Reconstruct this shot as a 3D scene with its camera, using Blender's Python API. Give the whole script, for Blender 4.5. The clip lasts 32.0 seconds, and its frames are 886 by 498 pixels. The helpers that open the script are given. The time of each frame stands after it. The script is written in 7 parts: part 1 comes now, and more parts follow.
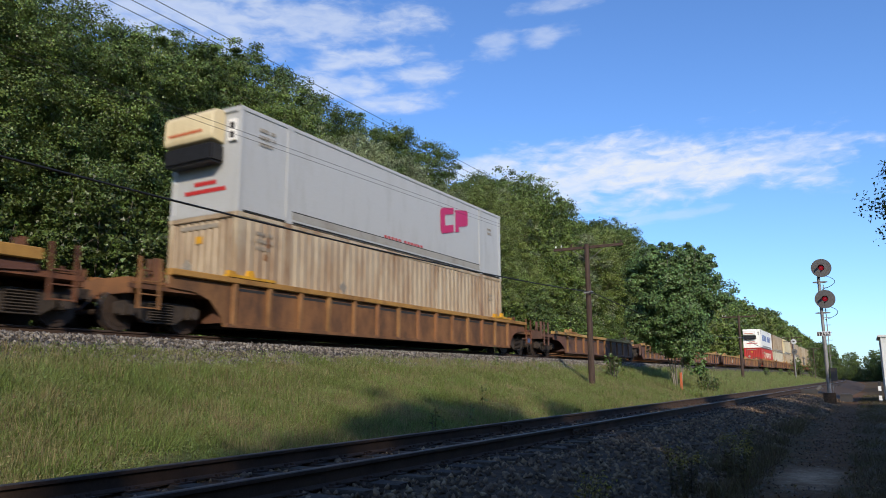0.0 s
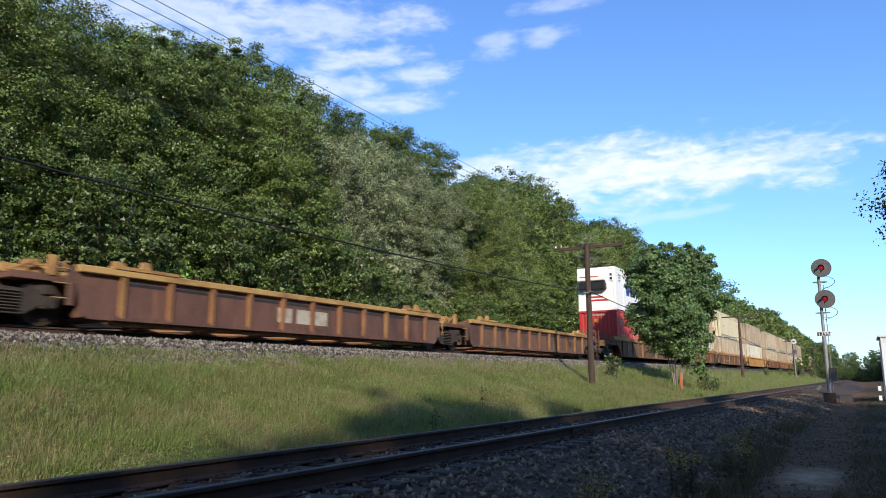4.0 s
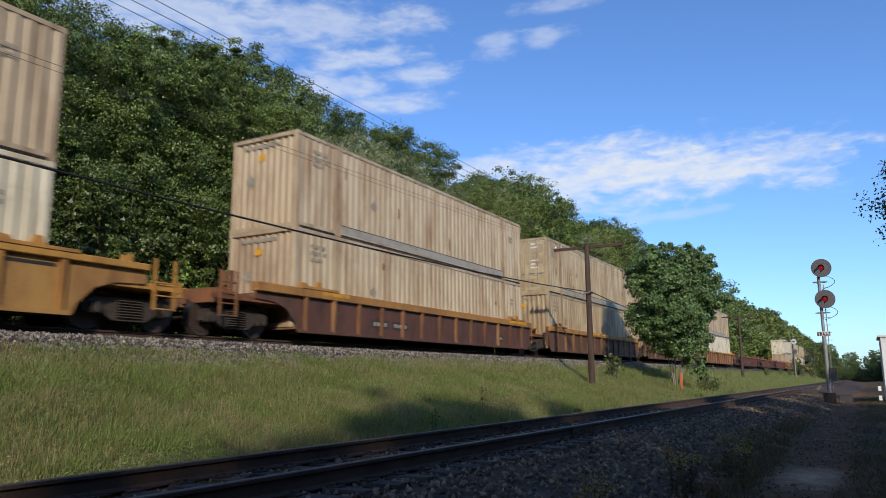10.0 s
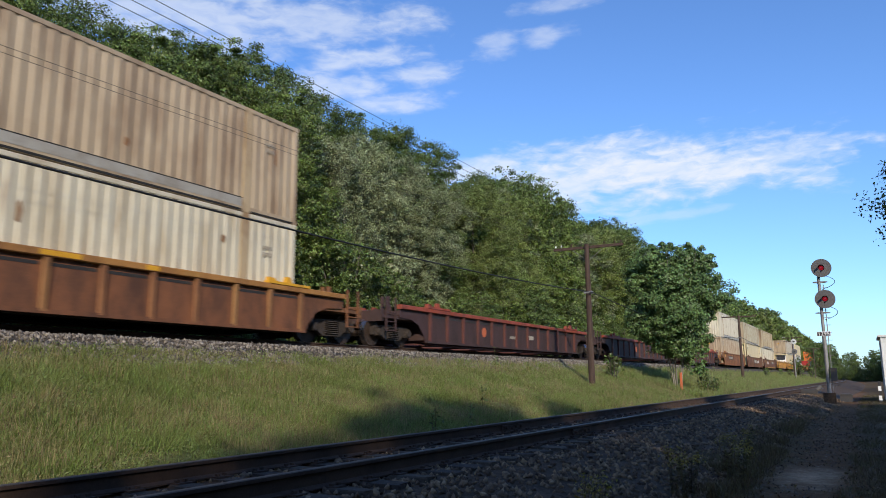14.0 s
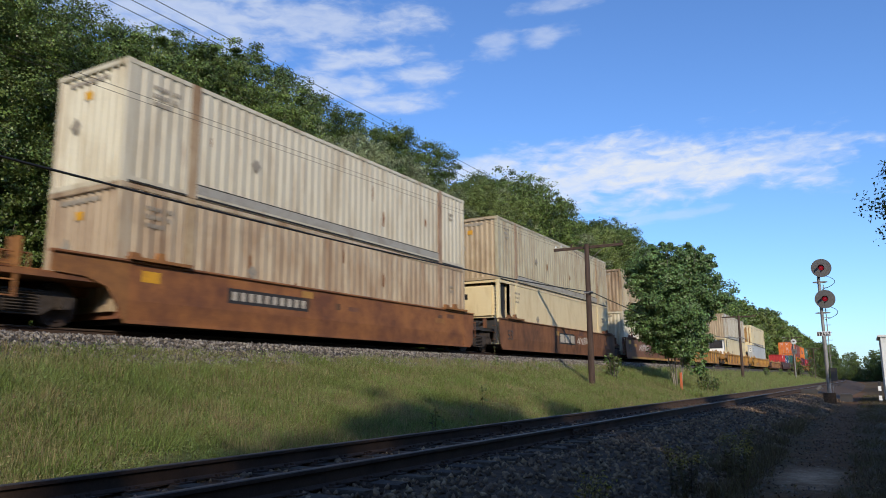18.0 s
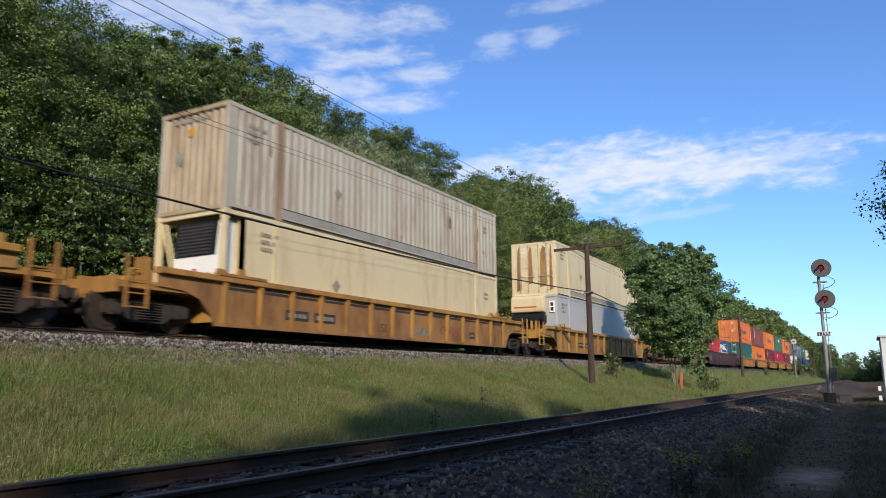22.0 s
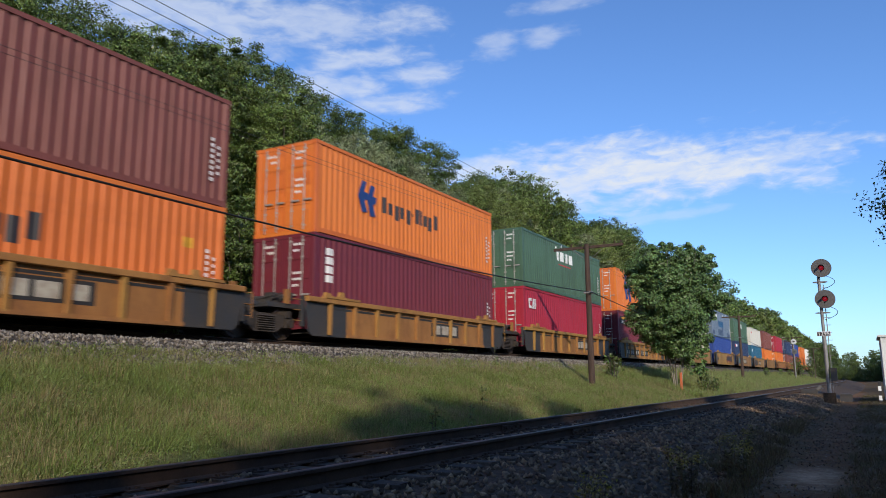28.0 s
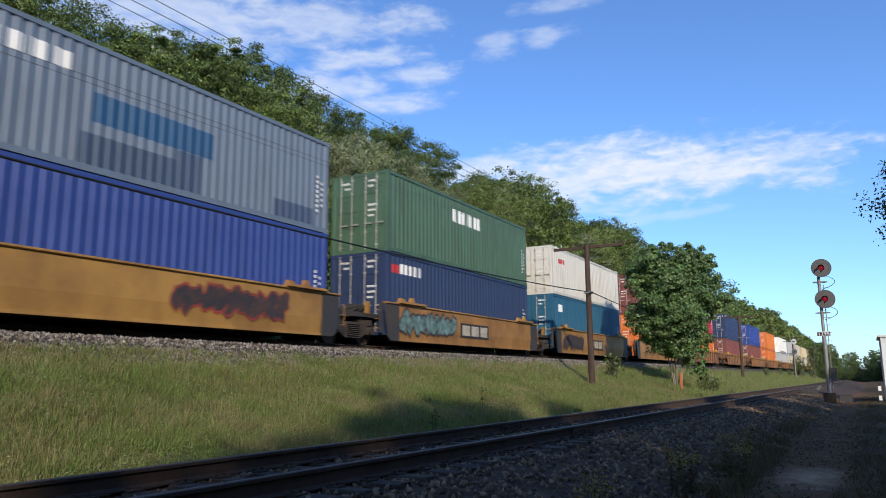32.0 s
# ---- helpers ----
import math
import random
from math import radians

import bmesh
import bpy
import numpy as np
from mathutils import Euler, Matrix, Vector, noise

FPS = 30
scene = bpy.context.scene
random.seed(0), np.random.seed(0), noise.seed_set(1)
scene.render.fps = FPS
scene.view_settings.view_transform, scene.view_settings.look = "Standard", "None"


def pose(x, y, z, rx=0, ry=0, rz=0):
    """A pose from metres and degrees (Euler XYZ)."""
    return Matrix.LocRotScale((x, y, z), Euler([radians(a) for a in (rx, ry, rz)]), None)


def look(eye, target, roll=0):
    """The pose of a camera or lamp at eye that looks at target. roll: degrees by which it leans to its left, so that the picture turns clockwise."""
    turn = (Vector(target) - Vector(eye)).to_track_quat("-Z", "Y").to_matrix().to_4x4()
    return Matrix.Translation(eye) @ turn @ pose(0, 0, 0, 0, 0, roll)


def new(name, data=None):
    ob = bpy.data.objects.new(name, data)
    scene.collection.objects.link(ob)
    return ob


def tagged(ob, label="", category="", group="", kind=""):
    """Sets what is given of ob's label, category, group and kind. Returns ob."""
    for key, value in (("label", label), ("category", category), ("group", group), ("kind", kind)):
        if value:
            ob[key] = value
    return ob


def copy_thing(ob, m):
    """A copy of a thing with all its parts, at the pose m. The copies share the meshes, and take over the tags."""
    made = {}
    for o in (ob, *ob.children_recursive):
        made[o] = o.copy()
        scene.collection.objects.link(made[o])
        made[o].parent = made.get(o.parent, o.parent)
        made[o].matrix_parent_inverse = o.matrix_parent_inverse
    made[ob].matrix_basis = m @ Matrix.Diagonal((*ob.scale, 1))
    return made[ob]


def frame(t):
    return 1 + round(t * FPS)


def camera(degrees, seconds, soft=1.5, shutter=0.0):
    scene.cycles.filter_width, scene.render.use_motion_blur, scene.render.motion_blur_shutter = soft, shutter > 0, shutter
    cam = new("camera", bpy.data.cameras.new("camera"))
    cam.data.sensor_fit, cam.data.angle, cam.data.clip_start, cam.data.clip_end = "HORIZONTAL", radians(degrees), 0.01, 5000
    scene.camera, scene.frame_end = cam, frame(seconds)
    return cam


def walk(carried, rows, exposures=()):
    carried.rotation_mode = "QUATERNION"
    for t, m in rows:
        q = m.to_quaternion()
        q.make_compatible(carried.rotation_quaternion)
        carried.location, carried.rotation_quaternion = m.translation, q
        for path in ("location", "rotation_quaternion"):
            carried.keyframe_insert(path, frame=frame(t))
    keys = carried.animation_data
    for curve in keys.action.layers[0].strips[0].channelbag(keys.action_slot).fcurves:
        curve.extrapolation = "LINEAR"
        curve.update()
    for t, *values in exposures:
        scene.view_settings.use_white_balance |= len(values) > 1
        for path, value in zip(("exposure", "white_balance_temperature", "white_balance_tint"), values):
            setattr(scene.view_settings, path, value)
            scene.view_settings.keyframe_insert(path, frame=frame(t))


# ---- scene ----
CLIP = 32.0
EYE = Vector((0.0, 0.0, 1.6))
cam = camera(62.486, CLIP, soft=0.9, shutter=0.22)
YAW, TILT = radians(29.596), radians(9.974)
AHEAD = Vector((-math.sin(YAW) * math.cos(TILT), math.cos(YAW) * math.cos(TILT), math.sin(TILT)))
STAND = look(EYE, EYE + AHEAD, -0.38)
walk(cam, [(0.0, STAND), (CLIP, STAND)], exposures=[
    (0.0, 0.0), (1.0, 0.20), (2.0, 0.42), (3.5, 0.40), (5.0, 0.15), (6.0, -0.05), (7.0, -0.15), (8.0, -0.08), (11.0, -0.08), (12.0, -0.06), (13.0, -0.05), (14.0, 0.06), (15.5, 0.28), (17.0, 0.32), (18.0, -0.06),
    (19.0, -0.15), (20.0, -0.15), (21.0, 0.12), (22.0, 0.02), (23.0, -0.2), (24.0, -0.1), (25.0, 0.35), (26.0, 0.3), (27.5, -0.08), (31.0, 0.0), (CLIP, 0.06)])

# ---- light ----
SUN_X, SUN_Y, SUN_UP = 0.60, -0.80, math.tan(radians(27))
sun = new("sun", bpy.data.lights.new("sun", "SUN"))
sun.data.energy, sun.data.angle, sun.data.color = 4.1, radians(0.9), (1.0, 0.87, 0.69)
sun.matrix_basis = look((0, 0, 60), (-SUN_X * 60, -SUN_Y * 60, 60 - SUN_UP * 60))

world = bpy.data.worlds.new("world")
scene.world = world
world.use_nodes = True


def chain(tree):
    """Shorthand for adding and wiring nodes."""
    def add(kind, inputs=None, operation="", data_type="", blend_type="", interpolation_type=""):
        n = tree.nodes.new(kind)
        if operation:
            n.operation = operation
        if data_type:
            n.data_type = data_type
        if blend_type:
            n.blend_type = blend_type
        if interpolation_type:
            n.interpolation_type = interpolation_type
        for k, v in (inputs or {}).items():
            if isinstance(v, bpy.types.NodeSocket):
                tree.links.new(v, n.inputs[k])
            else:
                n.inputs[k].default_value = v
        return n
    return add


def make_sky():
    t = world.node_tree
    t.nodes.clear()
    add = chain(t)
    sky = add("ShaderNodeTexSky")
    sky.sky_type, sky.sun_disc, sky.sun_elevation, sky.sun_rotation = "NISHITA", False, radians(27), math.atan2(SUN_X, SUN_Y)
    sky.altitude, sky.air_density, sky.dust_density, sky.ozone_density = 200.0, 1.0, 0.6, 1.6
    tint = add("ShaderNodeMix", {0: 1.0, 6: sky.outputs[0], 7: (0.098, 0.139, 0.200, 1)}, data_type="RGBA", blend_type="MULTIPLY")
    co = add("ShaderNodeTexCoord")
    sep = add("ShaderNodeSeparateXYZ", {0: co.outputs["Generated"]})
    left = add("ShaderNodeMath", {0: sep.outputs[0], 1: -1.0}, operation="MULTIPLY")
    bearing = add("ShaderNodeMath", {0: left.outputs[0], 1: sep.outputs[1]}, operation="ARCTAN2")
    rise = add("ShaderNodeMath", {0: sep.outputs[2]}, operation="ARCSINE")
    # streaks lean upwards to the right
    lean = add("ShaderNodeMath", {0: bearing.outputs[0], 1: 0.02, 2: rise.outputs[0]}, operation="MULTIPLY_ADD")
    flat = add("ShaderNodeCombineXYZ", {0: bearing.outputs[0], 1: lean.outputs[0], 2: 0.0})
    wide = add("ShaderNodeMapping", {0: flat.outputs[0], 3: (14.0, 34.0, 1.0)})
    billow = add("ShaderNodeTexNoise", {"Vector": wide.outputs[0], "Scale": 1.0, "Detail": 7.0, "Roughness": 0.52, "Distortion": 0.35})
    thin = add("ShaderNodeMapping", {0: flat.outputs[0], 1: (3.0, 7.0, 0.0), 3: (34.0, 95.0, 1.0)})
    ripple = add("ShaderNodeTexNoise", {"Vector": thin.outputs[0], "Scale": 1.0, "Detail": 5.0, "Roughness": 0.55, "Distortion": 0.5})
    ragged = add("ShaderNodeMath", {0: ripple.outputs[0], 1: 0.45, 2: billow.outputs[0]}, operation="MULTIPLY_ADD")
    ragged = add("ShaderNodeMath", {0: ragged.outputs[0], 1: 0.725}, operation="SUBTRACT")
    # clouds: bearing, rise, half width, half height, thickness
    total = None
    for az, up, half_w, half_h, thick in ((0.225, 0.270, 0.235, 0.042, 1.0), (0.340, 0.258, 0.130, 0.040, 0.9), (0.460, 0.284, 0.100, 0.018, 0.8), (0.070, 0.270, 0.07, 0.020, 0.7), (0.22, 0.206, 0.12, 0.007, 0.3),
                                          (0.90, 0.462, 0.23, 0.050, 0.62), (0.70, 0.468, 0.13, 0.030, 0.55), (0.592, 0.474, 0.070, 0.020, 0.60), (0.630, 0.426, 0.095, 0.016, 0.65),
                                          (0.548, 0.410, 0.062, 0.016, 0.60), (0.590, 0.370, 0.075, 0.013, 0.62), (0.69, 0.388, 0.10, 0.022, 0.65), (0.432, 0.446, 0.036, 0.018, 0.40),
                                          (0.370, 0.453, 0.040, 0.014, 0.42), (0.34, 0.492, 0.07, 0.012, 0.35), (1.7, 0.6, 0.5, 0.2, 0.5), (-1.4, 0.7, 0.6, 0.15, 0.5)):
        dx = add("ShaderNodeMath", {0: bearing.outputs[0], 1: az}, operation="SUBTRACT")
        dy = add("ShaderNodeMath", {0: rise.outputs[0], 1: up}, operation="SUBTRACT")
        dy = add("ShaderNodeMath", {0: dx.outputs[0], 1: 0.10 if half_h < 0.03 else -0.02, 2: dy.outputs[0]}, operation="MULTIPLY_ADD")
        dx = add("ShaderNodeMath", {0: dx.outputs[0], 1: half_w}, operation="DIVIDE")
        dy = add("ShaderNodeMath", {0: dy.outputs[0], 1: half_h}, operation="DIVIDE")
        off = add("ShaderNodeCombineXYZ", {0: dx.outputs[0], 1: dy.outputs[0], 2: 0.0})
        far = add("ShaderNodeVectorMath", {0: off.outputs[0]}, operation="LENGTH")
        far = add("ShaderNodeMath", {0: ragged.outputs[0], 1: -2.2, 2: far.outputs["Value"]}, operation="MULTIPLY_ADD")
        one = add("ShaderNodeMapRange", {0: far.outputs[0], 1: 1.30, 2: 0.15, 3: 0.0, 4: thick}, interpolation_type="SMOOTHSTEP")
        total = one if total is None else add("ShaderNodeMath", {0: total.outputs[0], 1: one.outputs[0]}, operation="MAXIMUM")
    veil = add("ShaderNodeMapRange", {0: ripple.outputs[0], 1: 0.30, 2: 0.62, 3: 0.72, 4: 1.0})
    fac = add("ShaderNodeMath", {0: total.outputs[0], 1: veil.outputs[0]}, operation="MULTIPLY")
    mix = add("ShaderNodeMix", {0: fac.outputs[0], 6: tint.outputs[2], 7: (0.78, 0.84, 0.95, 1)}, data_type="RGBA")
    bg = add("ShaderNodeBackground", {0: mix.outputs[2], 1: 1.0})
    out = add("ShaderNodeOutputWorld", {0: bg.outputs[0]})


make_sky()

# ---- materials ----
MATS = {}


def mat(name, colour, rough=0.7, metal=0.0, second=None, amount=0.4, scale=4.0, fine=40.0, grain=0.12, bump=0.2, bump_scale=60.0,
        stretch=(1, 1, 1), hue=0.0, value=0.0, island=False, transmit=0.0, spec=0.4, drip=0.0, drip_colour=(0.20, 0.095, 0.042)):
    """A weathered surface: a base colour, a second colour in patches, fine grain and relief, and some difference from piece to piece."""
    if name in MATS:
        return MATS[name]
    m = bpy.data.materials.new(name)
    m.use_nodes = True
    t = m.node_tree
    t.nodes.clear()
    add = chain(t)
    co = add("ShaderNodeTexCoord")
    geo = add("ShaderNodeNewGeometry")
    info = add("ShaderNodeObjectInfo")
    wide = add("ShaderNodeVectorMath", {0: info.outputs["Random"], 1: (37.0, 91.0, 53.0)}, operation="MULTIPLY")
    shift = add("ShaderNodeVectorMath", {0: co.outputs["Object"], 1: wide.outputs[0]}, operation="ADD")
    place = add("ShaderNodeMapping", {0: shift.outputs[0], 3: stretch})
    patch = add("ShaderNodeTexNoise", {"Vector": place.outputs[0], "Scale": scale, "Detail": 6.0, "Roughness": 0.65})
    mask = add("ShaderNodeMapRange", {0: patch.outputs[0], 1: 0.62 - amount * 0.45, 2: 0.80 - amount * 0.30, 3: 0.0, 4: min(1.0, amount * 2)})
    second = second or tuple(c * 0.6 for c in colour)
    base = add("ShaderNodeMix", {0: mask.outputs[0], 6: (*colour, 1), 7: (*second, 1)}, data_type="RGBA")
    if drip:
        run = add("ShaderNodeMapping", {0: shift.outputs[0], 3: (4.2, 4.2, 0.42)})
        runs = add("ShaderNodeTexNoise", {"Vector": run.outputs[0], "Scale": 1.0, "Detail": 5.0, "Roughness": 0.62})
        amt = add("ShaderNodeMapRange", {0: runs.outputs[0], 1: 0.70 - drip * 0.18, 2: 0.80 - drip * 0.10, 3: 0.0, 4: 0.35 + 0.5 * drip})
        base = add("ShaderNodeMix", {0: amt.outputs[0], 6: base.outputs[2], 7: (*drip_colour, 1)}, data_type="RGBA")
    grit = add("ShaderNodeTexNoise", {"Vector": shift.outputs[0], "Scale": fine, "Detail": 3.0, "Roughness": 0.7})
    gain = add("ShaderNodeMapRange", {0: grit.outputs[0], 1: 0.25, 2: 0.75, 3: 1 - grain, 4: 1 + grain})
    rnd = geo.outputs["Random Per Island"] if island else info.outputs["Random"]
    vary = add("ShaderNodeMapRange", {0: rnd, 1: 0.0, 2: 1.0, 3: 1 - value, 4: 1 + value})
    gain2 = add("ShaderNodeMath", {0: gain.outputs[0], 1: vary.outputs[0]}, operation="MULTIPLY")
    if island and transmit:
        # one plant is darker than its neighbour
        tone = add("ShaderNodeMapRange", {0: info.outputs["Random"], 1: 0.0, 2: 1.0, 3: 0.76, 4: 1.16})
        gain2 = add("ShaderNodeMath", {0: gain2.outputs[0], 1: tone.outputs[0]}, operation="MULTIPLY")
    huev = add("ShaderNodeMapRange", {0: rnd, 1: 0.0, 2: 1.0, 3: 0.5 - hue, 4: 0.5 + hue})
    col = add("ShaderNodeHueSaturation", {"Hue": huev.outputs[0], "Value": gain2.outputs[0], "Color": base.outputs[2]})
    relief = add("ShaderNodeTexNoise", {"Vector": shift.outputs[0], "Scale": bump_scale, "Detail": 4.0})
    nor = add("ShaderNodeBump", {"Strength": bump, "Distance": 0.02, "Height": relief.outputs[0]})
    roughv = add("ShaderNodeMapRange", {0: patch.outputs[0], 1: 0.2, 2: 0.8, 3: max(0.05, rough - 0.12), 4: min(1, rough + 0.12)})
    bsdf = add("ShaderNodeBsdfPrincipled", {"Base Color": col.outputs[0], "Roughness": roughv.outputs[0], "Metallic": metal, "Normal": nor.outputs[0],
                                           "Specular IOR Level": spec})
    surf = bsdf.outputs[0]
    if transmit:
        tr = add("ShaderNodeBsdfTranslucent", {"Color": col.outputs[0]})
        surf = add("ShaderNodeMixShader", {0: transmit, 1: surf, 2: tr.outputs[0]}).outputs[0]
    add("ShaderNodeOutputMaterial", {0: surf})
    MATS[name] = m
    return m


GRIME = (0.10, 0.085, 0.065)


def paint(name, colour, wear=0.3, second=GRIME, streak=True, rough=0.55, drip=0.0, drip_colour=(0.20, 0.095, 0.042)):
    return mat(name, colour, rough, 0.0, second, wear, 1.1, 26.0, 0.07, 0.10, 30.0, (1.0, 1.6, 0.35) if streak else (1, 1, 1), 0.004, 0.05, drip=drip, drip_colour=drip_colour)


ORANGE_RUST = mat("orange_rust_paint", (0.30, 0.130, 0.040), 0.75, 0, (0.14, 0.058, 0.030), 0.52, 1.0, 30, 0.14, 0.2, 40, (1, 0.7, 0.9), 0.008, 0.05, drip=0.4, drip_colour=(0.12, 0.05, 0.025))
RUST_BROWN = mat("rusty_brown_paint", (0.218, 0.094, 0.040), 0.78, 0, (0.086, 0.042, 0.026), 0.52, 1.3, 30, 0.18, 0.25, 40, (1, 1, 0.5), 0.01, 0.10)
DIRTY_YELLOW = mat("dirty_yellow_paint", (0.35, 0.188, 0.060), 0.7, 0, (0.165, 0.080, 0.032), 0.46, 1.2, 30, 0.14, 0.2, 40, (1, 1, 0.5), 0.008, 0.07, drip=0.5, drip_colour=(0.13, 0.058, 0.026))
RIB_RUST = mat("orange_brown_paint", (0.285, 0.140, 0.058), 0.75, 0, (0.140, 0.066, 0.032), 0.42, 1.6, 30, 0.15, 0.2, 40, (1, 1, 0.5), 0.01, 0.10)
UMBER = mat("umber_paint", (0.140, 0.070, 0.043), 0.78, 0, (0.075, 0.042, 0.030), 0.45, 1.4, 30, 0.16, 0.2, 40, (1, 1, 0.5), 0.01, 0.10, drip=0.4, drip_colour=(0.23, 0.11, 0.05))
TAN_RUST = mat("tan_rust_paint", (0.175, 0.085, 0.042), 0.78, 0, (0.072, 0.038, 0.026), 0.50, 1.3, 30, 0.18, 0.25, 40, (1, 1, 0.5), 0.01, 0.08)
OCHRE = mat("dirty_ochre_paint", (0.36, 0.178, 0.048), 0.7, 0, (0.150, 0.068, 0.028), 0.38, 1.2, 30, 0.15, 0.2, 40, (1, 1, 0.45), 0.01, 0.08)
YELLOW = mat("railcar_yellow_paint", (0.43, 0.228, 0.050), 0.6, 0, (0.20, 0.095, 0.034), 0.44, 1.0, 30, 0.10, 0.15, 40, (1, 1, 0.45), 0.006, 0.06, drip=0.5, drip_colour=(0.13, 0.055, 0.022))
ORANGE_TAN = mat("sun_bleached_orange_paint", (0.375, 0.198, 0.055), 0.6, 0, (0.20, 0.10, 0.036), 0.46, 0.8, 30, 0.09, 0.12, 40, (1, 0.7, 0.6), 0.006, 0.05)
BRIGHT_YELLOW = mat("safety_yellow_paint", (0.62, 0.32, 0.02), 0.6, 0, (0.25, 0.12, 0.03), 0.35, 2.5, 30, 0.1)
DARK_BROWN = mat("dark_brown_paint", (0.118, 0.057, 0.039), 0.75, 0, (0.055, 0.033, 0.025), 0.42, 1.4, 30, 0.16, 0.2, 40, (1, 1, 0.5), 0.01, 0.08)
DARK_RED = mat("dark_red_paint", (0.062, 0.034, 0.032), 0.7, 0, (0.036, 0.024, 0.023), 0.4, 1.4, 30, 0.14, 0.2, 40, (1, 1, 0.5), 0.01, 0.06)
RED_RIB = mat("dull_red_paint", (0.118, 0.042, 0.033), 0.7, 0, (0.075, 0.032, 0.028), 0.42, 2.0, 30, 0.14)
RED_CHORD = mat("faded_red_paint", (0.30, 0.062, 0.034), 0.65, 0, (0.10, 0.035, 0.028), 0.42, 2.0, 30, 0.14)
MAROON_SIDE = mat("maroon_paint", (0.072, 0.026, 0.024), 0.55, 0, (0.045, 0.024, 0.02), 0.3, 1.0, 30, 0.1, 0.1)
BLACK_GREY = mat("grimy_black_paint", (0.040, 0.039, 0.041), 0.6, 0, (0.07, 0.055, 0.042), 0.35, 1.8, 30, 0.15)
TRUCK_IRON = mat("greasy_cast_iron", (0.060, 0.046, 0.037), 0.75, 0.1, (0.030, 0.024, 0.020), 0.45, 6.0, 60, 0.25, 0.35, 80)
WHEEL_STEEL = mat("wheel_steel", (0.075, 0.052, 0.040), 0.6, 0.4, (0.04, 0.03, 0.025), 0.4, 8, 60, 0.2)
TREAD = mat("polished_wheel_steel", (0.55, 0.55, 0.56), 0.28, 1.0, (0.35, 0.34, 0.33), 0.3)
STENCIL = mat("faded_white_stencil", (0.44, 0.40, 0.33), 0.7, 0, (0.28, 0.22, 0.17), 0.42, 5.0)
BLACK_PANEL = mat("black_sign_paint", (0.028, 0.026, 0.026), 0.6, 0, (0.06, 0.05, 0.04), 0.3, 4)
RAIL_STEEL = mat("rusty_rail_side", (0.060, 0.036, 0.025), 0.92, 0.0, (0.04, 0.028, 0.022), 0.4, 3, 50, 0.2)
RAIL_TOP = mat("polished_rail_head", (0.13, 0.115, 0.10), 0.55, 0.6, (0.09, 0.07, 0.06), 0.3, 2, 40, 0.06, 0.02)
TIE_WOOD = mat("creosoted_tie_wood", (0.050, 0.036, 0.027), 0.9, 0, (0.085, 0.068, 0.055), 0.4, 5, 40, 0.3, 0.5, 30, (4, 0.6, 4), 0.01, 0.25)
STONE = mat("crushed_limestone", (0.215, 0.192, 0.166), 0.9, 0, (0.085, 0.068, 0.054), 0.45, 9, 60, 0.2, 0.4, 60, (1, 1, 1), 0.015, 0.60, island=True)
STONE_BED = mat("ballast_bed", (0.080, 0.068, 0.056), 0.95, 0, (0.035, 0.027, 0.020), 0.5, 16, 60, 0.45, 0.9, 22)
DARK_STONE = mat("dusty_grey_gravel", (0.208, 0.142, 0.090), 0.9, 0, (0.082, 0.054, 0.033), 0.45, 9, 60, 0.2, 0.4, 60, (1, 1, 1), 0.01, 0.65, island=True)
DARK_BED = mat("dark_gravel_bed", (0.078, 0.047, 0.026), 0.95, 0, (0.034, 0.021, 0.012), 0.5, 16, 60, 0.45, 0.9, 22)
POLE_WOOD = mat("weathered_pole_wood", (0.075, 0.046, 0.034), 0.85, 0, (0.04, 0.027, 0.022), 0.45, 3, 60, 0.2, 0.4, 40, (4, 4, 0.3))
WIRE = mat("black_cable", (0.012, 0.012, 0.013), 0.6)
COPPER = mat("weathered_wire", (0.045, 0.04, 0.036), 0.6)
GLASS_WHITE = mat("white_porcelain", (0.75, 0.77, 0.76), 0.2)
GALV = mat("galvanised_steel", (0.26, 0.25, 0.245), 0.55, 0.3, (0.17, 0.16, 0.15), 0.4, 5, 40, 0.12)
SIGNAL_DISC = mat("dull_black_signal_disc", (0.085, 0.080, 0.078), 0.6, 0, (0.12, 0.11, 0.10), 0.3, 3)
SIGNAL_BOX = mat("grey_signal_case", (0.16, 0.155, 0.15), 0.6, 0.2)
WHITE_PAINT = mat("white_paint", (0.78, 0.78, 0.76), 0.55, 0, (0.5, 0.48, 0.44), 0.3, 3)
ORANGE_POST = mat("orange_plastic", (0.50, 0.13, 0.05), 0.5, 0, (0.42, 0.12, 0.05), 0.3, 5)
SHED_PAINT = mat("pale_grey_shed_paint", (0.60, 0.61, 0.60), 0.6, 0, (0.42, 0.41, 0.38), 0.3, 2, 30, 0.06)
BARK = mat("grey_brown_bark", (0.085, 0.066, 0.050), 0.9, 0, (0.14, 0.125, 0.105), 0.45, 4, 40, 0.3, 0.6, 18, (2, 2, 0.4))
PALE_BARK = mat("pale_grey_bark", (0.26, 0.23, 0.19), 0.85, 0, (0.13, 0.11, 0.09), 0.4, 5, 40, 0.2, 0.4, 20, (2, 2, 0.5))


def leafage(name, colour, second, transmit=0.20, value=0.72):
    return mat(name, colour, 0.44, 0, second, 0.45, 0.35, 8, 0.1, 0.0, 10, (1, 1, 1), 0.022, value, island=True, transmit=transmit, spec=0.5)


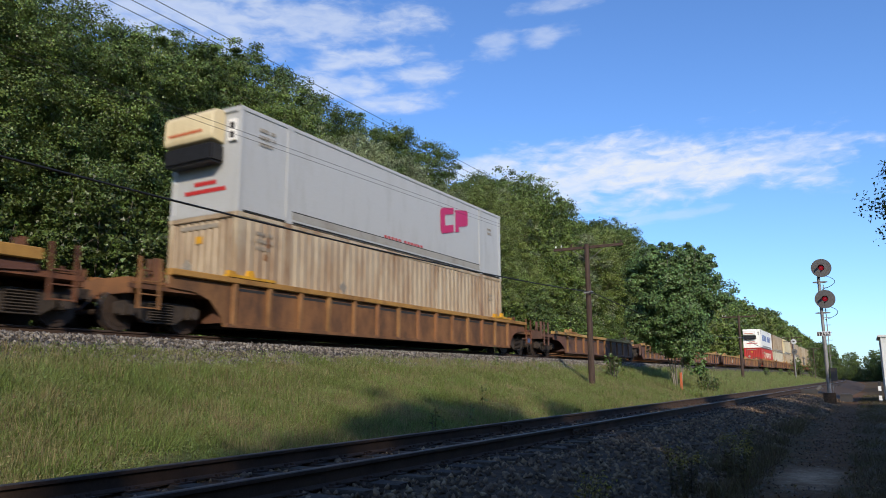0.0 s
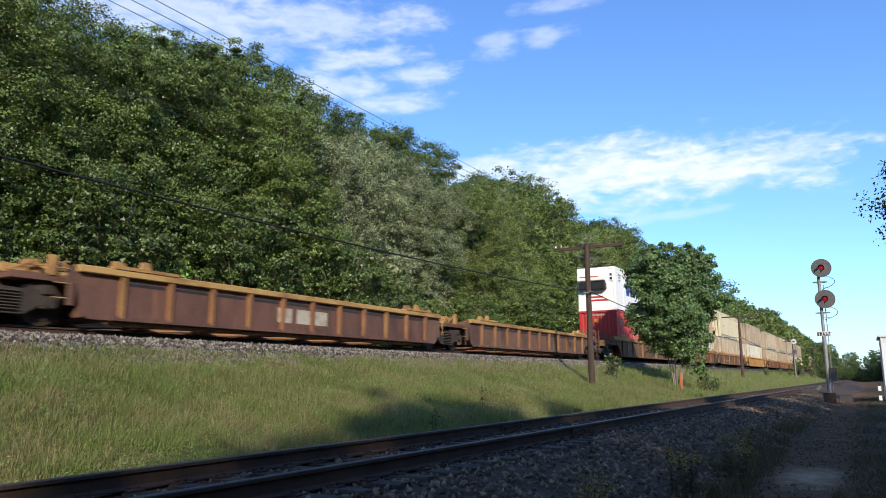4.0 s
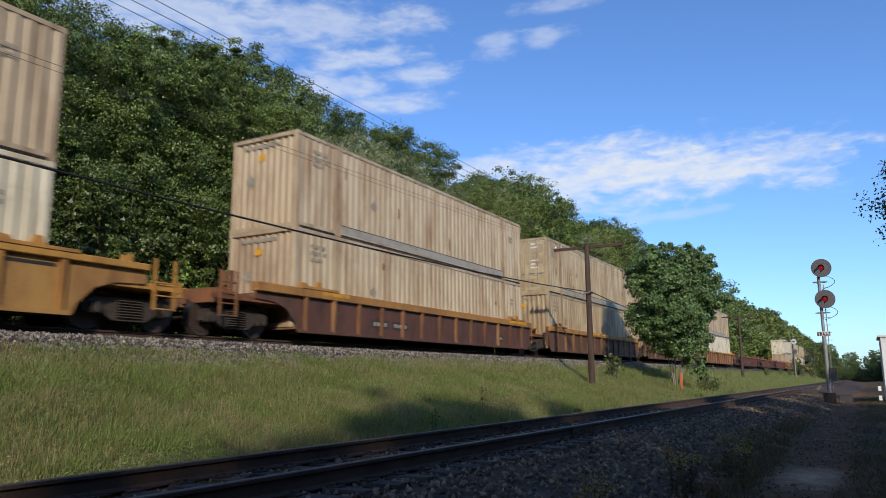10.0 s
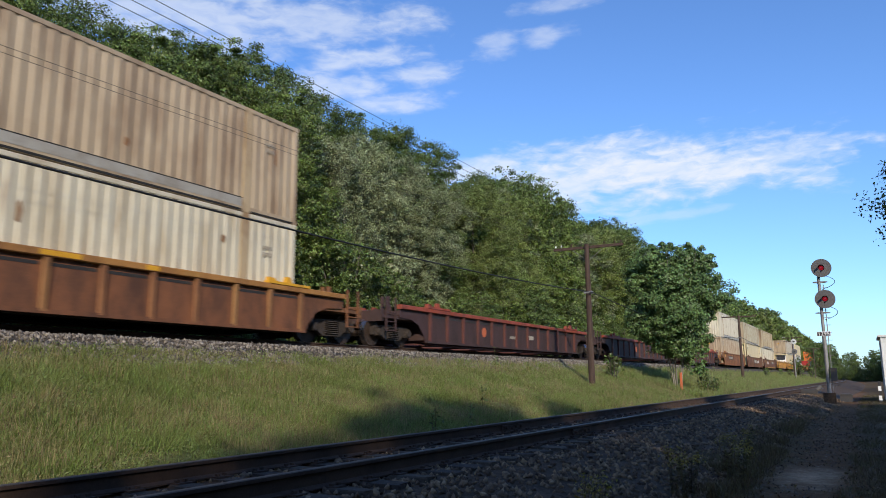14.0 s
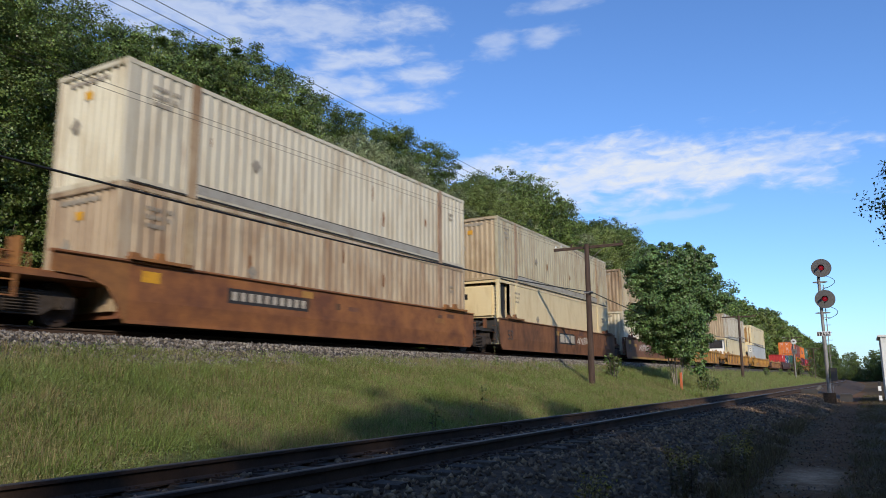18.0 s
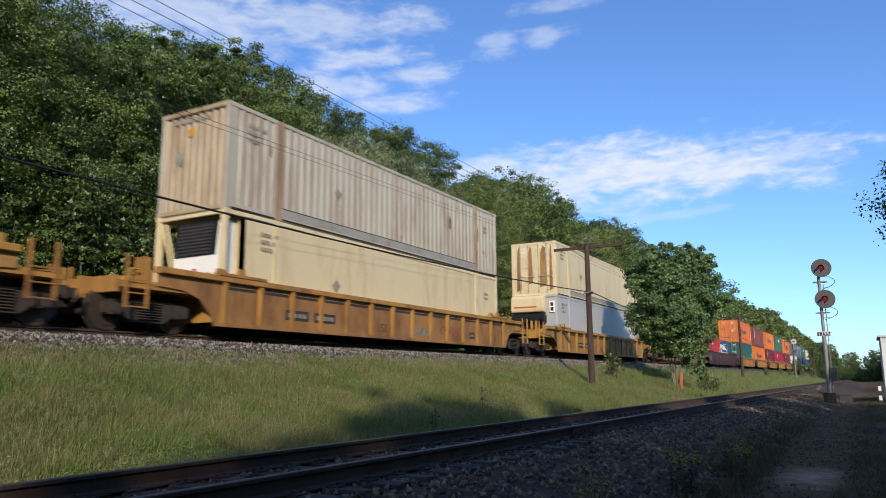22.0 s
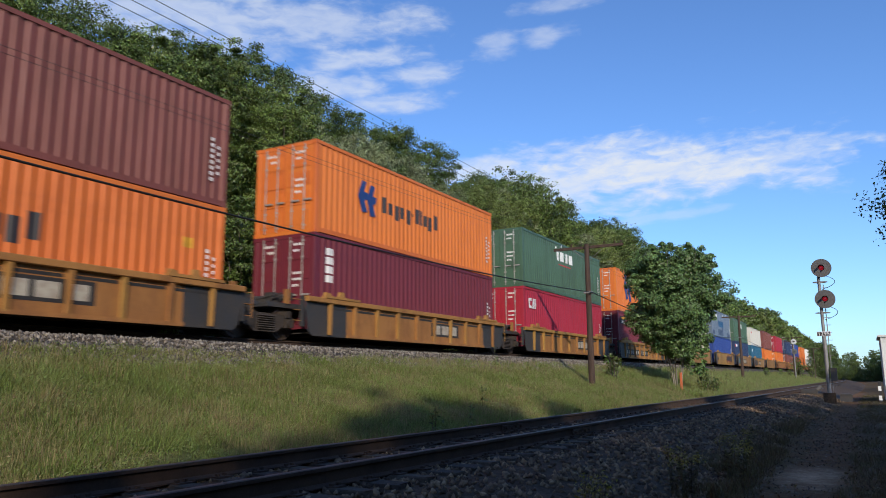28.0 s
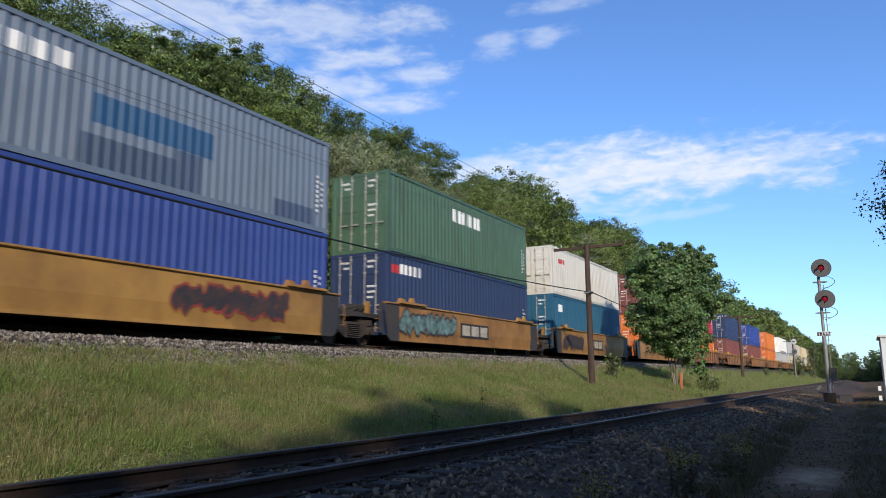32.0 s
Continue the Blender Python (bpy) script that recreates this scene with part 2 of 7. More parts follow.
LEAF_DARK = leafage("deep_green_leaves", (0.112, 0.156, 0.037), (0.083, 0.123, 0.031))
LEAF_MID = leafage("green_leaves", (0.160, 0.212, 0.047), (0.114, 0.163, 0.038))
LEAF_SILVER = leafage("silvery_poplar_leaves", (0.295, 0.325, 0.175), (0.165, 0.200, 0.080), 0.24, 0.95)
LEAF_YELLOW = leafage("yellow_green_leaves", (0.190, 0.228, 0.055), (0.140, 0.182, 0.046))
LEAF_BRIGHT = leafage("bright_maple_leaves", (0.155, 0.222, 0.044), (0.118, 0.176, 0.037))
LEAF_MAPLE = leafage("dark_maple_leaves", (0.165, 0.258, 0.084), (0.122, 0.200, 0.066))
LEAF_PINE = leafage("dark_conifer_needles", (0.028, 0.048, 0.020), (0.020, 0.036, 0.016), 0.15)


def meadow(name, colour, second, amount=0.55):
    return mat(name, colour, 0.6, 0, second, amount, 1.1, 9, 0.15, 0.0, 10, (1, 1, 1), 0.016, 0.45, island=True, transmit=0.35, spec=0.3)


GRASS = meadow("tall_meadow_grass", (0.222, 0.296, 0.084), (0.315, 0.268, 0.134), 0.46)
GRASS_DARK = meadow("lush_meadow_grass", (0.168, 0.230, 0.056), (0.135, 0.158, 0.048))
GRASS_DRY = meadow("dry_seed_grass", (0.40, 0.315, 0.175), (0.27, 0.215, 0.11))
WEED = leafage("dark_green_weeds", (0.098, 0.080, 0.030), (0.130, 0.085, 0.040), 0.3, 0.4)
LITTER = leafage("brown_leaf_litter", (0.150, 0.082, 0.036), (0.085, 0.050, 0.024), 0.1, 0.6)
GOLDEN = leafage("goldenrod_flowers", (0.34, 0.25, 0.025), (0.24, 0.19, 0.03), 0.2, 0.25)

# ---- building helpers ----


def box(bm, x0, x1, y0, y1, z0, z1, turn=None):
    """A box between two corners, or, with turn, a box in that pose."""
    r = bmesh.ops.create_cube(bm, size=1.0)["verts"]
    m = Matrix.Translation(((x0 + x1) / 2, (y0 + y1) / 2, (z0 + z1) / 2)) @ Matrix.Diagonal((abs(x1 - x0), abs(y1 - y0), abs(z1 - z0), 1))
    bmesh.ops.transform(bm, matrix=(turn @ m if turn else m), verts=r)
    return r


def rod(bm, a, b, r, n=8, r2=None):
    """A round bar from a to b."""
    a, b = Vector(a), Vector(b)
    v = bmesh.ops.create_cone(bm, cap_ends=True, segments=n, radius1=r, radius2=r if r2 is None else r2, depth=(b - a).length)["verts"]
    m = Matrix.Translation((a + b) / 2) @ (b - a).to_track_quat("Z", "Y").to_matrix().to_4x4()
    bmesh.ops.transform(bm, matrix=m, verts=v)
    return v


def prism(bm, outline, axis, a, b):
    """An outline of (u, v) points pushed from a to b along an axis; x: (y, z), y: (x, z), z: (x, y)."""
    put = {"x": lambda u, v, w: (w, u, v), "y": lambda u, v, w: (u, w, v), "z": lambda u, v, w: (u, v, w)}[axis]
    one = [bm.verts.new(put(u, v, a)) for u, v in outline]
    two = [bm.verts.new(put(u, v, b)) for u, v in outline]
    n = len(outline)
    bm.faces.new(one)
    bm.faces.new(two[::-1])
    for i in range(n):
        bm.faces.new((one[i], two[i], two[(i + 1) % n], one[(i + 1) % n]))


def finish(name, bm, material, smooth=False):
    bmesh.ops.recalc_face_normals(bm, faces=bm.faces)
    me = bpy.data.meshes.new(name)
    bm.to_mesh(me)
    bm.free()
    for one in material if isinstance(material, (list, tuple)) else [material]:
        me.materials.append(one)
    if smooth:
        me.shade_smooth()
    return me


def part(name, bm, material, parent, label="", at=None):
    """Links a bmesh, or a finished mesh, as one part under its thing."""
    me = bm if isinstance(bm, bpy.types.Mesh) else finish(name, bm, material)
    ob = new(name, me)
    ob.parent = parent
    if at is not None:
        ob.matrix_basis = at if isinstance(at, Matrix) else Matrix.Translation(at)
    if label:
        ob["label"] = label
    return ob


def thing(name, label, category, group="", kind="", at=None):
    ob = tagged(new(name), label, category, group, kind)
    if at is not None:
        ob.matrix_basis = at if isinstance(at, Matrix) else Matrix.Translation(at)
    return ob


def quads(name, verts, material):
    """A mesh of loose four-cornered faces from an array of (n, 4, 3)."""
    n = len(verts)
    me = bpy.data.meshes.new(name)
    me.vertices.add(n * 4)
    me.vertices.foreach_set("co", np.ascontiguousarray(verts, dtype=np.float32).ravel())
    me.loops.add(n * 4)
    me.loops.foreach_set("vertex_index", np.arange(n * 4, dtype=np.int32))
    me.polygons.add(n)
    me.polygons.foreach_set("loop_start", np.arange(0, n * 4, 4, dtype=np.int32))
    me.update(calc_edges=True)
    me.materials.append(material)
    return me


def tris(name, verts, material):
    """A mesh of loose three-cornered faces from an array of (n, 3, 3)."""
    n = len(verts)
    me = bpy.data.meshes.new(name)
    me.vertices.add(n * 3)
    me.vertices.foreach_set("co", np.ascontiguousarray(verts, dtype=np.float32).ravel())
    me.loops.add(n * 3)
    me.loops.foreach_set("vertex_index", np.arange(n * 3, dtype=np.int32))
    me.polygons.add(n)
    me.polygons.foreach_set("loop_start", np.arange(0, n * 3, 3, dtype=np.int32))
    me.update(calc_edges=True)
    me.materials.append(material)
    return me


# ---- ground and track beds ----
PROFILE_X = [-2500, -400, -120, -60, -40, -27, -21, -18.6, -12.2, -11.4, -10.5, -9.0, -7.6, -6.9, -3.4, -2.0, 0.0, 2.0, 6.0, 14, 60, 400, 2500]
PROFILE_Z = [45, 26, 14, 9, 5.5, 2.8, 1.7, 1.45, 1.86, 1.58, 1.27, 0.80, 0.38, 0.28, 0.22, 0.12, 0.10, 0.16, 0.35, 0.9, 2.2, 8, 30]
MAIN_X, MAIN_RAIL = -15.17, 2.67
SIDE_RAIL = 0.77
GAUGE = 1.435


def side_x(y):
    """The middle of the siding at y; it bends back towards the main line far ahead."""
    if y < 80:
        return -5.45 + 0.022 * y
    return -3.69 + 0.022 * (y - 80) - 0.00035 * (y - 80) ** 2


def ground_z(x, y):
    z = float(np.interp(x, PROFILE_X, PROFILE_Z))
    if -13 < x < -6.8:
        z += 0.10 * noise.noise((x * 0.5, y * 0.22, 3.1)) + 0.03 * noise.noise((x * 1.8, y * 1.3, 8.0))
    else:
        z += 0.05 * noise.noise((x * 0.35, y * 0.25, 5.7))
    return z


def ground_material():
    m = bpy.data.materials.new("meadow_and_dirt")
    m.use_nodes = True
    t = m.node_tree
    t.nodes.clear()
    add = chain(t)
    geo = add("ShaderNodeNewGeometry")
    sep = add("ShaderNodeSeparateXYZ", {0: geo.outputs["Position"]})
    n1 = add("ShaderNodeTexNoise", {"Vector": geo.outputs["Position"], "Scale": 0.7, "Detail": 6.0, "Roughness": 0.65})
    n2 = add("ShaderNodeTexNoise", {"Vector": geo.outputs["Position"], "Scale": 14.0, "Detail": 5.0, "Roughness": 0.7})
    green = add("ShaderNodeMix", {0: n1.outputs[0], 6: (0.100, 0.130, 0.036, 1), 7: (0.165, 0.160, 0.066, 1)}, data_type="RGBA")
    n3 = add("ShaderNodeTexNoise", {"Vector": geo.outputs["Position"], "Scale": 2.6, "Detail": 8.0, "Roughness": 0.75})
    worn = add("ShaderNodeMapRange", {0: n3.outputs[0], 1: 0.36, 2: 0.66, 3: 0.0, 4: 1.0})
    dirt = add("ShaderNodeMix", {0: worn.outputs[0], 6: (0.080, 0.041, 0.018, 1), 7: (0.195, 0.100, 0.045, 1)}, data_type="RGBA")
    verge = add("ShaderNodeMix", {0: n1.outputs[0], 6: (0.070, 0.046, 0.022, 1), 7: (0.115, 0.078, 0.036, 1)}, data_type="RGBA")
    near_side = add("ShaderNodeMapRange", {0: sep.outputs[0], 1: -6.0, 2: -5.0, 3: 0.0, 4: 1.0})
    green = add("ShaderNodeMix", {0: near_side.outputs[0], 6: green.outputs[2], 7: verge.outputs[2]}, data_type="RGBA")
    wob = add("ShaderNodeMath", {0: n1.outputs[0], 1: 1.6, 2: sep.outputs[0]}, operation="MULTIPLY_ADD")
    wob = add("ShaderNodeMath", {0: n3.outputs[0], 1: 1.6, 2: wob.outputs[0]}, operation="MULTIPLY_ADD")
    wob = add("ShaderNodeMath", {0: wob.outputs[0], 1: 0.8}, operation="SUBTRACT")
    inner = add("ShaderNodeMapRange", {0: wob.outputs[0], 1: -0.75, 2: -0.25, 3: 0.0, 4: 1.0})
    outer = add("ShaderNodeMapRange", {0: wob.outputs[0], 1: 0.35, 2: 0.85, 3: 1.0, 4: 0.0})
    trail = add("ShaderNodeMath", {0: inner.outputs[0], 1: outer.outputs[0]}, operation="MULTIPLY")
    col = add("ShaderNodeMix", {0: trail.outputs[0], 6: green.outputs[2], 7: dirt.outputs[2]}, data_type="RGBA")
    # a pale spot with a ragged edge on the trail
    spot = add("ShaderNodeMapping", {0: geo.outputs["Position"], 1: (0.85 / 0.45, -12.6 / 1.2, 0.0), 3: (1 / 0.45, 1 / 1.2, 0.0)})
    off = add("ShaderNodeVectorMath", {0: spot.outputs[0]}, operation="LENGTH")
    ragged = add("ShaderNodeMath", {0: n3.outputs[0], 1: 4.0, 2: off.outputs["Value"]}, operation="MULTIPLY_ADD")
    paled = add("ShaderNodeMapRange", {0: ragged.outputs[0], 1: 1.8, 2: 3.5, 3: 0.85, 4: 0.0})
    col = add("ShaderNodeMix", {0: paled.outputs[0], 6: col.outputs[2], 7: (0.55, 0.36, 0.22, 1)}, data_type="RGBA")
    gain = add("ShaderNodeMapRange", {0: n2.outputs[0], 1: 0.3, 2: 0.7, 3: 0.65, 4: 1.3})
    col2 = add("ShaderNodeHueSaturation", {"Value": gain.outputs[0], "Color": col.outputs[2]})
    nor = add("ShaderNodeBump", {"Strength": 0.7, "Distance": 0.05, "Height": n2.outputs[0]})
    b = add("ShaderNodeBsdfPrincipled", {"Base Color": col2.outputs[0], "Roughness": 0.95, "Normal": nor.outputs[0], "Specular IOR Level": 0.2})
    add("ShaderNodeOutputMaterial", {0: b.outputs[0]})
    return m


def sheet(name, xs, ys, height, material, kind_label, category):
    xs, ys = list(xs), list(ys)
    verts = [(x, y, height(x, y)) for y in ys for x in xs]
    w = len(xs)
    faces = [(j * w + i, j * w + i + 1, (j + 1) * w + i + 1, (j + 1) * w + i) for j in range(len(ys) - 1) for i in range(w - 1)]
    me = bpy.data.meshes.new(name)
    me.from_pydata(verts, [], faces)
    me.materials.append(material)
    me.shade_smooth()
    return tagged(new(name, me), kind_label, category, "", "structure")


near = [-13.0 + 0.4 * i for i in range(18)]
gx = sorted(set([-2500, -1200, -400, -200, -120, -80, -60, -50, -40, -33, -27, -24, -21, -18.6, -16] + near + [-5.4, -4.4, -3.4, -2.7, -2, -1.3, -0.6, 0, 0.7, 1.4, 2, 3, 4.5, 6, 9, 14, 25, 60, 150, 400, 1200, 2500]))
gy = [-2500, -900, -400, -200, -100, -60, -30, -15] + [-8 + 0.7 * i for i in range(110)] + [72, 78, 85, 95, 110, 130, 150, 180, 220, 280, 350, 450, 600, 800, 1200, 1800, 2500]
sheet("ground", gx, gy, ground_z, ground_material(), "sunlit grassy embankment and shaded dirt trail beside the tracks", "ground")


def bed(name, middle, xs_off, zs, ys, material, label):
    """A ballast bed: a cross-section drawn along a track."""
    bm = bmesh.new()
    rows = []
    for y in ys:
        rows.append([bm.verts.new((middle(y) + o, y, z + (0.02 * noise.noise((o * 3, y * 1.5, 1.0)) if 0 < k < len(zs) - 1 else 0))) for k, (o, z) in enumerate(zip(xs_off, zs))])
    for a, b in zip(rows, rows[1:]):
        for i in range(len(a) - 1):
            bm.faces.new((a[i], a[i + 1], b[i + 1], b[i]))
    return tagged(new(name, finish(name, bm, material, True)), label, "track bed", "", "structure")


LONG = [-720, -400, -200, -100, -40, -10] + [0.8 * i for i in range(90)] + [75, 80, 90, 100, 115, 130, 150, 175, 200, 300, 500, 1050]
SIDE_Y = [-300, -100, -40, -10] + [0.6 * i for i in range(120)] + [75, 80, 90, 100, 110, 120, 135, 150, 165, 180]
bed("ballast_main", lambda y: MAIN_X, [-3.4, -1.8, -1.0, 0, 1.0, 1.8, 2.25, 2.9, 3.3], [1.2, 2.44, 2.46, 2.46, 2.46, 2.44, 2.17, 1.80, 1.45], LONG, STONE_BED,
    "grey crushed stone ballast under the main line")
bed("ballast_siding", side_x, [-2.1, -1.55, -0.8, 0, 0.8, 1.6, 2.3, 3.1, 3.6], [0.15, 0.52, 0.55, 0.55, 0.55, 0.52, 0.36, 0.16, -0.1], SIDE_Y, DARK_BED,
    "dark grey gravel ballast under the siding")

# ---- rails and ties ----
RAIL_SHAPE = [(-0.075, 0), (0.075, 0), (0.075, 0.012), (0.012, 0.035), (0.010, 0.135), (0.036, 0.148), (0.036, 0.178), (0.030, 0.186), (-0.030, 0.186), (-0.036, 0.178), (-0.036, 0.148), (-0.010, 0.135), (-0.012, 0.035), (-0.075, 0.012)]


def rail(name, label, xs_of, top, ys):
    bm = bmesh.new()
    rings = [[bm.verts.new((xs_of(y) + u, y, top - 0.186 + v)) for u, v in RAIL_SHAPE] for y in ys]
    n = len(RAIL_SHAPE)
    for a, b in zip(rings, rings[1:]):
        for i in range(n):
            f = bm.faces.new((a[i], a[(i + 1) % n], b[(i + 1) % n], b[i]))
            f.material_index = 1 if i in (6, 7, 8) else 0
    bm.faces.new(rings[0])
    bm.faces.new(rings[-1][::-1])
    return tagged(new(name, finish(name, bm, [RAIL_STEEL, RAIL_TOP])), label, "rail", "rails", "structure")


for s in (-1, 1):
    rail("rail_main", "rusty steel rail of the main line on wooden ties", lambda y, s=s: MAIN_X + s * (GAUGE / 2 + 0.036), MAIN_RAIL, [-720, 0, 1050])
    rail("rail_siding", "worn steel rail of the siding with a polished head", lambda y, s=s: side_x(y) + s * (GAUGE / 2 + 0.036), SIDE_RAIL,
         [-300] + list(range(0, 181, 10)))


def tie_mesh(seed):
    rnd = random.Random(seed)
    bm = bmesh.new()
    box(bm, -1.28, 1.28, -0.115, 0.115, -0.17, 0.0)
    bmesh.ops.bevel(bm, geom=bm.edges[:], offset=0.012, segments=1, affect="EDGES")
    for v in bm.verts:
        v.co.x += rnd.uniform(-0.03, 0.03)
        v.co.z += rnd.uniform(-0.008, 0.008)
    return finish("tie", bm, TIE_WOOD)


def plate_mesh():
    bm = bmesh.new()
    for s in (-1, 1):
        c = s * (GAUGE / 2 + 0.036)
        box(bm, c - 0.17, c + 0.17, -0.09, 0.09, 0.0, 0.016)
        for dx in (-0.10, 0.10):
            for dy in (-0.05, 0.05):
                box(bm, c + dx - 0.018, c + dx + 0.018, dy - 0.018, dy + 0.018, 0.016, 0.042)
    return finish("tie_plate", bm, RAIL_STEEL)


TIES = [tie_mesh(i) for i in range(5)]
PLATES = plate_mesh()
for nm, mid, top, y0, count in (("track_main", lambda y: MAIN_X, MAIN_RAIL - 0.188, -1.0, 150), ("track_siding", side_x, SIDE_RAIL - 0.188, -1.0, 170)):
    track = thing(nm, "row of dark wooden ties bedded in gravel ballast", "railway track", "", "structure")
    rnd = random.Random(7)
    for i in range(count):
        y = y0 + i * 0.52
        t = part("tie", TIES[i % 5], None, track, at=pose(mid(y) + rnd.uniform(-0.03, 0.03), y, top + rnd.uniform(-0.006, 0.004), 0, 0, rnd.uniform(-1, 1)))
        if nm == "track_siding" and i < 110:
            part("tie_plate", PLATES, None, t)

# joint bars on the siding's rails
for s, y in ((-1, 13.0), (1, 12.6)):
    joint = thing("rail_joint", "bolted steel joint bar between two rails of the siding", "rail joint", at=(side_x(y) + s * (GAUGE / 2 + 0.036), y, SIDE_RAIL - 0.186))
    for e in (-1, 1):
        bm = bmesh.new()
        prism(bm, [(e * 0.012, 0.035), (e * 0.045, 0.045), (e * 0.030, 0.085), (e * 0.045, 0.125), (e * 0.012, 0.14)], "y", -0.45, 0.45)
        bar = part("joint_bar", bm, RAIL_STEEL, joint)
        for k in range(4):
            bm = bmesh.new()
            rod(bm, (e * 0.03, -0.33 + k * 0.22, 0.085), (e * 0.075, -0.33 + k * 0.22, 0.085), 0.022, 6)
            part("bolt", bm, RAIL_STEEL, bar)


def stones(name, spots, size, material, label):
    """Broken stones strewn over a bed, joined into one mesh."""
    rs = np.random.RandomState(5)
    n = len(spots)
    octa = np.array([[1, 0, 0], [-1, 0, 0], [0, 1, 0], [0, -1, 0], [0, 0, 1], [0, 0, -1], [.62, .62, .5]], float)
    tri = np.array([[0, 2, 6], [2, 4, 6], [4, 0, 6], [2, 1, 4], [1, 3, 4], [3, 0, 4], [2, 0, 5], [1, 2, 5], [3, 1, 5], [0, 3, 5]])
    v = octa[None] * (size * rs.uniform(0.5, 1.35, (n, 1, 1))) * rs.uniform(0.55, 1.25, (n, 7, 1)) * rs.uniform(0.6, 1.2, (n, 1, 3))
    a = rs.uniform(0, 6.28, n)
    b = rs.uniform(-0.7, 0.7, n)
    c, s = np.cos(a)[:, None], np.sin(a)[:, None]
    x, y, z = v[..., 0] * c - v[..., 1] * s, v[..., 0] * s + v[..., 1] * c, v[..., 2]
    c, s = np.cos(b)[:, None], np.sin(b)[:, None]
    y, z = y * c - z * s, y * s + z * c
    v = np.stack([x, y, z], -1) + np.asarray(spots)[:, None, :]
    f = (tri[None] + (np.arange(n) * 7)[:, None, None]).reshape(-1, 3)
    me = bpy.data.meshes.new(name)
    me.vertices.add(n * 7)
    me.vertices.foreach_set("co", v.astype(np.float32).ravel())
    me.loops.add(len(f) * 3)
    me.loops.foreach_set("vertex_index", f.astype(np.int32).ravel())
    me.polygons.add(len(f))
    me.polygons.foreach_set("loop_start", np.arange(0, len(f) * 3, 3, dtype=np.int32))
    me.update(calc_edges=True)
    me.materials.append(material)
    return tagged(new(name, me), label, "gravel", "", "stuff")


def strew():
    rs = np.random.RandomState(11)
    spots = []
    for _ in range(27000):
        y = 2 + 62 * rs.rand() ** 1.5
        o = rs.uniform(1.2, 3.05) + 0.2 * noise.noise((y * 0.3, 0, 0))
        z = float(np.interp(o, [1.0, 1.8, 2.25, 2.9, 3.3], [2.46, 2.44, 2.17, 1.80, 1.45]))
        spots.append((MAIN_X + o, y, z + 0.01))
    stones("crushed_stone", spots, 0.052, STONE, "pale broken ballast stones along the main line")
    spots = []
    for _ in range(15000):
        y = 1.5 + 48 * rs.rand() ** 1.6
        o = rs.uniform(-1.7, 3.3) if rs.rand() < 0.35 else rs.uniform(0.7, 3.4)
        z = float(np.interp(o, [-2.1, -1.55, -0.8, 0.8, 1.6, 2.3, 3.1, 3.6], [0.15, 0.52, 0.55, 0.55, 0.52, 0.36, 0.16, 0.05]))
        spots.append((side_x(y) + o, y, z + 0.008))
    stones("loose_gravel", spots, 0.042, DARK_STONE, "grey gravel stones strewn beside the siding")


strew()

# ---- trees ----


def leaf_quads(rs, centre, outward, size, fold=0.55):
    """Pointed leaves at the given places, each turned roughly outward."""
    n = len(centre)
    nor = outward + rs.normal(0, 0.75, (n, 3))
    nor /= np.linalg.norm(nor, axis=1, keepdims=True) + 1e-9
    side = np.cross(nor, rs.normal(0, 1, (n, 3)))
    side /= np.linalg.norm(side, axis=1, keepdims=True) + 1e-9
    up = np.cross(nor, side)
    s = size[:, None]
    return np.stack([centre - side * s, centre - up * s * fold + nor * s * 0.15, centre + side * s, centre + up * s * fold + nor * s * 0.15], 1)


def leaf_tris(rs, centre, outward, size, fold=0.8):
    """Small three-cornered leaves for woods seen from afar."""
    q = leaf_quads(rs, centre, outward, size, fold)
    return np.stack([q[:, 0] * 0.75 + centre * 0.25, q[:, 1] * 0.9 + q[:, 2] * 0.1, q[:, 3] * 0.6 + q[:, 2] * 0.4], 1)


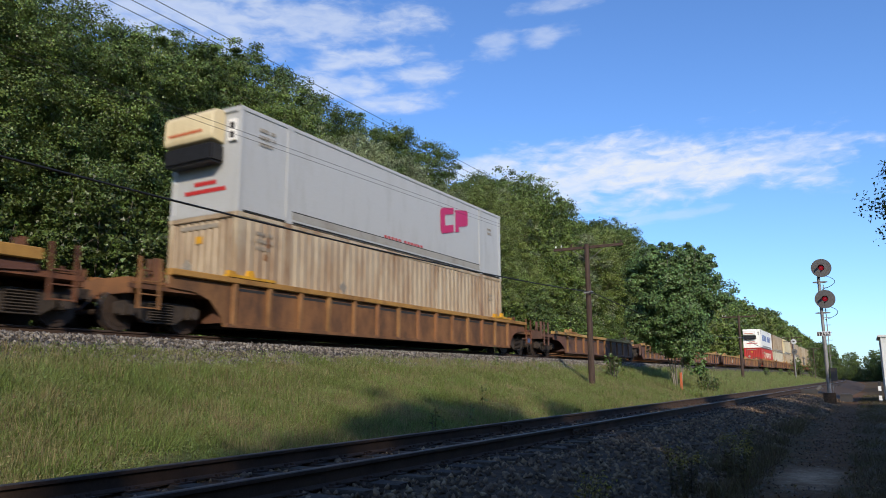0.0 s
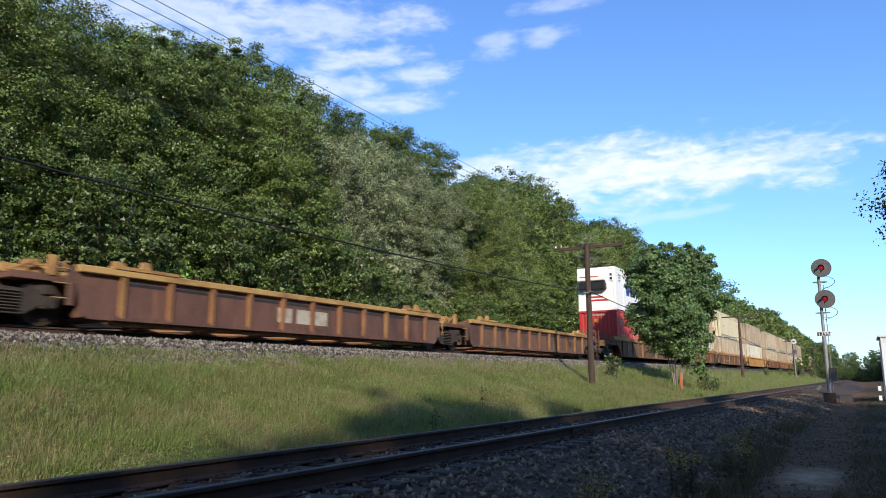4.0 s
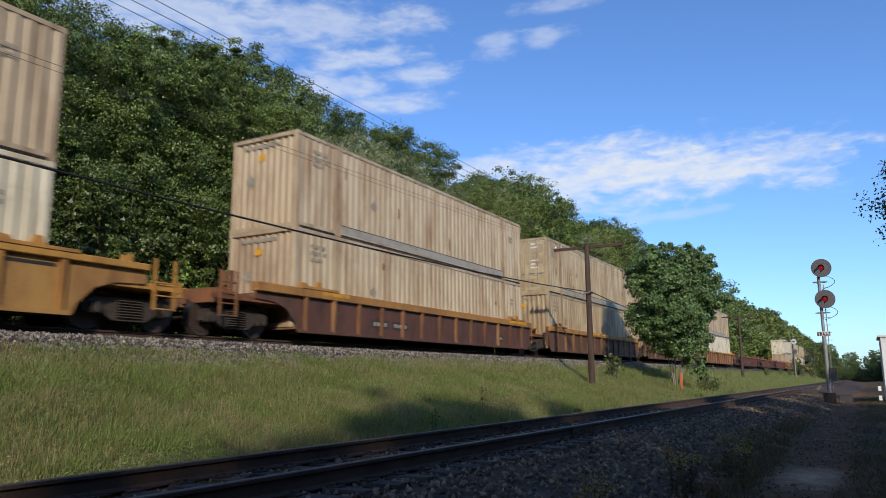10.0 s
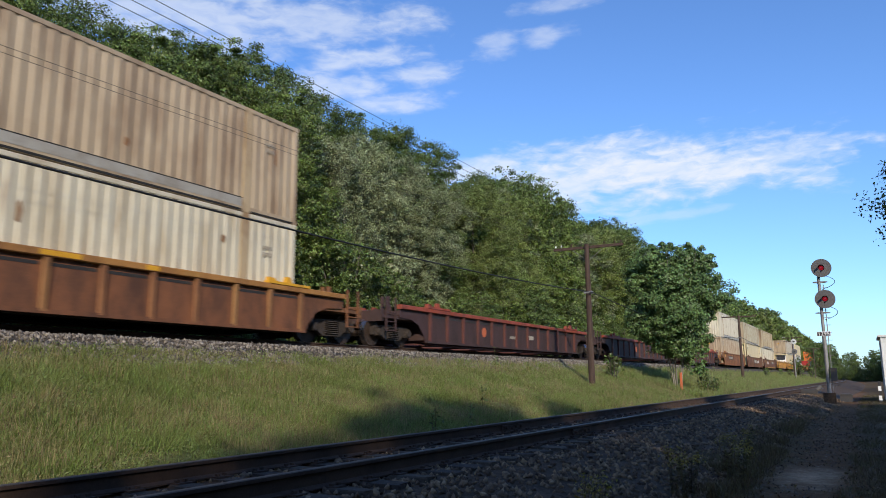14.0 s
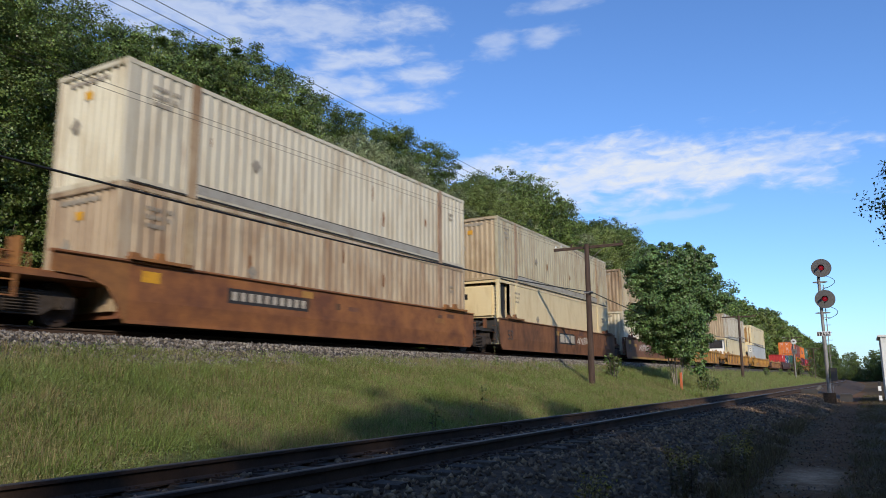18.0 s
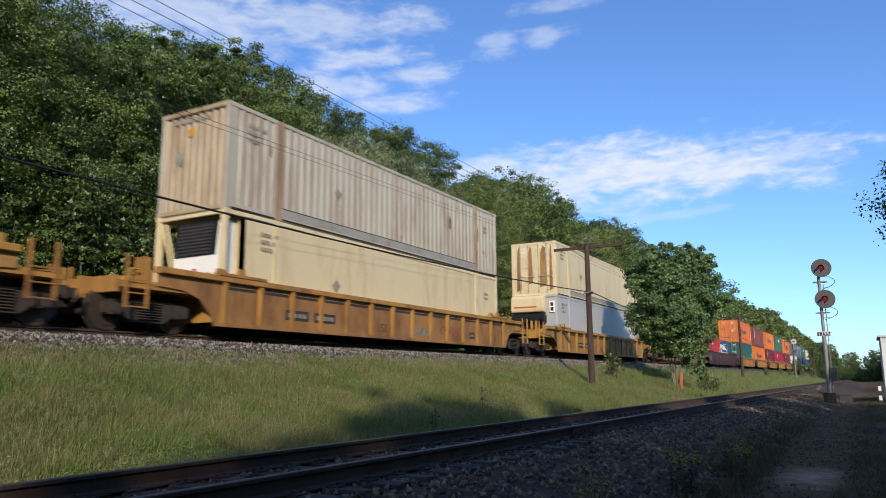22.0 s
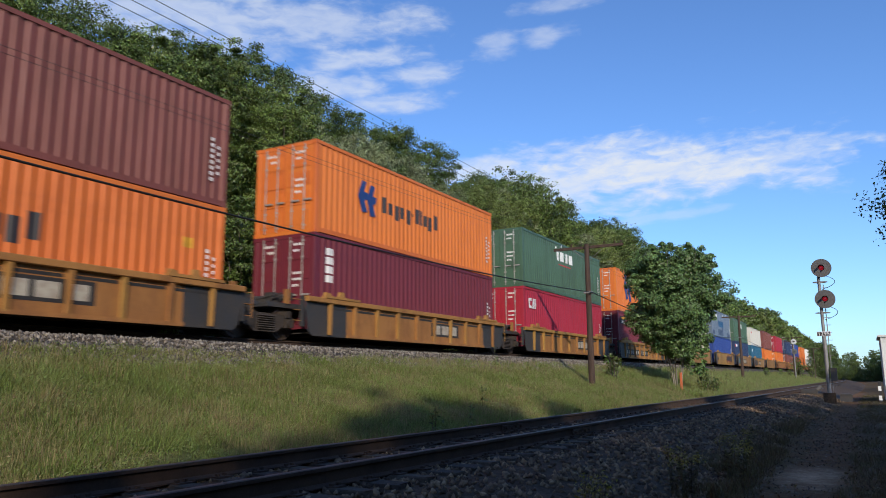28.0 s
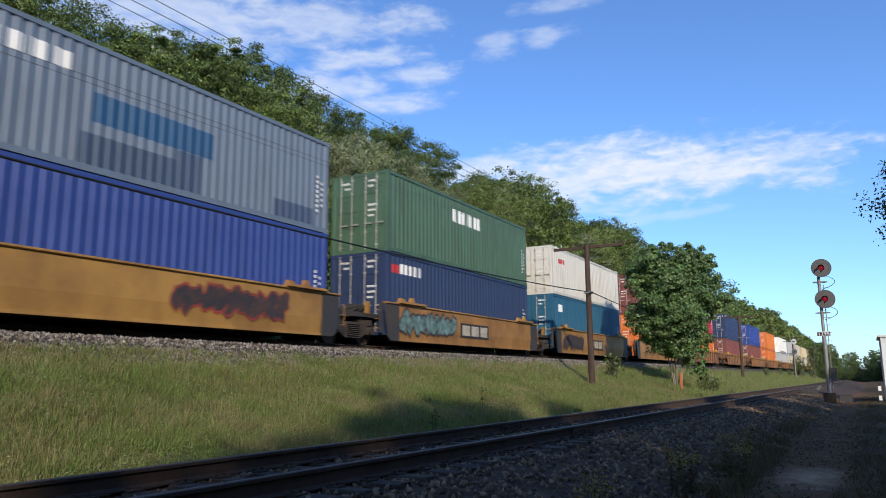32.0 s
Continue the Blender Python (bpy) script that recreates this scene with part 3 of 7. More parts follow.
def crown_leaves(seed, height, base, radius, clumps, per, leaf, shape=1.0, flat=0.75, small=False, layer=0.8, masses=22, fill=0.07):
    """Leaves in sprays filling an uneven crown between base and height; layer: how far the boughs are flattened into tiers."""
    rs = np.random.RandomState(seed)
    mid, half = (base + height) / 2, (height - base) / 2
    cen, out = [], []
    # boughs: masses that make up the crown, with gaps between them
    boughs = []
    count = max(14, int(masses * half / radius))
    for i in range(count):
        z = -0.92 + 1.80 * (i + rs.uniform(0.1, 0.9)) / count
        ang = i * 2.4 + rs.uniform(-0.7, 0.7)
        wide = math.sqrt(max(0.0, 1 - abs(z) ** (2.2 if z > 0 else 3.5))) * rs.uniform(0.22, 0.82)
        rad = radius * rs.uniform(0.26, 0.48) * (1.0 - 0.25 * max(0.0, z) * shape)
        boughs.append((np.array([math.cos(ang) * wide * radius, math.sin(ang) * wide * radius, mid + z * (half - rad * layer * 0.8)]), rad))
    weight = np.array([b[1] ** 2 for b in boughs])
    pick = rs.choice(count, clumps, p=weight / weight.sum())
    size = []
    for k in pick:
        c0, rad = boughs[k]
        d = rs.normal(0, 1, 3) + np.array([c0[0], c0[1], 0.0]) / radius * 0.8 + np.array([0, 0, 0.30])
        d /= np.linalg.norm(d)
        c = c0 + d * rad * rs.uniform(0.30, 1.12) ** 0.5 * np.array([1, 1, layer])
        c[2] -= (1 - layer) * 0.7 * rad * (d[0] ** 2 + d[1] ** 2)
        spray = rad * rs.uniform(0.16, 0.46)
        v = rs.normal(0, 1, (per, 3))
        v /= np.linalg.norm(v, axis=1, keepdims=True)
        reach = rs.uniform(0.05, 1.0, (per, 1)) ** 0.55
        cen.append(c + v * spray * reach * np.array([1, 1, flat]))
        out.append(v * 0.6 + d * 0.6 + np.array([0, 0, 0.5 + 0.5 * (1 - layer)]))
        size.append(leaf * rs.uniform(0.55, 1.35, per))
    # inner foliage that closes the crown
    for c0, rad in boughs:
        m = max(4, int(clumps * per * fill / count))
        v = np.clip(rs.normal(0, 0.40, (m, 3)), -0.7, 0.7) * rad
        cen.append(c0 * np.array([0.8, 0.8, 1.0]) + v)
        out.append(v / rad + np.array([0, 0, 0.2]))
        size.append(leaf * rs.uniform(1.0, 1.8, m))
    return (leaf_tris if small else leaf_quads)(rs, np.concatenate(cen), np.concatenate(out), np.concatenate(size))


def limbs(bm, seed, height, base, radius, girth, stems=1, count=9, spread=0.12):
    """A tapered, slightly crooked trunk (or several stems) with limbs that reach into the crown."""
    rnd = random.Random(seed)
    for k in range(stems):
        a = 6.283 * k / max(1, stems) + rnd.uniform(-0.4, 0.4)
        lean = Vector((math.cos(a), math.sin(a), 0)) * (spread * height if stems > 1 else 0.04 * height)
        foot = Vector((math.cos(a), math.sin(a), 0)) * (0.14 if stems > 1 else 0)
        pts = [foot + lean * (0.6 * f + 0.4 * f * f) + Vector((rnd.uniform(-.12, .12) * f, rnd.uniform(-.12, .12) * f, f * height * 0.86)) for f in (0, 0.12, 0.3, 0.5, 0.75, 1)]
        pts[0].z = -0.35
        for i in range(len(pts) - 1):
            f0, f1 = i / 5, (i + 1) / 5
            rod(bm, pts[i], pts[i + 1], girth * (1 - 0.85 * f0), 7, girth * (1 - 0.85 * f1))
        for j in range(count // stems + 1):
            f = rnd.uniform(0.30, 0.92)
            i = min(4, int(f * 5))
            p = pts[i].lerp(pts[i + 1], f * 5 - i)
            b = rnd.uniform(0, 6.283)
            q = p + Vector((math.cos(b), math.sin(b), rnd.uniform(0.4, 0.9))) * radius * rnd.uniform(0.5, 0.8) * (1.15 - f * 0.6)
            rod(bm, p, q, girth * 0.35 * (1.1 - f), 5, girth * 0.08)


def make_tree(name, label, seed, height, base, radius, clumps, per, leaf, leaves, bark=BARK, girth=0.22, stems=1, shape=1.0, flat=0.75, group="", spread=0.12, small=False, layer=0.8, masses=22, fill=0.07):
    tree = thing(name, label, "tree", group)
    bm = bmesh.new()
    limbs(bm, seed, height, base, radius, girth, stems, 10, spread)
    part("trunk", bm, bark, tree)
    part("crown", (tris if small else quads)("crown", crown_leaves(seed, height, base, radius, clumps, per, leaf, shape, flat, small, layer, masses, fill), leaves), None, tree)
    return tree


def make_conifer(seed, height, radius):
    tree = thing("spruce_tree", "dark green spruce with drooping boughs beyond the trail", "tree", "spruces")
    bm = bmesh.new()
    rod(bm, (0, 0, -0.3), (0, 0, height), 0.18, 7, 0.02)
    part("trunk", bm, BARK, tree)
    rs = np.random.RandomState(seed)
    cen, out = [], []
    for z in np.arange(0.6, height, 0.33):
        r = radius * (1 - z / height) ** 0.85 + 0.1
        for _ in range(9):
            a = rs.uniform(0, 6.283)
            k = rs.uniform(0.25, 1.0, 16)
            cen.append(np.stack([np.cos(a) * r * k, np.sin(a) * r * k, z - 0.35 * r * k * k + 0 * k], 1) + rs.normal(0, 0.07, (16, 3)))
            out.append(np.tile([np.cos(a) * 0.3, np.sin(a) * 0.3, 1.0], (16, 1)))
    cen = np.concatenate(cen)
    part("crown", quads("crown", leaf_quads(rs, cen, np.concatenate(out), rs.uniform(0.10, 0.24, len(cen)), 0.3), LEAF_PINE), None, tree)
    return tree


HILL = "dense woodland along the main line"
kinds = [
    make_tree("maple_tree", "tall dark green maple at the edge of the woods", 21, 15.5, 0.6, 4.0, 640, 180, 0.074, LEAF_DARK, group=HILL, shape=0.5, flat=0.5, small=True, layer=0.66, masses=30),
    make_tree("maple_tree", "tall full green maple in the woods behind the train", 22, 16.0, 0.8, 4.2, 660, 180, 0.074, LEAF_MID, group=HILL, shape=0.5, flat=0.5, small=True, layer=0.66, masses=30),
    make_tree("poplar_tree", "slender poplar with silvery green leaves behind the train", 23, 15.0, 0.6, 3.3, 620, 170, 0.066, LEAF_SILVER, PALE_BARK, 0.17, shape=0.4, group=HILL, small=True, layer=0.9, masses=20),
    make_tree("ash_tree", "yellow-green ash tree in the woods behind the train", 24, 14.5, 0.6, 3.7, 620, 170, 0.070, LEAF_YELLOW, group=HILL, shape=0.5, small=True, layer=0.75),
    make_tree("oak_tree", "broad dark oak with an uneven crown behind the train", 25, 16.5, 1.0, 4.6, 680, 180, 0.078, LEAF_DARK, girth=0.3, shape=0.2, group=HILL, small=True, layer=0.65),
]
KIND_TOP, KIND_WIDE = (15.5, 16.0, 15.0, 14.5, 16.5), (4.0, 4.2, 3.3, 3.7, 4.6)
SHRUB = "undergrowth along the foot of the woods"
shrubs = [
    make_tree("sumac_shrub", "leafy green shrub at the foot of the woods", 31, 5.4, 0.1, 2.7, 200, 130, 0.078, LEAF_MID, girth=0.06, stems=4, flat=0.4, group=SHRUB, small=True, layer=0.45),
    make_tree("sumac_shrub", "bright green shrub with layered leaves behind the train", 32, 4.4, 0.1, 2.6, 190, 130, 0.078, LEAF_BRIGHT, girth=0.05, stems=4, flat=0.35, group=SHRUB, small=True, layer=0.35),
    make_tree("sumac_shrub", "dark overgrown shrub below the tall trees", 33, 6.4, 0.1, 2.6, 200, 130, 0.078, LEAF_DARK, girth=0.07, stems=3, flat=0.5, group=SHRUB, small=True, layer=0.6),
]
DEEP = "trees deeper in the woods"
deep_kinds = [
    make_tree("woodland_maple_tree", "green maple standing deeper in the woods", 44, 15.5, 0.4, 4.4, 330, 125, 0.105, LEAF_MID, group=DEEP, shape=0.4, flat=0.5, small=True, layer=0.7, masses=26, fill=0.12),
    make_tree("woodland_oak_tree", "dark oak standing deeper in the woods", 45, 16.5, 0.4, 4.8, 350, 125, 0.108, LEAF_DARK, group=DEEP, shape=0.2, small=True, layer=0.75, masses=26, fill=0.12),
    make_tree("woodland_poplar_tree", "pale green poplar standing deeper in the woods", 46, 15.0, 0.4, 3.8, 320, 120, 0.098, LEAF_SILVER, PALE_BARK, group=DEEP, shape=0.4, small=True, layer=0.9),
    make_tree("woodland_ash_tree", "yellow-green ash standing deeper in the woods", 47, 15.0, 0.4, 4.0, 320, 120, 0.102, LEAF_YELLOW, group=DEEP, shape=0.4, small=True, layer=0.75),
]
DEEP_TOP, DEEP_WIDE = (15.5, 16.5, 15.0, 15.0), (4.4, 4.8, 3.8, 4.0)
FAR = "distant woods along the line"
far_kinds = [
    make_tree("distant_maple_tree", "distant green maple in the woods along the line", 41, 15.5, 0.2, 5.2, 170, 42, 0.30, LEAF_MID, group=FAR, shape=0.4, small=True, layer=0.9, masses=26, fill=0.22),
    make_tree("distant_oak_tree", "distant dark oak in the woods along the line", 42, 16.5, 0.2, 5.6, 170, 42, 0.31, LEAF_DARK, group=FAR, shape=0.4, small=True, layer=0.9, masses=26, fill=0.22),
    make_tree("distant_poplar_tree", "distant pale green poplar in the woods along the line", 43, 15.0, 0.2, 4.6, 170, 42, 0.28, LEAF_YELLOW, group=FAR, shape=0.4, small=True, layer=0.9, masses=26, fill=0.22),
]
PLACED = set()


def put_tree(proto, x, y, size, turn, sink=0.0):
    m = Matrix.Translation((x, y, ground_z(x, y) - sink)) @ Matrix.Rotation(turn, 4, "Z")
    if proto.name in PLACED:
        ob = copy_thing(proto, m)
    else:
        PLACED.add(proto.name)
        proto.matrix_basis = m
        ob = proto
    ob.scale = (size, size, size)
    return ob


# the canopy's edge against the sky: bearing left of the line's direction in degrees, rise over distance
CANOPY = [(2.9, .040), (3.4, .049), (4.7, .067), (5.4, .083), (6.7, .093), (8.5, .104), (12.8, .144), (14.4, .172), (15.2, .197), (16.0, .208), (17.3, .209), (18.4, .203), (19.4, .224), (20.0, .249),
          (20.9, .271), (25.8, .285), (27.4, .282), (29.2, .303), (30.2, .326), (31.3, .349), (33.4, .354), (36.9, .382), (39.4, .389), (40.8, .400), (43.1, .443), (43.8, .466), (46.7, .483), (48.6, .458),
          (51.4, .467), (55.4, .468), (56.1, .460), (57.8, .488), (60.9, .513), (75, .54), (120, .56)]
CANOPY_AT, CANOPY_RISE = [c[0] for c in CANOPY], [c[1] for c in CANOPY]


def tree_height(x, y, wide):
    """How tall a crown of this width may grow at x, y and stay beneath the canopy's edge."""
    best = 99.0
    away = math.hypot(x, y)
    foot = ground_z(x, y)
    for k in range(-6, 7):
        o = k / 6 * wide * 0.6
        px, py = x - o * y / away, y + o * x / away
        b = math.degrees(math.atan2(-px, py))
        rise = float(np.interp(b, CANOPY_AT, CANOPY_RISE)) * math.hypot(px, py) + EYE.z - foot
        best = min(best, rise + 8.0 * (1 - math.sqrt(1 - (k / 6 * 0.6) ** 2)))
    return best


def plant_woods():
    rnd = random.Random(4)

    def grown(kind, top, wide, x, y, share):
        put_tree(kind, x, y, tree_height(x, y, wide) / top * share, rnd.uniform(0, 6.28), 0.3)
    y = 9.0
    while y < 60:
        k = rnd.choices([0, 1, 2, 3, 4], [3, 4, 0, 1, 2] if y < 27 else [1, 1, 7, 4, 0] if y < 48 else [0, 2, 4, 5, 0])[0]
        x = -26 + rnd.uniform(-1.3, 1.3)
        grown(kinds[k], KIND_TOP[k], KIND_WIDE[k], x, y, rnd.uniform(1.0, 1.09) if y < 27 else rnd.uniform(0.92, 1.03))
        y += rnd.uniform(2.3, 3.1)
    while y < 125:
        k = rnd.choices([0, 1, 2, 3], [3, 1, 3, 3])[0]
        grown(deep_kinds[k], DEEP_TOP[k], DEEP_WIDE[k], -26 + rnd.uniform(-1.3, 1.3), y, rnd.uniform(0.96, 1.07))
        y += rnd.uniform(2.8, 3.8)
    # the darker row behind it, whose tops stand against the sky
    y = 9.0
    while y < 130:
        if y < 58:
            k = rnd.choice([0, 4, 4])
            grown(kinds[k], KIND_TOP[k], KIND_WIDE[k], -32 + rnd.uniform(-1.2, 1.2), y, rnd.uniform(1.02, 1.08))
        else:
            k = rnd.choices([0, 1, 2, 3], [3, 6, 0, 1])[0]
            grown(deep_kinds[k], DEEP_TOP[k], DEEP_WIDE[k], -32 + rnd.uniform(-1.2, 1.2), y, rnd.uniform(1.03, 1.10))
        y += rnd.uniform(3.2, 4.4)
    y = 10.0
    while y < 130:
        k = rnd.choice([0, 1])
        grown(far_kinds[k], (15.5, 16.5)[k], 4.5, -39 + rnd.uniform(-1.2, 1.2), y, rnd.uniform(0.78, 0.86))
        y += rnd.uniform(4.5, 6.0)
    # woods beside and behind the viewer's edge of sight
    y = -20.0
    while y < 8:
        put_tree(far_kinds[rnd.choice([0, 1])], -27 + rnd.uniform(-1.5, 1.5), y, rnd.uniform(0.9, 1.04), rnd.uniform(0, 6.28), 0.3)
        y += rnd.uniform(4.0, 5.0)
    y = 6.0
    while y < 105:
        put_tree(shrubs[rnd.choices([0, 1, 2], [3, 4, 3] if y < 24 else [4, 2, 4])[0]], -22.2 + rnd.uniform(-0.8, 0.6), y, rnd.uniform(0.75, 1.2), rnd.uniform(0, 6.28), 0.2)
        y += rnd.uniform(2.5, 3.8)
    y = 118.0
    while y < 640:
        for x in (-24.5, -32):
            k = rnd.choices([0, 1, 2], [4, 3, 2])[0]
            px, py = x + rnd.uniform(-1.5, 1.5), y + rnd.uniform(-3, 3)
            grown(far_kinds[k], (15.5, 16.5, 15.0)[k], 4.5, px, py, rnd.uniform(0.9, 1.04))
        y += 6.5 + y * 0.012
    # woods that close the view ahead, right of the main line
    for x, y, s in ((-9.5, 215, 0.58), (-5.6, 206, 0.42), (-7.5, 232, 0.56), (-2.2, 198, 0.38), (1.2, 190, 0.42), (4.6, 184, 0.44), (8.2, 176, 0.50), (12.5, 166, 0.7), (17, 150, 0.6), (23, 140, 0.6), (-11, 245, 0.7), (-3, 240, 0.56), (3, 235, 0.58), (8, 228, 0.6), (14, 200, 0.7), (20, 180, 0.65)):
        put_tree(far_kinds[1], x, y, s, rnd.uniform(0, 6.28), 0.8)
    for k in range(26):
        put_tree(shrubs[2], -7.5 + k * 1.15 + rnd.uniform(-0.5, 0.5), 196 - k * 1.3 + rnd.uniform(-3, 3), rnd.uniform(0.5, 0.8), rnd.uniform(0, 6.28), 0.6)
    for i, k in enumerate(kinds + shrubs + deep_kinds + far_kinds):
        if k.name not in PLACED:
            put_tree(k, -36.0, 10.0 + 7 * i, 1.0, 0.0, 0.3)
    # unseen trees on the camera's side of the line, added to shade far woods
    for x, y, f in ((14.5, 172, 1.1), (17, 160, 1.15), (20, 152, 1.2), (23, 163, 1.2), (19, 172, 1.2), (27, 150, 1.2), (15, 184, 1.1), (22, 181, 1.2)):
        put_tree(far_kinds[0], x, y, f, rnd.uniform(0, 6.28), 0.3)
    # unseen row, inferred from its shadows; it shades the siding and the trail
    for y, h, w in ((-62, 14, 1), (-56, 13.6, 1), (-51, 14, 1), (-46, 13.6, 1), (-41.5, 14, 1), (-37, 13.6, 1), (-33, 14.9, 1), (-29, 14.9, 1), (-25.5, 14.9, 1), (-22, 14.8, 1), (-18, 14.9, 1),
                    (-15.8, 18.0, 0.40), (-13.2, 19.6, 0.5), (-14, 15.35, 1), (-10.6, 19.9, 0.6), (-8.0, 19.0, 0.4), (-10, 15.35, 1), (-3.0, 18.4, 0.4), (-6, 15.35, 1), (0.2, 16.6, 0.46), (-1.8, 15.35, 1), (2.2, 15.35, 1), (6.2, 13.4, 1), (10.2, 13.6, 1), (14.2, 13, 1), (18.2, 12.5, 1), (22, 12.6, 1), (26, 12.6, 1)):
        k = rnd.choice([0, 1])
        f = h / (15.5, 16.5)[k]
        put_tree(far_kinds[k], 11.0 + rnd.uniform(-0.4, 0.4), y, f, rnd.uniform(0, 6.28), 0.3).scale = (f * w * 0.8, f * w * 0.8, f)
    # nearer unseen row, added to keep sky light off the trail
    for y, h in ((-26, 9), (-21, 9.5), (-16.5, 9), (-12, 9.5), (-7.6, 9), (-3, 9.5), (1.6, 8.5), (6.0, 8.2), (10.5, 8.4), (15, 8)):
        f = h / 16.5
        put_tree(far_kinds[1], 6.4 + rnd.uniform(-0.4, 0.4), y, f, rnd.uniform(0, 6.28), 0.3)


plant_woods()

# the small maple between the poles
lone = make_tree("young_maple_tree", "rounded young maple on thin pale stems beside the ballast", 52, 8.7, 1.6, 2.70, 1000, 110, 0.068, LEAF_MAPLE, PALE_BARK, 0.042, stems=7, shape=0.6, spread=0.2, flat=0.65, layer=0.9, masses=36, fill=0.10)
low_sprig = crown_leaves(58, 3.3, 0.7, 0.85, 60, 60, 0.075, layer=0.6)
part("low_branch", quads("low_branch", low_sprig, LEAF_MAPLE), None, lone, at=(0.95, 0.4, 0.0))
lone.matrix_basis = Matrix.Translation((-9.1, 42.4, ground_z(-9.1, 42.4)))
SMALL = "low bushes on the embankment"
bush = make_tree("bush", "low leafy bush on the grassy embankment", 61, 1.35, 0.05, 0.62, 22, 26, 0.06, LEAF_DARK, girth=0.03, stems=5, group=SMALL)
bush.matrix_basis = Matrix.Translation((-11.2, 37.4, ground_z(-11.2, 37.4)))
for x, y, s in ((-8.3, 46.0, 1.0), (-8.0, 47.5, 0.8), (-11.6, 39.0, 0.8), (-12.2, 60, 0.9), (-11.0, 122, 0.9), (-10.5, 131, 1.0), (-9.8, 145, 2.2), (-11.2, 155, 2.6), (-10.6, 100, 1.0), (-9, 165, 2.6)):
    b = copy_thing(bush, pose(x, y, ground_z(x, y), 0, 0, x * 77))
    b.scale = (s, s, s)
# an overhanging tree beside the trail and spruces behind the shed
edge = make_tree("overhanging_maple_tree", "dark maple whose low branch hangs over the trail", 71, 8.6, 5.0, 3.2, 480, 170, 0.052, LEAF_DARK, girth=0.2, layer=0.9, masses=30)
edge.matrix_basis = Matrix.Translation((3.93, 22.5, ground_z(4.1, 22.5) - 0.25))
spruce = make_conifer(81, 8.6, 2.2)
spruce.matrix_basis = Matrix.Translation((4.4, 74, ground_z(4, 74)))
for x, y, s in ((5.8, 82, 1.1), (4.9, 90, 0.8)):
    sp = copy_thing(spruce, pose(x, y, ground_z(x, y), 0, 0, x * 50))
    sp.scale = (s, s, s)

# ---- grass and weeds ----


def blades(name, spots, tall, width, material, label, per=4, lean=0.35, seed=1, category="grass"):
    rs = np.random.RandomState(seed)
    p = np.repeat(np.asarray(spots, float), per, 0)
    n = len(p)
    p[:, :2] += rs.normal(0, 0.05, (n, 2))
    h = tall * rs.uniform(0.45, 1.25, n) * np.repeat([0.95 + 0.75 * noise.noise((q[0] * 1.3, q[1] * 1.1, seed)) + 0.5 * noise.noise((q[0] * 4.1, q[1] * 3.7, seed)) for q in spots], per)
    a = rs.uniform(0, 6.283, n)
    tilt = rs.normal(0, lean, (n, 2)) * h[:, None]
    w = width * rs.uniform(0.6, 1.3, n)
    dx, dy = np.cos(a) * w, np.sin(a) * w
    z0 = np.zeros(n)
    base1 = p + np.stack([-dx, -dy, z0 - 0.03], 1)
    base2 = p + np.stack([dx, dy, z0 - 0.03], 1)
    tip = p + np.stack([tilt[:, 0], tilt[:, 1], h], 1)
    return tagged(new(name, tris(name, np.stack([base1, base2, tip], 1), material)), label, category, "", "stuff")



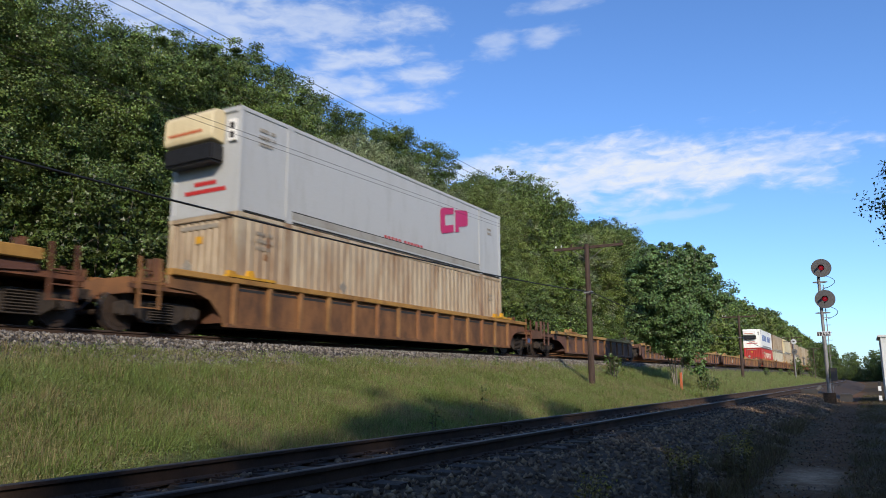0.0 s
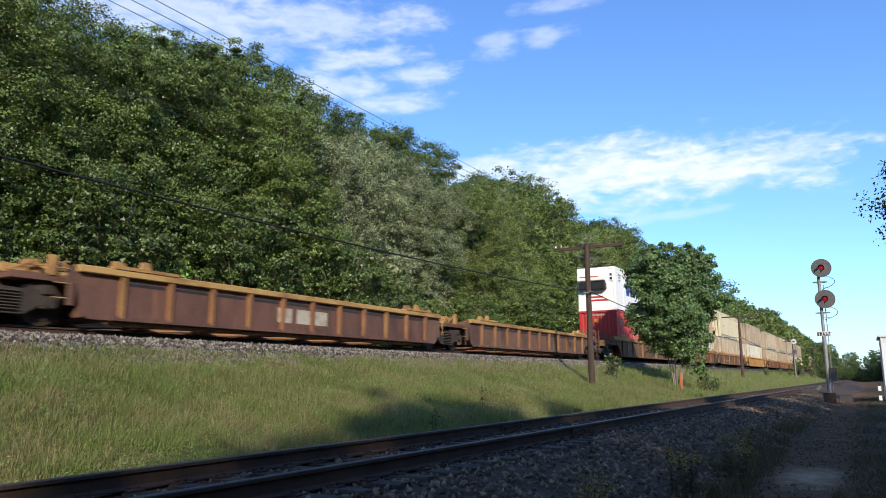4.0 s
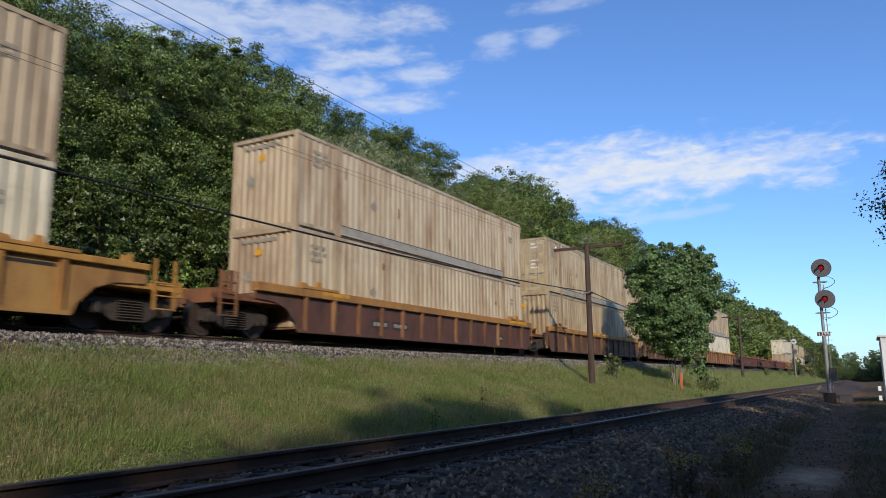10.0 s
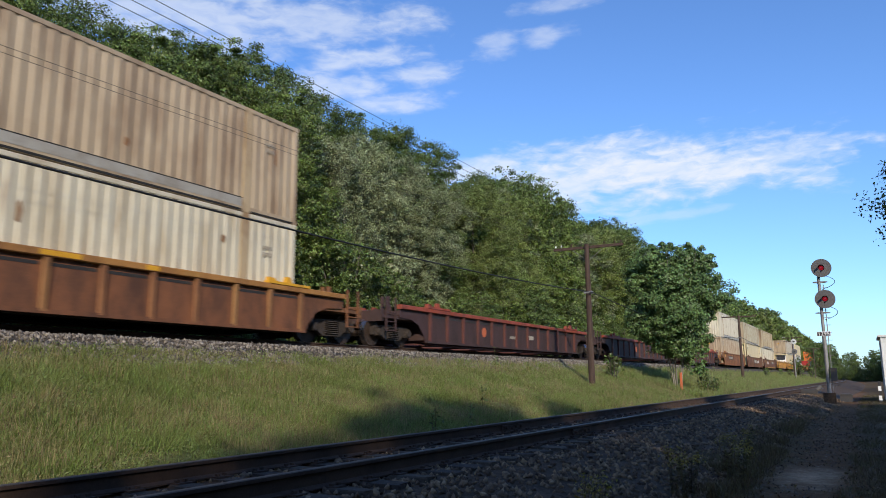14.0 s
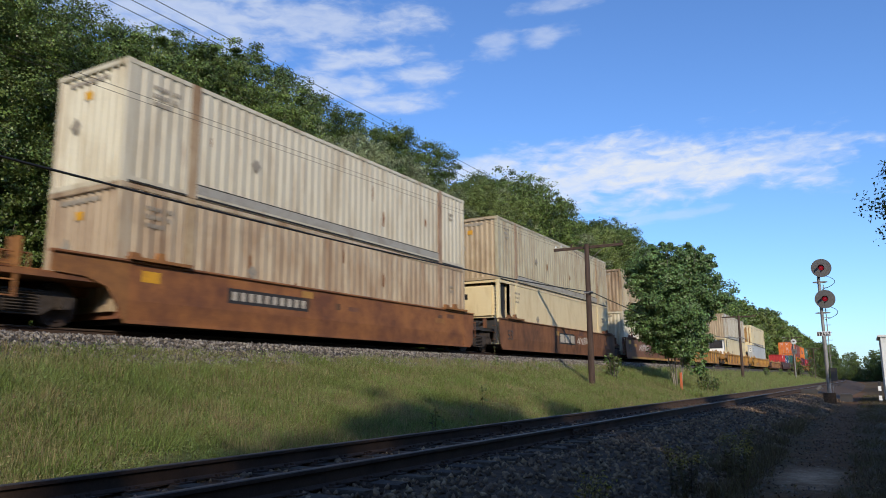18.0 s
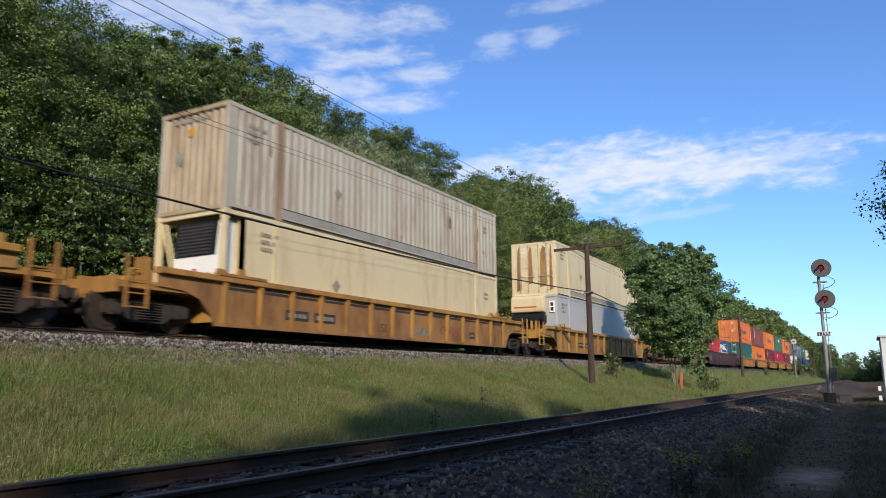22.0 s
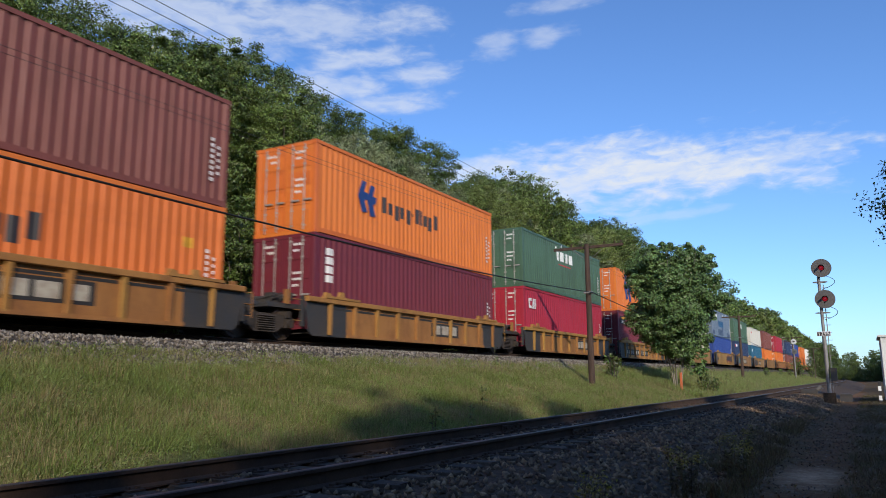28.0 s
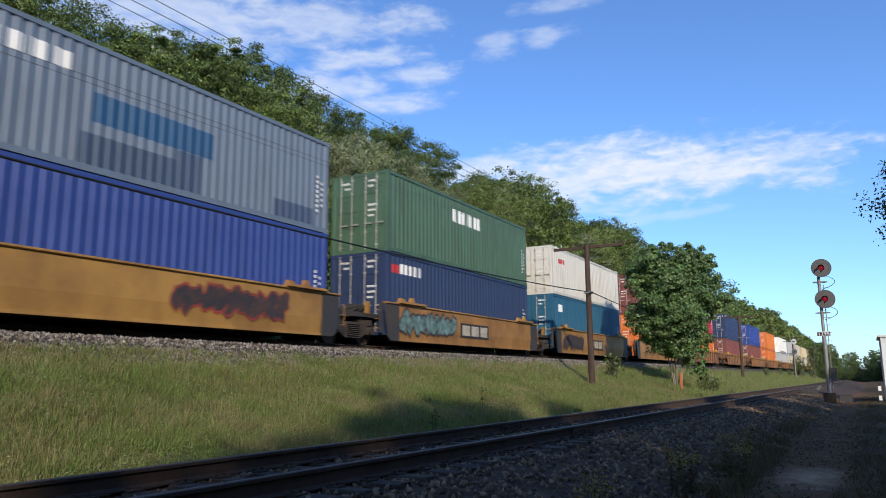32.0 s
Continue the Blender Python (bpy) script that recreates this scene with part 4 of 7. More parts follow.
def grow():
    rs = np.random.RandomState(3)

    def band(count, x0, x1, y0, y1, power, keep=None):
        out = []
        for _ in range(count):
            y = y0 + (y1 - y0) * rs.rand() ** power
            x = rs.uniform(x0, x1) + 0.22 * noise.noise((y * 0.4, x0, 2.0))
            if keep and noise.noise((x * 0.6, y * 0.5, keep)) < -0.12:
                continue
            out.append((x, y, max(ground_z(x, y), float(np.interp(x - MAIN_X, [1.8, 2.25, 2.9, 3.3], [2.44, 2.17, 1.80, 1.45])) if x < -11.9 and x > -14 else -9.0)))
        return out
    blades("meadow_grass", band(50000, -12.95, -7.0, 2.5, 60, 1.9), 0.115, 0.0070, GRASS, "tall green meadow grass on the sunlit embankment", 7, 0.62, 1)
    blades("lush_grass", band(28000, -12.85, -7.0, 2.5, 60, 1.9, 7.0), 0.17, 0.0090, GRASS_DARK, "lush green tufts in the meadow grass", 6, 0.60, 8)
    blades("meadow_grass_far", band(12000, -12.4, -7.2, 40, 170, 1.5), 0.36, 0.016, GRASS, "green grass on the far embankment", 5, 0.35, 2)
    for nm, count, material, lift, words in (("meadow_herbs", 150000, GRASS, 0.15, "small green leaves matted in the meadow grass"), ("meadow_clover", 60000, GRASS_DARK, 0.08, "darker clover leaves in the meadow grass"), ("withered_stalks", 16000, GRASS_DRY, 0.16, "withered tan leaves in the meadow grass")):
        spots = np.array(band(count, -13.0, -7.0, 2.5, 60, 1.9, None if nm == "meadow_herbs" else 3.0))
        spots[:, 2] += lift * rs.uniform(0.1, 1.0, len(spots))
        tagged(new(nm, tris(nm, leaf_tris(rs, spots, np.tile([0.25, -0.3, 0.5], (len(spots), 1)), rs.uniform(0.014, 0.040, len(spots)), 0.45), material)), words, "grass", "", "stuff")
    blades("dry_grass", band(20000, -12.9, -7.05, 2.5, 90, 1.7, 4.0), 0.27, 0.0040, GRASS_DRY, "tan seed heads among the meadow grass", 4, 0.24, 3)
    blades("wood_edge_grass", band(6000, -21.5, -18.5, 0, 90, 1.2), 0.5, 0.02, WEED, "weeds behind the main line", 4, 0.3, 4)
    blades("trailside_weeds", [(x - 0.016 * y, y, ground_z(x - 0.016 * y, y)) for x, y, z in band(9000, -2.85, -1.25, 3.5, 45, 1.5, 9.0)], 0.19, 0.008, WEED, "dark weeds between the gravel and the trail", 5, 0.5, 5, "weeds")
    for nm, count, x0, x1, lift, size, material, words in (("leaf_litter", 26000, -2.9, 2.4, 0.02, 0.045, LITTER, "brown fallen leaves and twigs on the shaded trail"), ("low_weeds", 20000, -2.7, 2.8, 0.10, 0.035, WEED, "low brownish weeds along the shaded trail")):
        spots = [s for s in band(count, x0, x1, 3.0, 50, 1.7, 5.0 if nm == "low_weeds" else None) if not (abs(s[0] + 0.85) < 0.4 and (nm == "low_weeds" or abs(s[1] - 12.6) < 1.2))]
        spots = np.array(spots)
        spots[:, 2] += 0.012 + lift * rs.uniform(0.0, 1.0, len(spots))
        tagged(new(nm, tris(nm, leaf_tris(rs, spots, np.tile([0.0, -0.1, 0.8], (len(spots), 1)), size * rs.uniform(0.5, 1.2, len(spots)), 0.5), material)), words, "weeds" if nm == "low_weeds" else "leaf litter", "", "stuff")
    blades("trail_grass", band(12000, -0.35, 3.2, 3.5, 60, 1.4, 2.0), 0.13, 0.007, WEED, "short grass along the trail", 4, 0.6, 6)


grow()


def goldenrod(x, y, h, seed):
    rs = np.random.RandomState(seed)
    plant = thing("goldenrod", "flowering goldenrod with yellow plumes beside the gravel", "wildflower", "goldenrod beside the siding", at=(x, y, ground_z(x, y)))
    bm = bmesh.new()
    tips = []
    for k in range(5):
        a, l = rs.uniform(0, 6.28), rs.uniform(0.05, 0.16)
        tip = Vector((math.cos(a) * l, math.sin(a) * l, h * rs.uniform(0.75, 1.05)))
        rod(bm, (0, 0, -0.25), tip, 0.006, 4, 0.003)
        tips.append(np.array(tip))
    part("stem", bm, WEED, plant)
    cen = np.concatenate([np.linspace(0.1, 0.85, 16)[:, None] * t + rs.normal(0, 0.012, (16, 3)) for t in tips])
    part("foliage", quads("foliage", leaf_quads(rs, cen, np.tile([0, 0, 1.0], (len(cen), 1)), rs.uniform(0.03, 0.06, len(cen)), 0.28), WEED), None, plant)
    cen = np.concatenate([t + rs.normal(0, 1, (30, 3)) * np.array([0.045, 0.045, 0.035]) for t in tips])
    part("flower", quads("flower", leaf_quads(rs, cen, np.tile([0, 0, 1.0], (len(cen), 1)), rs.uniform(0.008, 0.018, len(cen)), 0.7), GOLDEN), None, plant)["kind"] = "stuff"


for i, (x, y) in enumerate(((-2.30, 6.9), (-2.18, 6.6), (-2.15, 9.4), (-2.05, 9.9), (-1.95, 9.2), (-1.85, 11.6), (-1.75, 12.3), (-1.6, 11.0), (-1.9, 14.2))):
    goldenrod(x, y, 0.5 + 0.05 * (i % 3), 90 + i)
for i, (x, y, h) in enumerate(((-7.5, 14.4, 0.7), (-7.7, 13.2, 0.6), (-8.2, 16.4, 0.8), (-11.8, 24.6, 1.0), (-7.6, 12.9, 0.5), (-9.5, 48, 1.2), (-9.2, 52, 1.3), (-9.6, 57, 1.2), (-9.4, 61, 1.4))):
    rs = np.random.RandomState(200 + i)
    weed = thing("tall_weed", "dark stalky weed standing in the grass", "weed", "tall weeds in the grass", at=(x, y, ground_z(x, y)))
    bm = bmesh.new()
    rod(bm, (0, 0, -0.1), (rs.normal(0, 0.04), rs.normal(0, 0.04), h), 0.008, 4, 0.004)
    part("stem", bm, WEED, weed)
    cen = np.stack([rs.normal(0, 0.05, 26), rs.normal(0, 0.05, 26), rs.uniform(0.25, 1.0, 26) * h], 1)
    part("foliage", quads("foliage", leaf_quads(rs, cen, np.tile([0, 0, 0.8], (26, 1)), rs.uniform(0.03, 0.07, 26), 0.4), LEAF_DARK), None, weed)

# ---- telegraph poles and wires ----


def telegraph_pole(x, y, top, arms, label):
    z = ground_z(x, y)
    pole = thing("telegraph_pole", label, "utility pole", "telegraph poles along the main line", at=(x, y, z))
    bm = bmesh.new()
    rod(bm, (0, 0, -0.5), (0, 0, top - z), 0.15, 12, 0.105)
    part("post", bm, POLE_WOOD, pole)
    for h, half in arms:
        bm = bmesh.new()
        box(bm, -half, half, 0.105, 0.205, h - z - 0.06, h - z + 0.06)
        arm = part("crossarm", bm, POLE_WOOD, pole)
        for o in (-half + 0.09, -half + 0.36, -half + 0.85, half - 0.85, half - 0.36, half - 0.09):
            bm = bmesh.new()
            rod(bm, (o, 0.155, h - z + 0.06), (o, 0.155, h - z + 0.12), 0.012, 6)
            rod(bm, (o, 0.155, h - z + 0.11), (o, 0.155, h - z + 0.15), 0.045, 8, 0.040)
            rod(bm, (o, 0.155, h - z + 0.15), (o, 0.155, h - z + 0.20), 0.032, 8, 0.022)
            if o < -1.0:
                part("insulator", bm, GLASS_WHITE, arm, "white porcelain insulator")
            else:
                part("insulator", bm, POLE_WOOD, arm)
        for s in (-1, 1):
            bm = bmesh.new()
            rod(bm, (s * 0.75, 0.16, h - z - 0.05), (0, 0.13, h - z - 0.65), 0.014, 5)
            part("brace", bm, GALV, arm)
    bm = bmesh.new()
    box(bm, -0.17, 0.17, -0.16, 0.18, 5.30 - z - 0.05, 5.30 - z + 0.05)
    part("cable_clamp", bm, GALV, pole)
    return pole


POLES = [(-10.4, -15.0, 7.5), (-10.42, 31.5, 7.5), (-10.45, 78.0, 7.5), (-10.3, 139.0, 8.0), (-10.4, 200, 8)]
for i, (x, y, top) in enumerate(POLES):
    telegraph_pole(x, y, top, [(top - 0.12, 1.62)] + ([(top - 0.75, 1.5)] if i == 3 else []), "brown wooden telegraph pole with a crossarm in the embankment grass")


def wire(name, label, a, b, sag, r, material):
    cv = bpy.data.curves.new(name, "CURVE")
    cv.dimensions, cv.bevel_depth, cv.bevel_resolution = "3D", r, 1
    sp = cv.splines.new("POLY")
    a, b = Vector(a), Vector(b)
    sp.points.add(24)
    for i in range(25):
        f = i / 24
        p = a.lerp(b, f) - Vector((0, 0, sag * 4 * f * (1 - f)))
        sp.points[i].co = (*p, 1)
    cv.materials.append(material)
    return tagged(new(name, cv), label, "wire", "wires between the poles")


for (x0, y0, t0), (x1, y1, t1) in zip(POLES, POLES[1:]):
    for o in (-1.53, -1.26):
        wire("telegraph_wire", "thin dark wire strung between pole crossarms", (x0 + o, y0 + 0.155, t0 - 1.05 if y0 < 0 else t0 + 0.06), (x1 + o, y1 + 0.155, t1 + 0.06), 0.0 if y0 < 0 else 0.3, 0.0048, COPPER)
    wire("messenger_cable", "thick black cable sagging between the poles", (x0 + 0.17, y0, 5.3), (x1 + 0.17, y1, 5.3), 0.62, 0.020, WIRE)

# a power line through the woods, well above the train
for h in (20.85, 20.2, 19.6):
    wire("power_line", "thin dark power line passing over the treetops", (-30.0, -40.0, h), (-30.0, 420.0, h), 0.0, 0.019, WIRE)

# ---- signals and line-side things ----
LAMP_RED = bpy.data.materials.new("red_signal_lens")
LAMP_RED.use_nodes = True
LAMP_RED.node_tree.nodes["Principled BSDF"].inputs["Base Color"].default_value = (0.35, 0.01, 0.02, 1)
LAMP_RED.node_tree.nodes["Principled BSDF"].inputs["Roughness"].default_value = 0.15
LAMP_RED.node_tree.nodes["Principled BSDF"].inputs["Emission Color"].default_value = (1.0, 0.03, 0.06, 1)
LAMP_RED.node_tree.nodes["Principled BSDF"].inputs["Emission Strength"].default_value = 0.22


def searchlight(mast, z, off, disc_mat, lit, r=0.47):
    """A signal head: a round target with a hooded lens, facing down the line towards the viewer."""
    bm = bmesh.new()
    rod(bm, (off, -0.20, z), (off, -0.225, z), r, 36)
    head = part("signal_head", bm, disc_mat, mast, "round black signal target with a red lamp" if lit else "pale round signal target")
    bm = bmesh.new()
    rod(bm, (off, -0.20, z), (off, 0.22, z), 0.16, 14)
    box(bm, off - 0.10, off + 0.10, -0.16, 0.12, z - 0.42, z - 0.12)
    part("lamp_case", bm, SIGNAL_BOX, head)
    bm = bmesh.new()
    v = [Vector((math.cos(a) * 0.155, math.sin(a) * 0.155)) for a in [radians(-25 + i * 230 / 14) for i in range(15)]]
    ins = [p * 0.94 for p in v]
    prism(bm, [(off + p.x, z + p.y) for p in v] + [(off + p.x, z + p.y) for p in ins[::-1]], "y", -0.50, -0.226)
    part("hood", bm, BLACK_PANEL, head)
    bm = bmesh.new()
    bmesh.ops.create_uvsphere(bm, u_segments=16, v_segments=8, radius=0.115, matrix=Matrix.Translation((off, -0.225, z)) @ Matrix.Diagonal((1, 0.4, 1, 1)))
    part("lens", bm, LAMP_RED if lit else SIGNAL_BOX, head, "red lens" if lit else "")


def text_part(name, words, size, material, parent, at, depth=0.004):
    cv = bpy.data.curves.new(name, "FONT")
    cv.body, cv.size, cv.extrude, cv.align_x, cv.align_y = words, size, depth, "CENTER", "CENTER"
    tmp = bpy.data.objects.new(name, cv)
    me = bpy.data.meshes.new_from_object(tmp)
    bpy.data.objects.remove(tmp)
    me.materials.clear()
    me.materials.append(material)
    return part(name, me, None, parent, at=at)


def signal_mast():
    y, x = 41.8, -1.62
    mast = thing("railway_signal", "tall silver signal mast with two round black heads showing red", "railway signal", "signals", at=(x, y, 0.55))
    bm = bmesh.new()
    rod(bm, (0, 0, -0.5), (0, 0, 3.0), 0.095, 14)
    rod(bm, (0, 0, 3.0), (0, 0, 6.75), 0.075, 14)
    part("mast", bm, GALV, mast, "silver-painted steel tube")
    searchlight(mast, 6.42, 0.17, SIGNAL_DISC, True)
    searchlight(mast, 4.83, 0.21, SIGNAL_DISC, True)
    for z in (5.72, 4.15):
        bm = bmesh.new()
        for a in range(20):
            p, q = (radians(a * 18), radians(a * 18 + 18))
            rod(bm, (0.05 + 0.33 * math.cos(p), 0.33 * math.sin(p), z), (0.05 + 0.33 * math.cos(q), 0.33 * math.sin(q), z), 0.016, 5)
        box(bm, -0.28, 0.36, -0.02, 0.02, z - 0.02, z + 0.02)
        part("platform_ring", bm, GALV, mast)
    for k in range(14):
        bm = bmesh.new()
        rod(bm, (0, 0.16, 0.5 + k * 0.38), (0.36, 0.16, 0.5 + k * 0.38), 0.013, 5)
        part("rung", bm, GALV, mast)
    bm = bmesh.new()
    rod(bm, (0.18, 0.17, 0.2), (0.18, 0.17, 5.6), 0.022, 6)
    part("ladder_rail", bm, GALV, mast)
    for z0 in (5.75, 4.2):
        bm = bmesh.new()
        pts = [Vector((0.1 + 0.62 * math.sin(f * 3.14) ** 0.8, 0.05, z0 + 0.35 - f * 0.75)) for f in [i / 10 for i in range(11)]]
        for p, q in zip(pts, pts[1:]):
            rod(bm, p, q, 0.014, 5)
        part("cable_loop", bm, WIRE, mast)
    bm = bmesh.new()
    box(bm, -0.31, 0.31, -0.125, -0.11, 2.97, 3.21)
    plate = part("number_plate", bm, BLACK_PANEL, mast, "black plate with white numerals")
    for x0, x1, z0, z1 in ((-0.31, 0.31, 2.97, 2.985), (-0.31, 0.31, 3.195, 3.21), (-0.31, -0.295, 2.985, 3.195), (0.295, 0.31, 2.985, 3.195)):
        bm = bmesh.new()
        box(bm, x0, x1, -0.129, -0.1255, z0, z1)
        part("border", bm, WHITE_PAINT, plate)
    text_part("numerals", "1295", 0.27, WHITE_PAINT, plate, pose(0, -0.128, 3.09, 90, 0, 0))
    bm = bmesh.new()
    box(bm, 0.14, 0.42, -0.18, 0.18, 0.75, 1.35)
    box(bm, 0.12, 0.44, -0.20, 0.20, 1.35, 1.39)
    part("relay_case", bm, BLACK_GREY, mast, "grey relay case")
    bm = bmesh.new()
    box(bm, -0.28, 0.28, -0.28, 0.28, -0.35, 0.16)
    part("base", bm, DARK_BED, mast, "concrete footing")
    return mast


signal_mast()


def old_signal():
    x, y = -9.6, 131.0
    z = ground_z(x, y)
    s = thing("distant_railway_signal", "distant signal with two pale round heads among the bushes", "railway signal", "signals", at=(x, y, z))
    bm = bmesh.new()
    rod(bm, (0, 0, -0.4), (0, 0, 6.2), 0.10, 10)
    part("mast", bm, GALV, s)
    searchlight(s, 5.9, 0.1, SHED_PAINT, False, 0.42)
    searchlight(s, 4.3, 0.1, SIGNAL_BOX, False, 0.42)


old_signal()


def switch_machine():
    y = 47.4
    x = side_x(y) + 1.55
    s = thing("switch_machine", "grey steel switch machine on ties beside the siding", "switch machine", at=(x, y, 0.56))
    bm = bmesh.new()
    box(bm, -0.45, 0.45, -0.20, 0.20, 0.0, 0.24)
    bmesh.ops.bevel(bm, geom=bm.edges[:], offset=0.03, segments=2, affect="EDGES")
    part("housing", bm, BLACK_GREY, s)
    bm = bmesh.new()
    rod(bm, (0.40, 0, 0.2), (0.62, 0, 0.42), 0.10, 10)
    part("motor", bm, SIGNAL_BOX, s)
    for o in (-0.26, 0.26):
        bm = bmesh.new()
        box(bm, -1.4, 0.75, o - 0.1, o + 0.1, -0.10, 0.0)
        part("head_tie", bm, TIE_WOOD, s)
    bm = bmesh.new()
    rod(bm, (-0.45, 0, 0.05), (-1.9, 0, 0.05), 0.025, 6)
    part("throw_rod", bm, RAIL_STEEL, s)


switch_machine()


def battery_box():
    b = thing("battery_box", "low dark equipment box by the signal's foot", "equipment box", at=(-1.0, 46.5, 0.08))
    bm = bmesh.new()
    box(bm, -0.30, 0.30, -0.25, 0.25, 0.0, 0.40)
    part("case", bm, BLACK_GREY, b)
    bm = bmesh.new()
    prism(bm, [(-0.34, 0.40), (0.34, 0.40), (0.24, 0.50), (-0.24, 0.50)], "y", -0.28, 0.28)
    part("lid", bm, BLACK_GREY, b)


battery_box()


def shed():
    s = thing("equipment_shed", "pale grey metal equipment shed beside the trail", "shed", at=(2.38, 47.5, 0.1))
    bm = bmesh.new()
    box(bm, -1.5, 1.5, -2.4, 2.4, 0.1, 3.45)
    part("wall", bm, SHED_PAINT, s)
    bm = bmesh.new()
    box(bm, -1.62, 1.62, -2.5, 2.5, 3.452, 3.56)
    part("roof", bm, SHED_PAINT, s)
    bm = bmesh.new()
    box(bm, -1.55, 1.55, -2.45, 2.45, -0.1, 0.098)
    part("foundation", bm, DARK_BED, s)
    for sx in (-1.505, 1.445):
        bm = bmesh.new()
        box(bm, sx, sx + 0.06, -2.44, -2.402, 0.12, 3.44)
        part("corner_trim", bm, SHED_PAINT, s)
    bm = bmesh.new()
    box(bm, -0.9, 0.1, -2.43, -2.403, 0.2, 2.3)
    d = part("door", bm, GALV, s)
    bm = bmesh.new()
    box(bm, -0.05, 0.02, -2.47, -2.432, 1.2, 1.3)
    part("handle", bm, BLACK_PANEL, d)


shed()


def marker(x, y):
    m = thing("striped_marker", "black and white striped marker post by the shed", "marker post", at=(x, y, 0.1))
    for k in range(5):
        bm = bmesh.new()
        box(bm, -0.07, 0.07, -0.02, 0.02, k * 0.24 - 0.05, k * 0.24 + 0.19)
        part("band", bm, WHITE_PAINT if k % 2 else BLACK_PANEL, m)


marker(0.60, 44.6)


def orange_marker(x, y):
    m = thing("orange_marker_post", "faded orange plastic marker post in the grass", "marker post", at=(x, y, ground_z(x, y)))
    bm = bmesh.new()
    box(bm, -0.065, 0.065, -0.03, 0.03, -0.3, 1.08)
    bmesh.ops.bevel(bm, geom=bm.edges[:], offset=0.015, segments=1, affect="EDGES")
    part("post", bm, ORANGE_POST, m)


orange_marker(-8.66, 41.2)

# ---- the train ----
SPEED = 19.633
TRAIN = []
MESHES = {}


def cached(key, build):
    if key not in MESHES:
        MESHES[key] = build()
    return MESHES[key]


def wheel_mesh():
    bm = bmesh.new()
    for s in (-1, 1):
        rod(bm, (s * 0.69, 0, 0.455), (s * 0.82, 0, 0.455), 0.455, 28)
        rod(bm, (s * 0.66, 0, 0.455), (s * 0.69, 0, 0.455), 0.485, 28)
        for f in bm.faces:
            if abs(f.normal.x) < 0.2:
                f.material_index = 1
        rod(bm, (s * 0.82, 0, 0.455), (s * 0.835, 0, 0.455), 0.36, 24)
        rod(bm, (s * 0.82, 0, 0.455), (s * 0.90, 0, 0.455), 0.14, 14)
    rod(bm, (-0.9, 0, 0.455), (0.9, 0, 0.455), 0.08, 10)
    return finish("wheelset", bm, [WHEEL_STEEL, TREAD])


def frame_mesh(s):
    bm = bmesh.new()
    out = [(-1.15, 0.36), (-1.15, 0.60), (-0.92, 0.68), (-0.45, 0.70), (0.45, 0.70), (0.92, 0.68), (1.15, 0.60), (1.15, 0.36), (0.75, 0.40), (0.42, 0.20), (-0.42, 0.20), (-0.75, 0.40)]
    prism(bm, out, "x", s * 0.93, s * 1.07)
    for e in (-1, 1):
        box(bm, s * 0.90, s * 1.14, e * 0.90 - 0.15, e * 0.90 + 0.15, 0.33, 0.58)
        rod(bm, (s * 1.13, e * 0.90, 0.455), (s * 1.20, e * 0.90, 0.455), 0.12, 12)
    return finish("side_frame", bm, TRUCK_IRON)


def spring_mesh(s):
    bm = bmesh.new()
    zig = [(s * (1.12 if j % 2 else 1.075), 0.24 + j * 0.03) for j in range(15)]
    prism(bm, [(s * 1.0, 0.24)] + zig + [(s * 1.0, 0.66)], "y", -0.32, 0.32)
    return finish("spring_nest", bm, TRUCK_IRON)


def bolster_mesh():
    bm = bmesh.new()
    box(bm, -1.0, 1.0, -0.22, 0.22, 0.50, 0.72)
    rod(bm, (0, 0, 0.7), (0, 0, 0.86), 0.22, 14)
    box(bm, -0.8, 0.8, -0.62, -0.52, 0.34, 0.46)
    box(bm, -0.8, 0.8, 0.52, 0.62, 0.34, 0.46)
    return finish("bolster", bm, TRUCK_IRON)


def add_bogie(car, y):
    b = part("bogie", cached("bolster", bolster_mesh), None, car, "greasy cast-iron wheel truck", at=(0, y, 0))
    for s in (-1, 1):
        part("side_frame", cached(("side", s), lambda: frame_mesh(s)), None, b)
        part("spring_nest", cached(("spring", s), lambda: spring_mesh(s)), None, b)
        part("wheelset", cached("wheel", wheel_mesh), None, b, at=(0, s * 0.90, 0))


def side_mesh(span, top, low, smooth, material, s, half, cut):
    """The middle of a well car's side sheet, between its end sheets."""
    a = span / 2 - cut
    bm = bmesh.new()
    if smooth:
        prism(bm, [(s * (half - 0.07), low), (s * (half - 0.055), low + 0.02), (s * half, low + 0.50), (s * half, top - 0.02), (s * (half - 0.05), top)], "y", -a, a)
        box(bm, s * (half - 0.08), s * (half - 0.012), -a, a, low, low + 0.08)
    else:
        box(bm, s * (half - 0.03), s * half, -a, a, low, top)
        box(bm, s * half, s * (half + 0.07), -a, a, low, low + 0.09)
    return finish("side_sheet", bm, material)


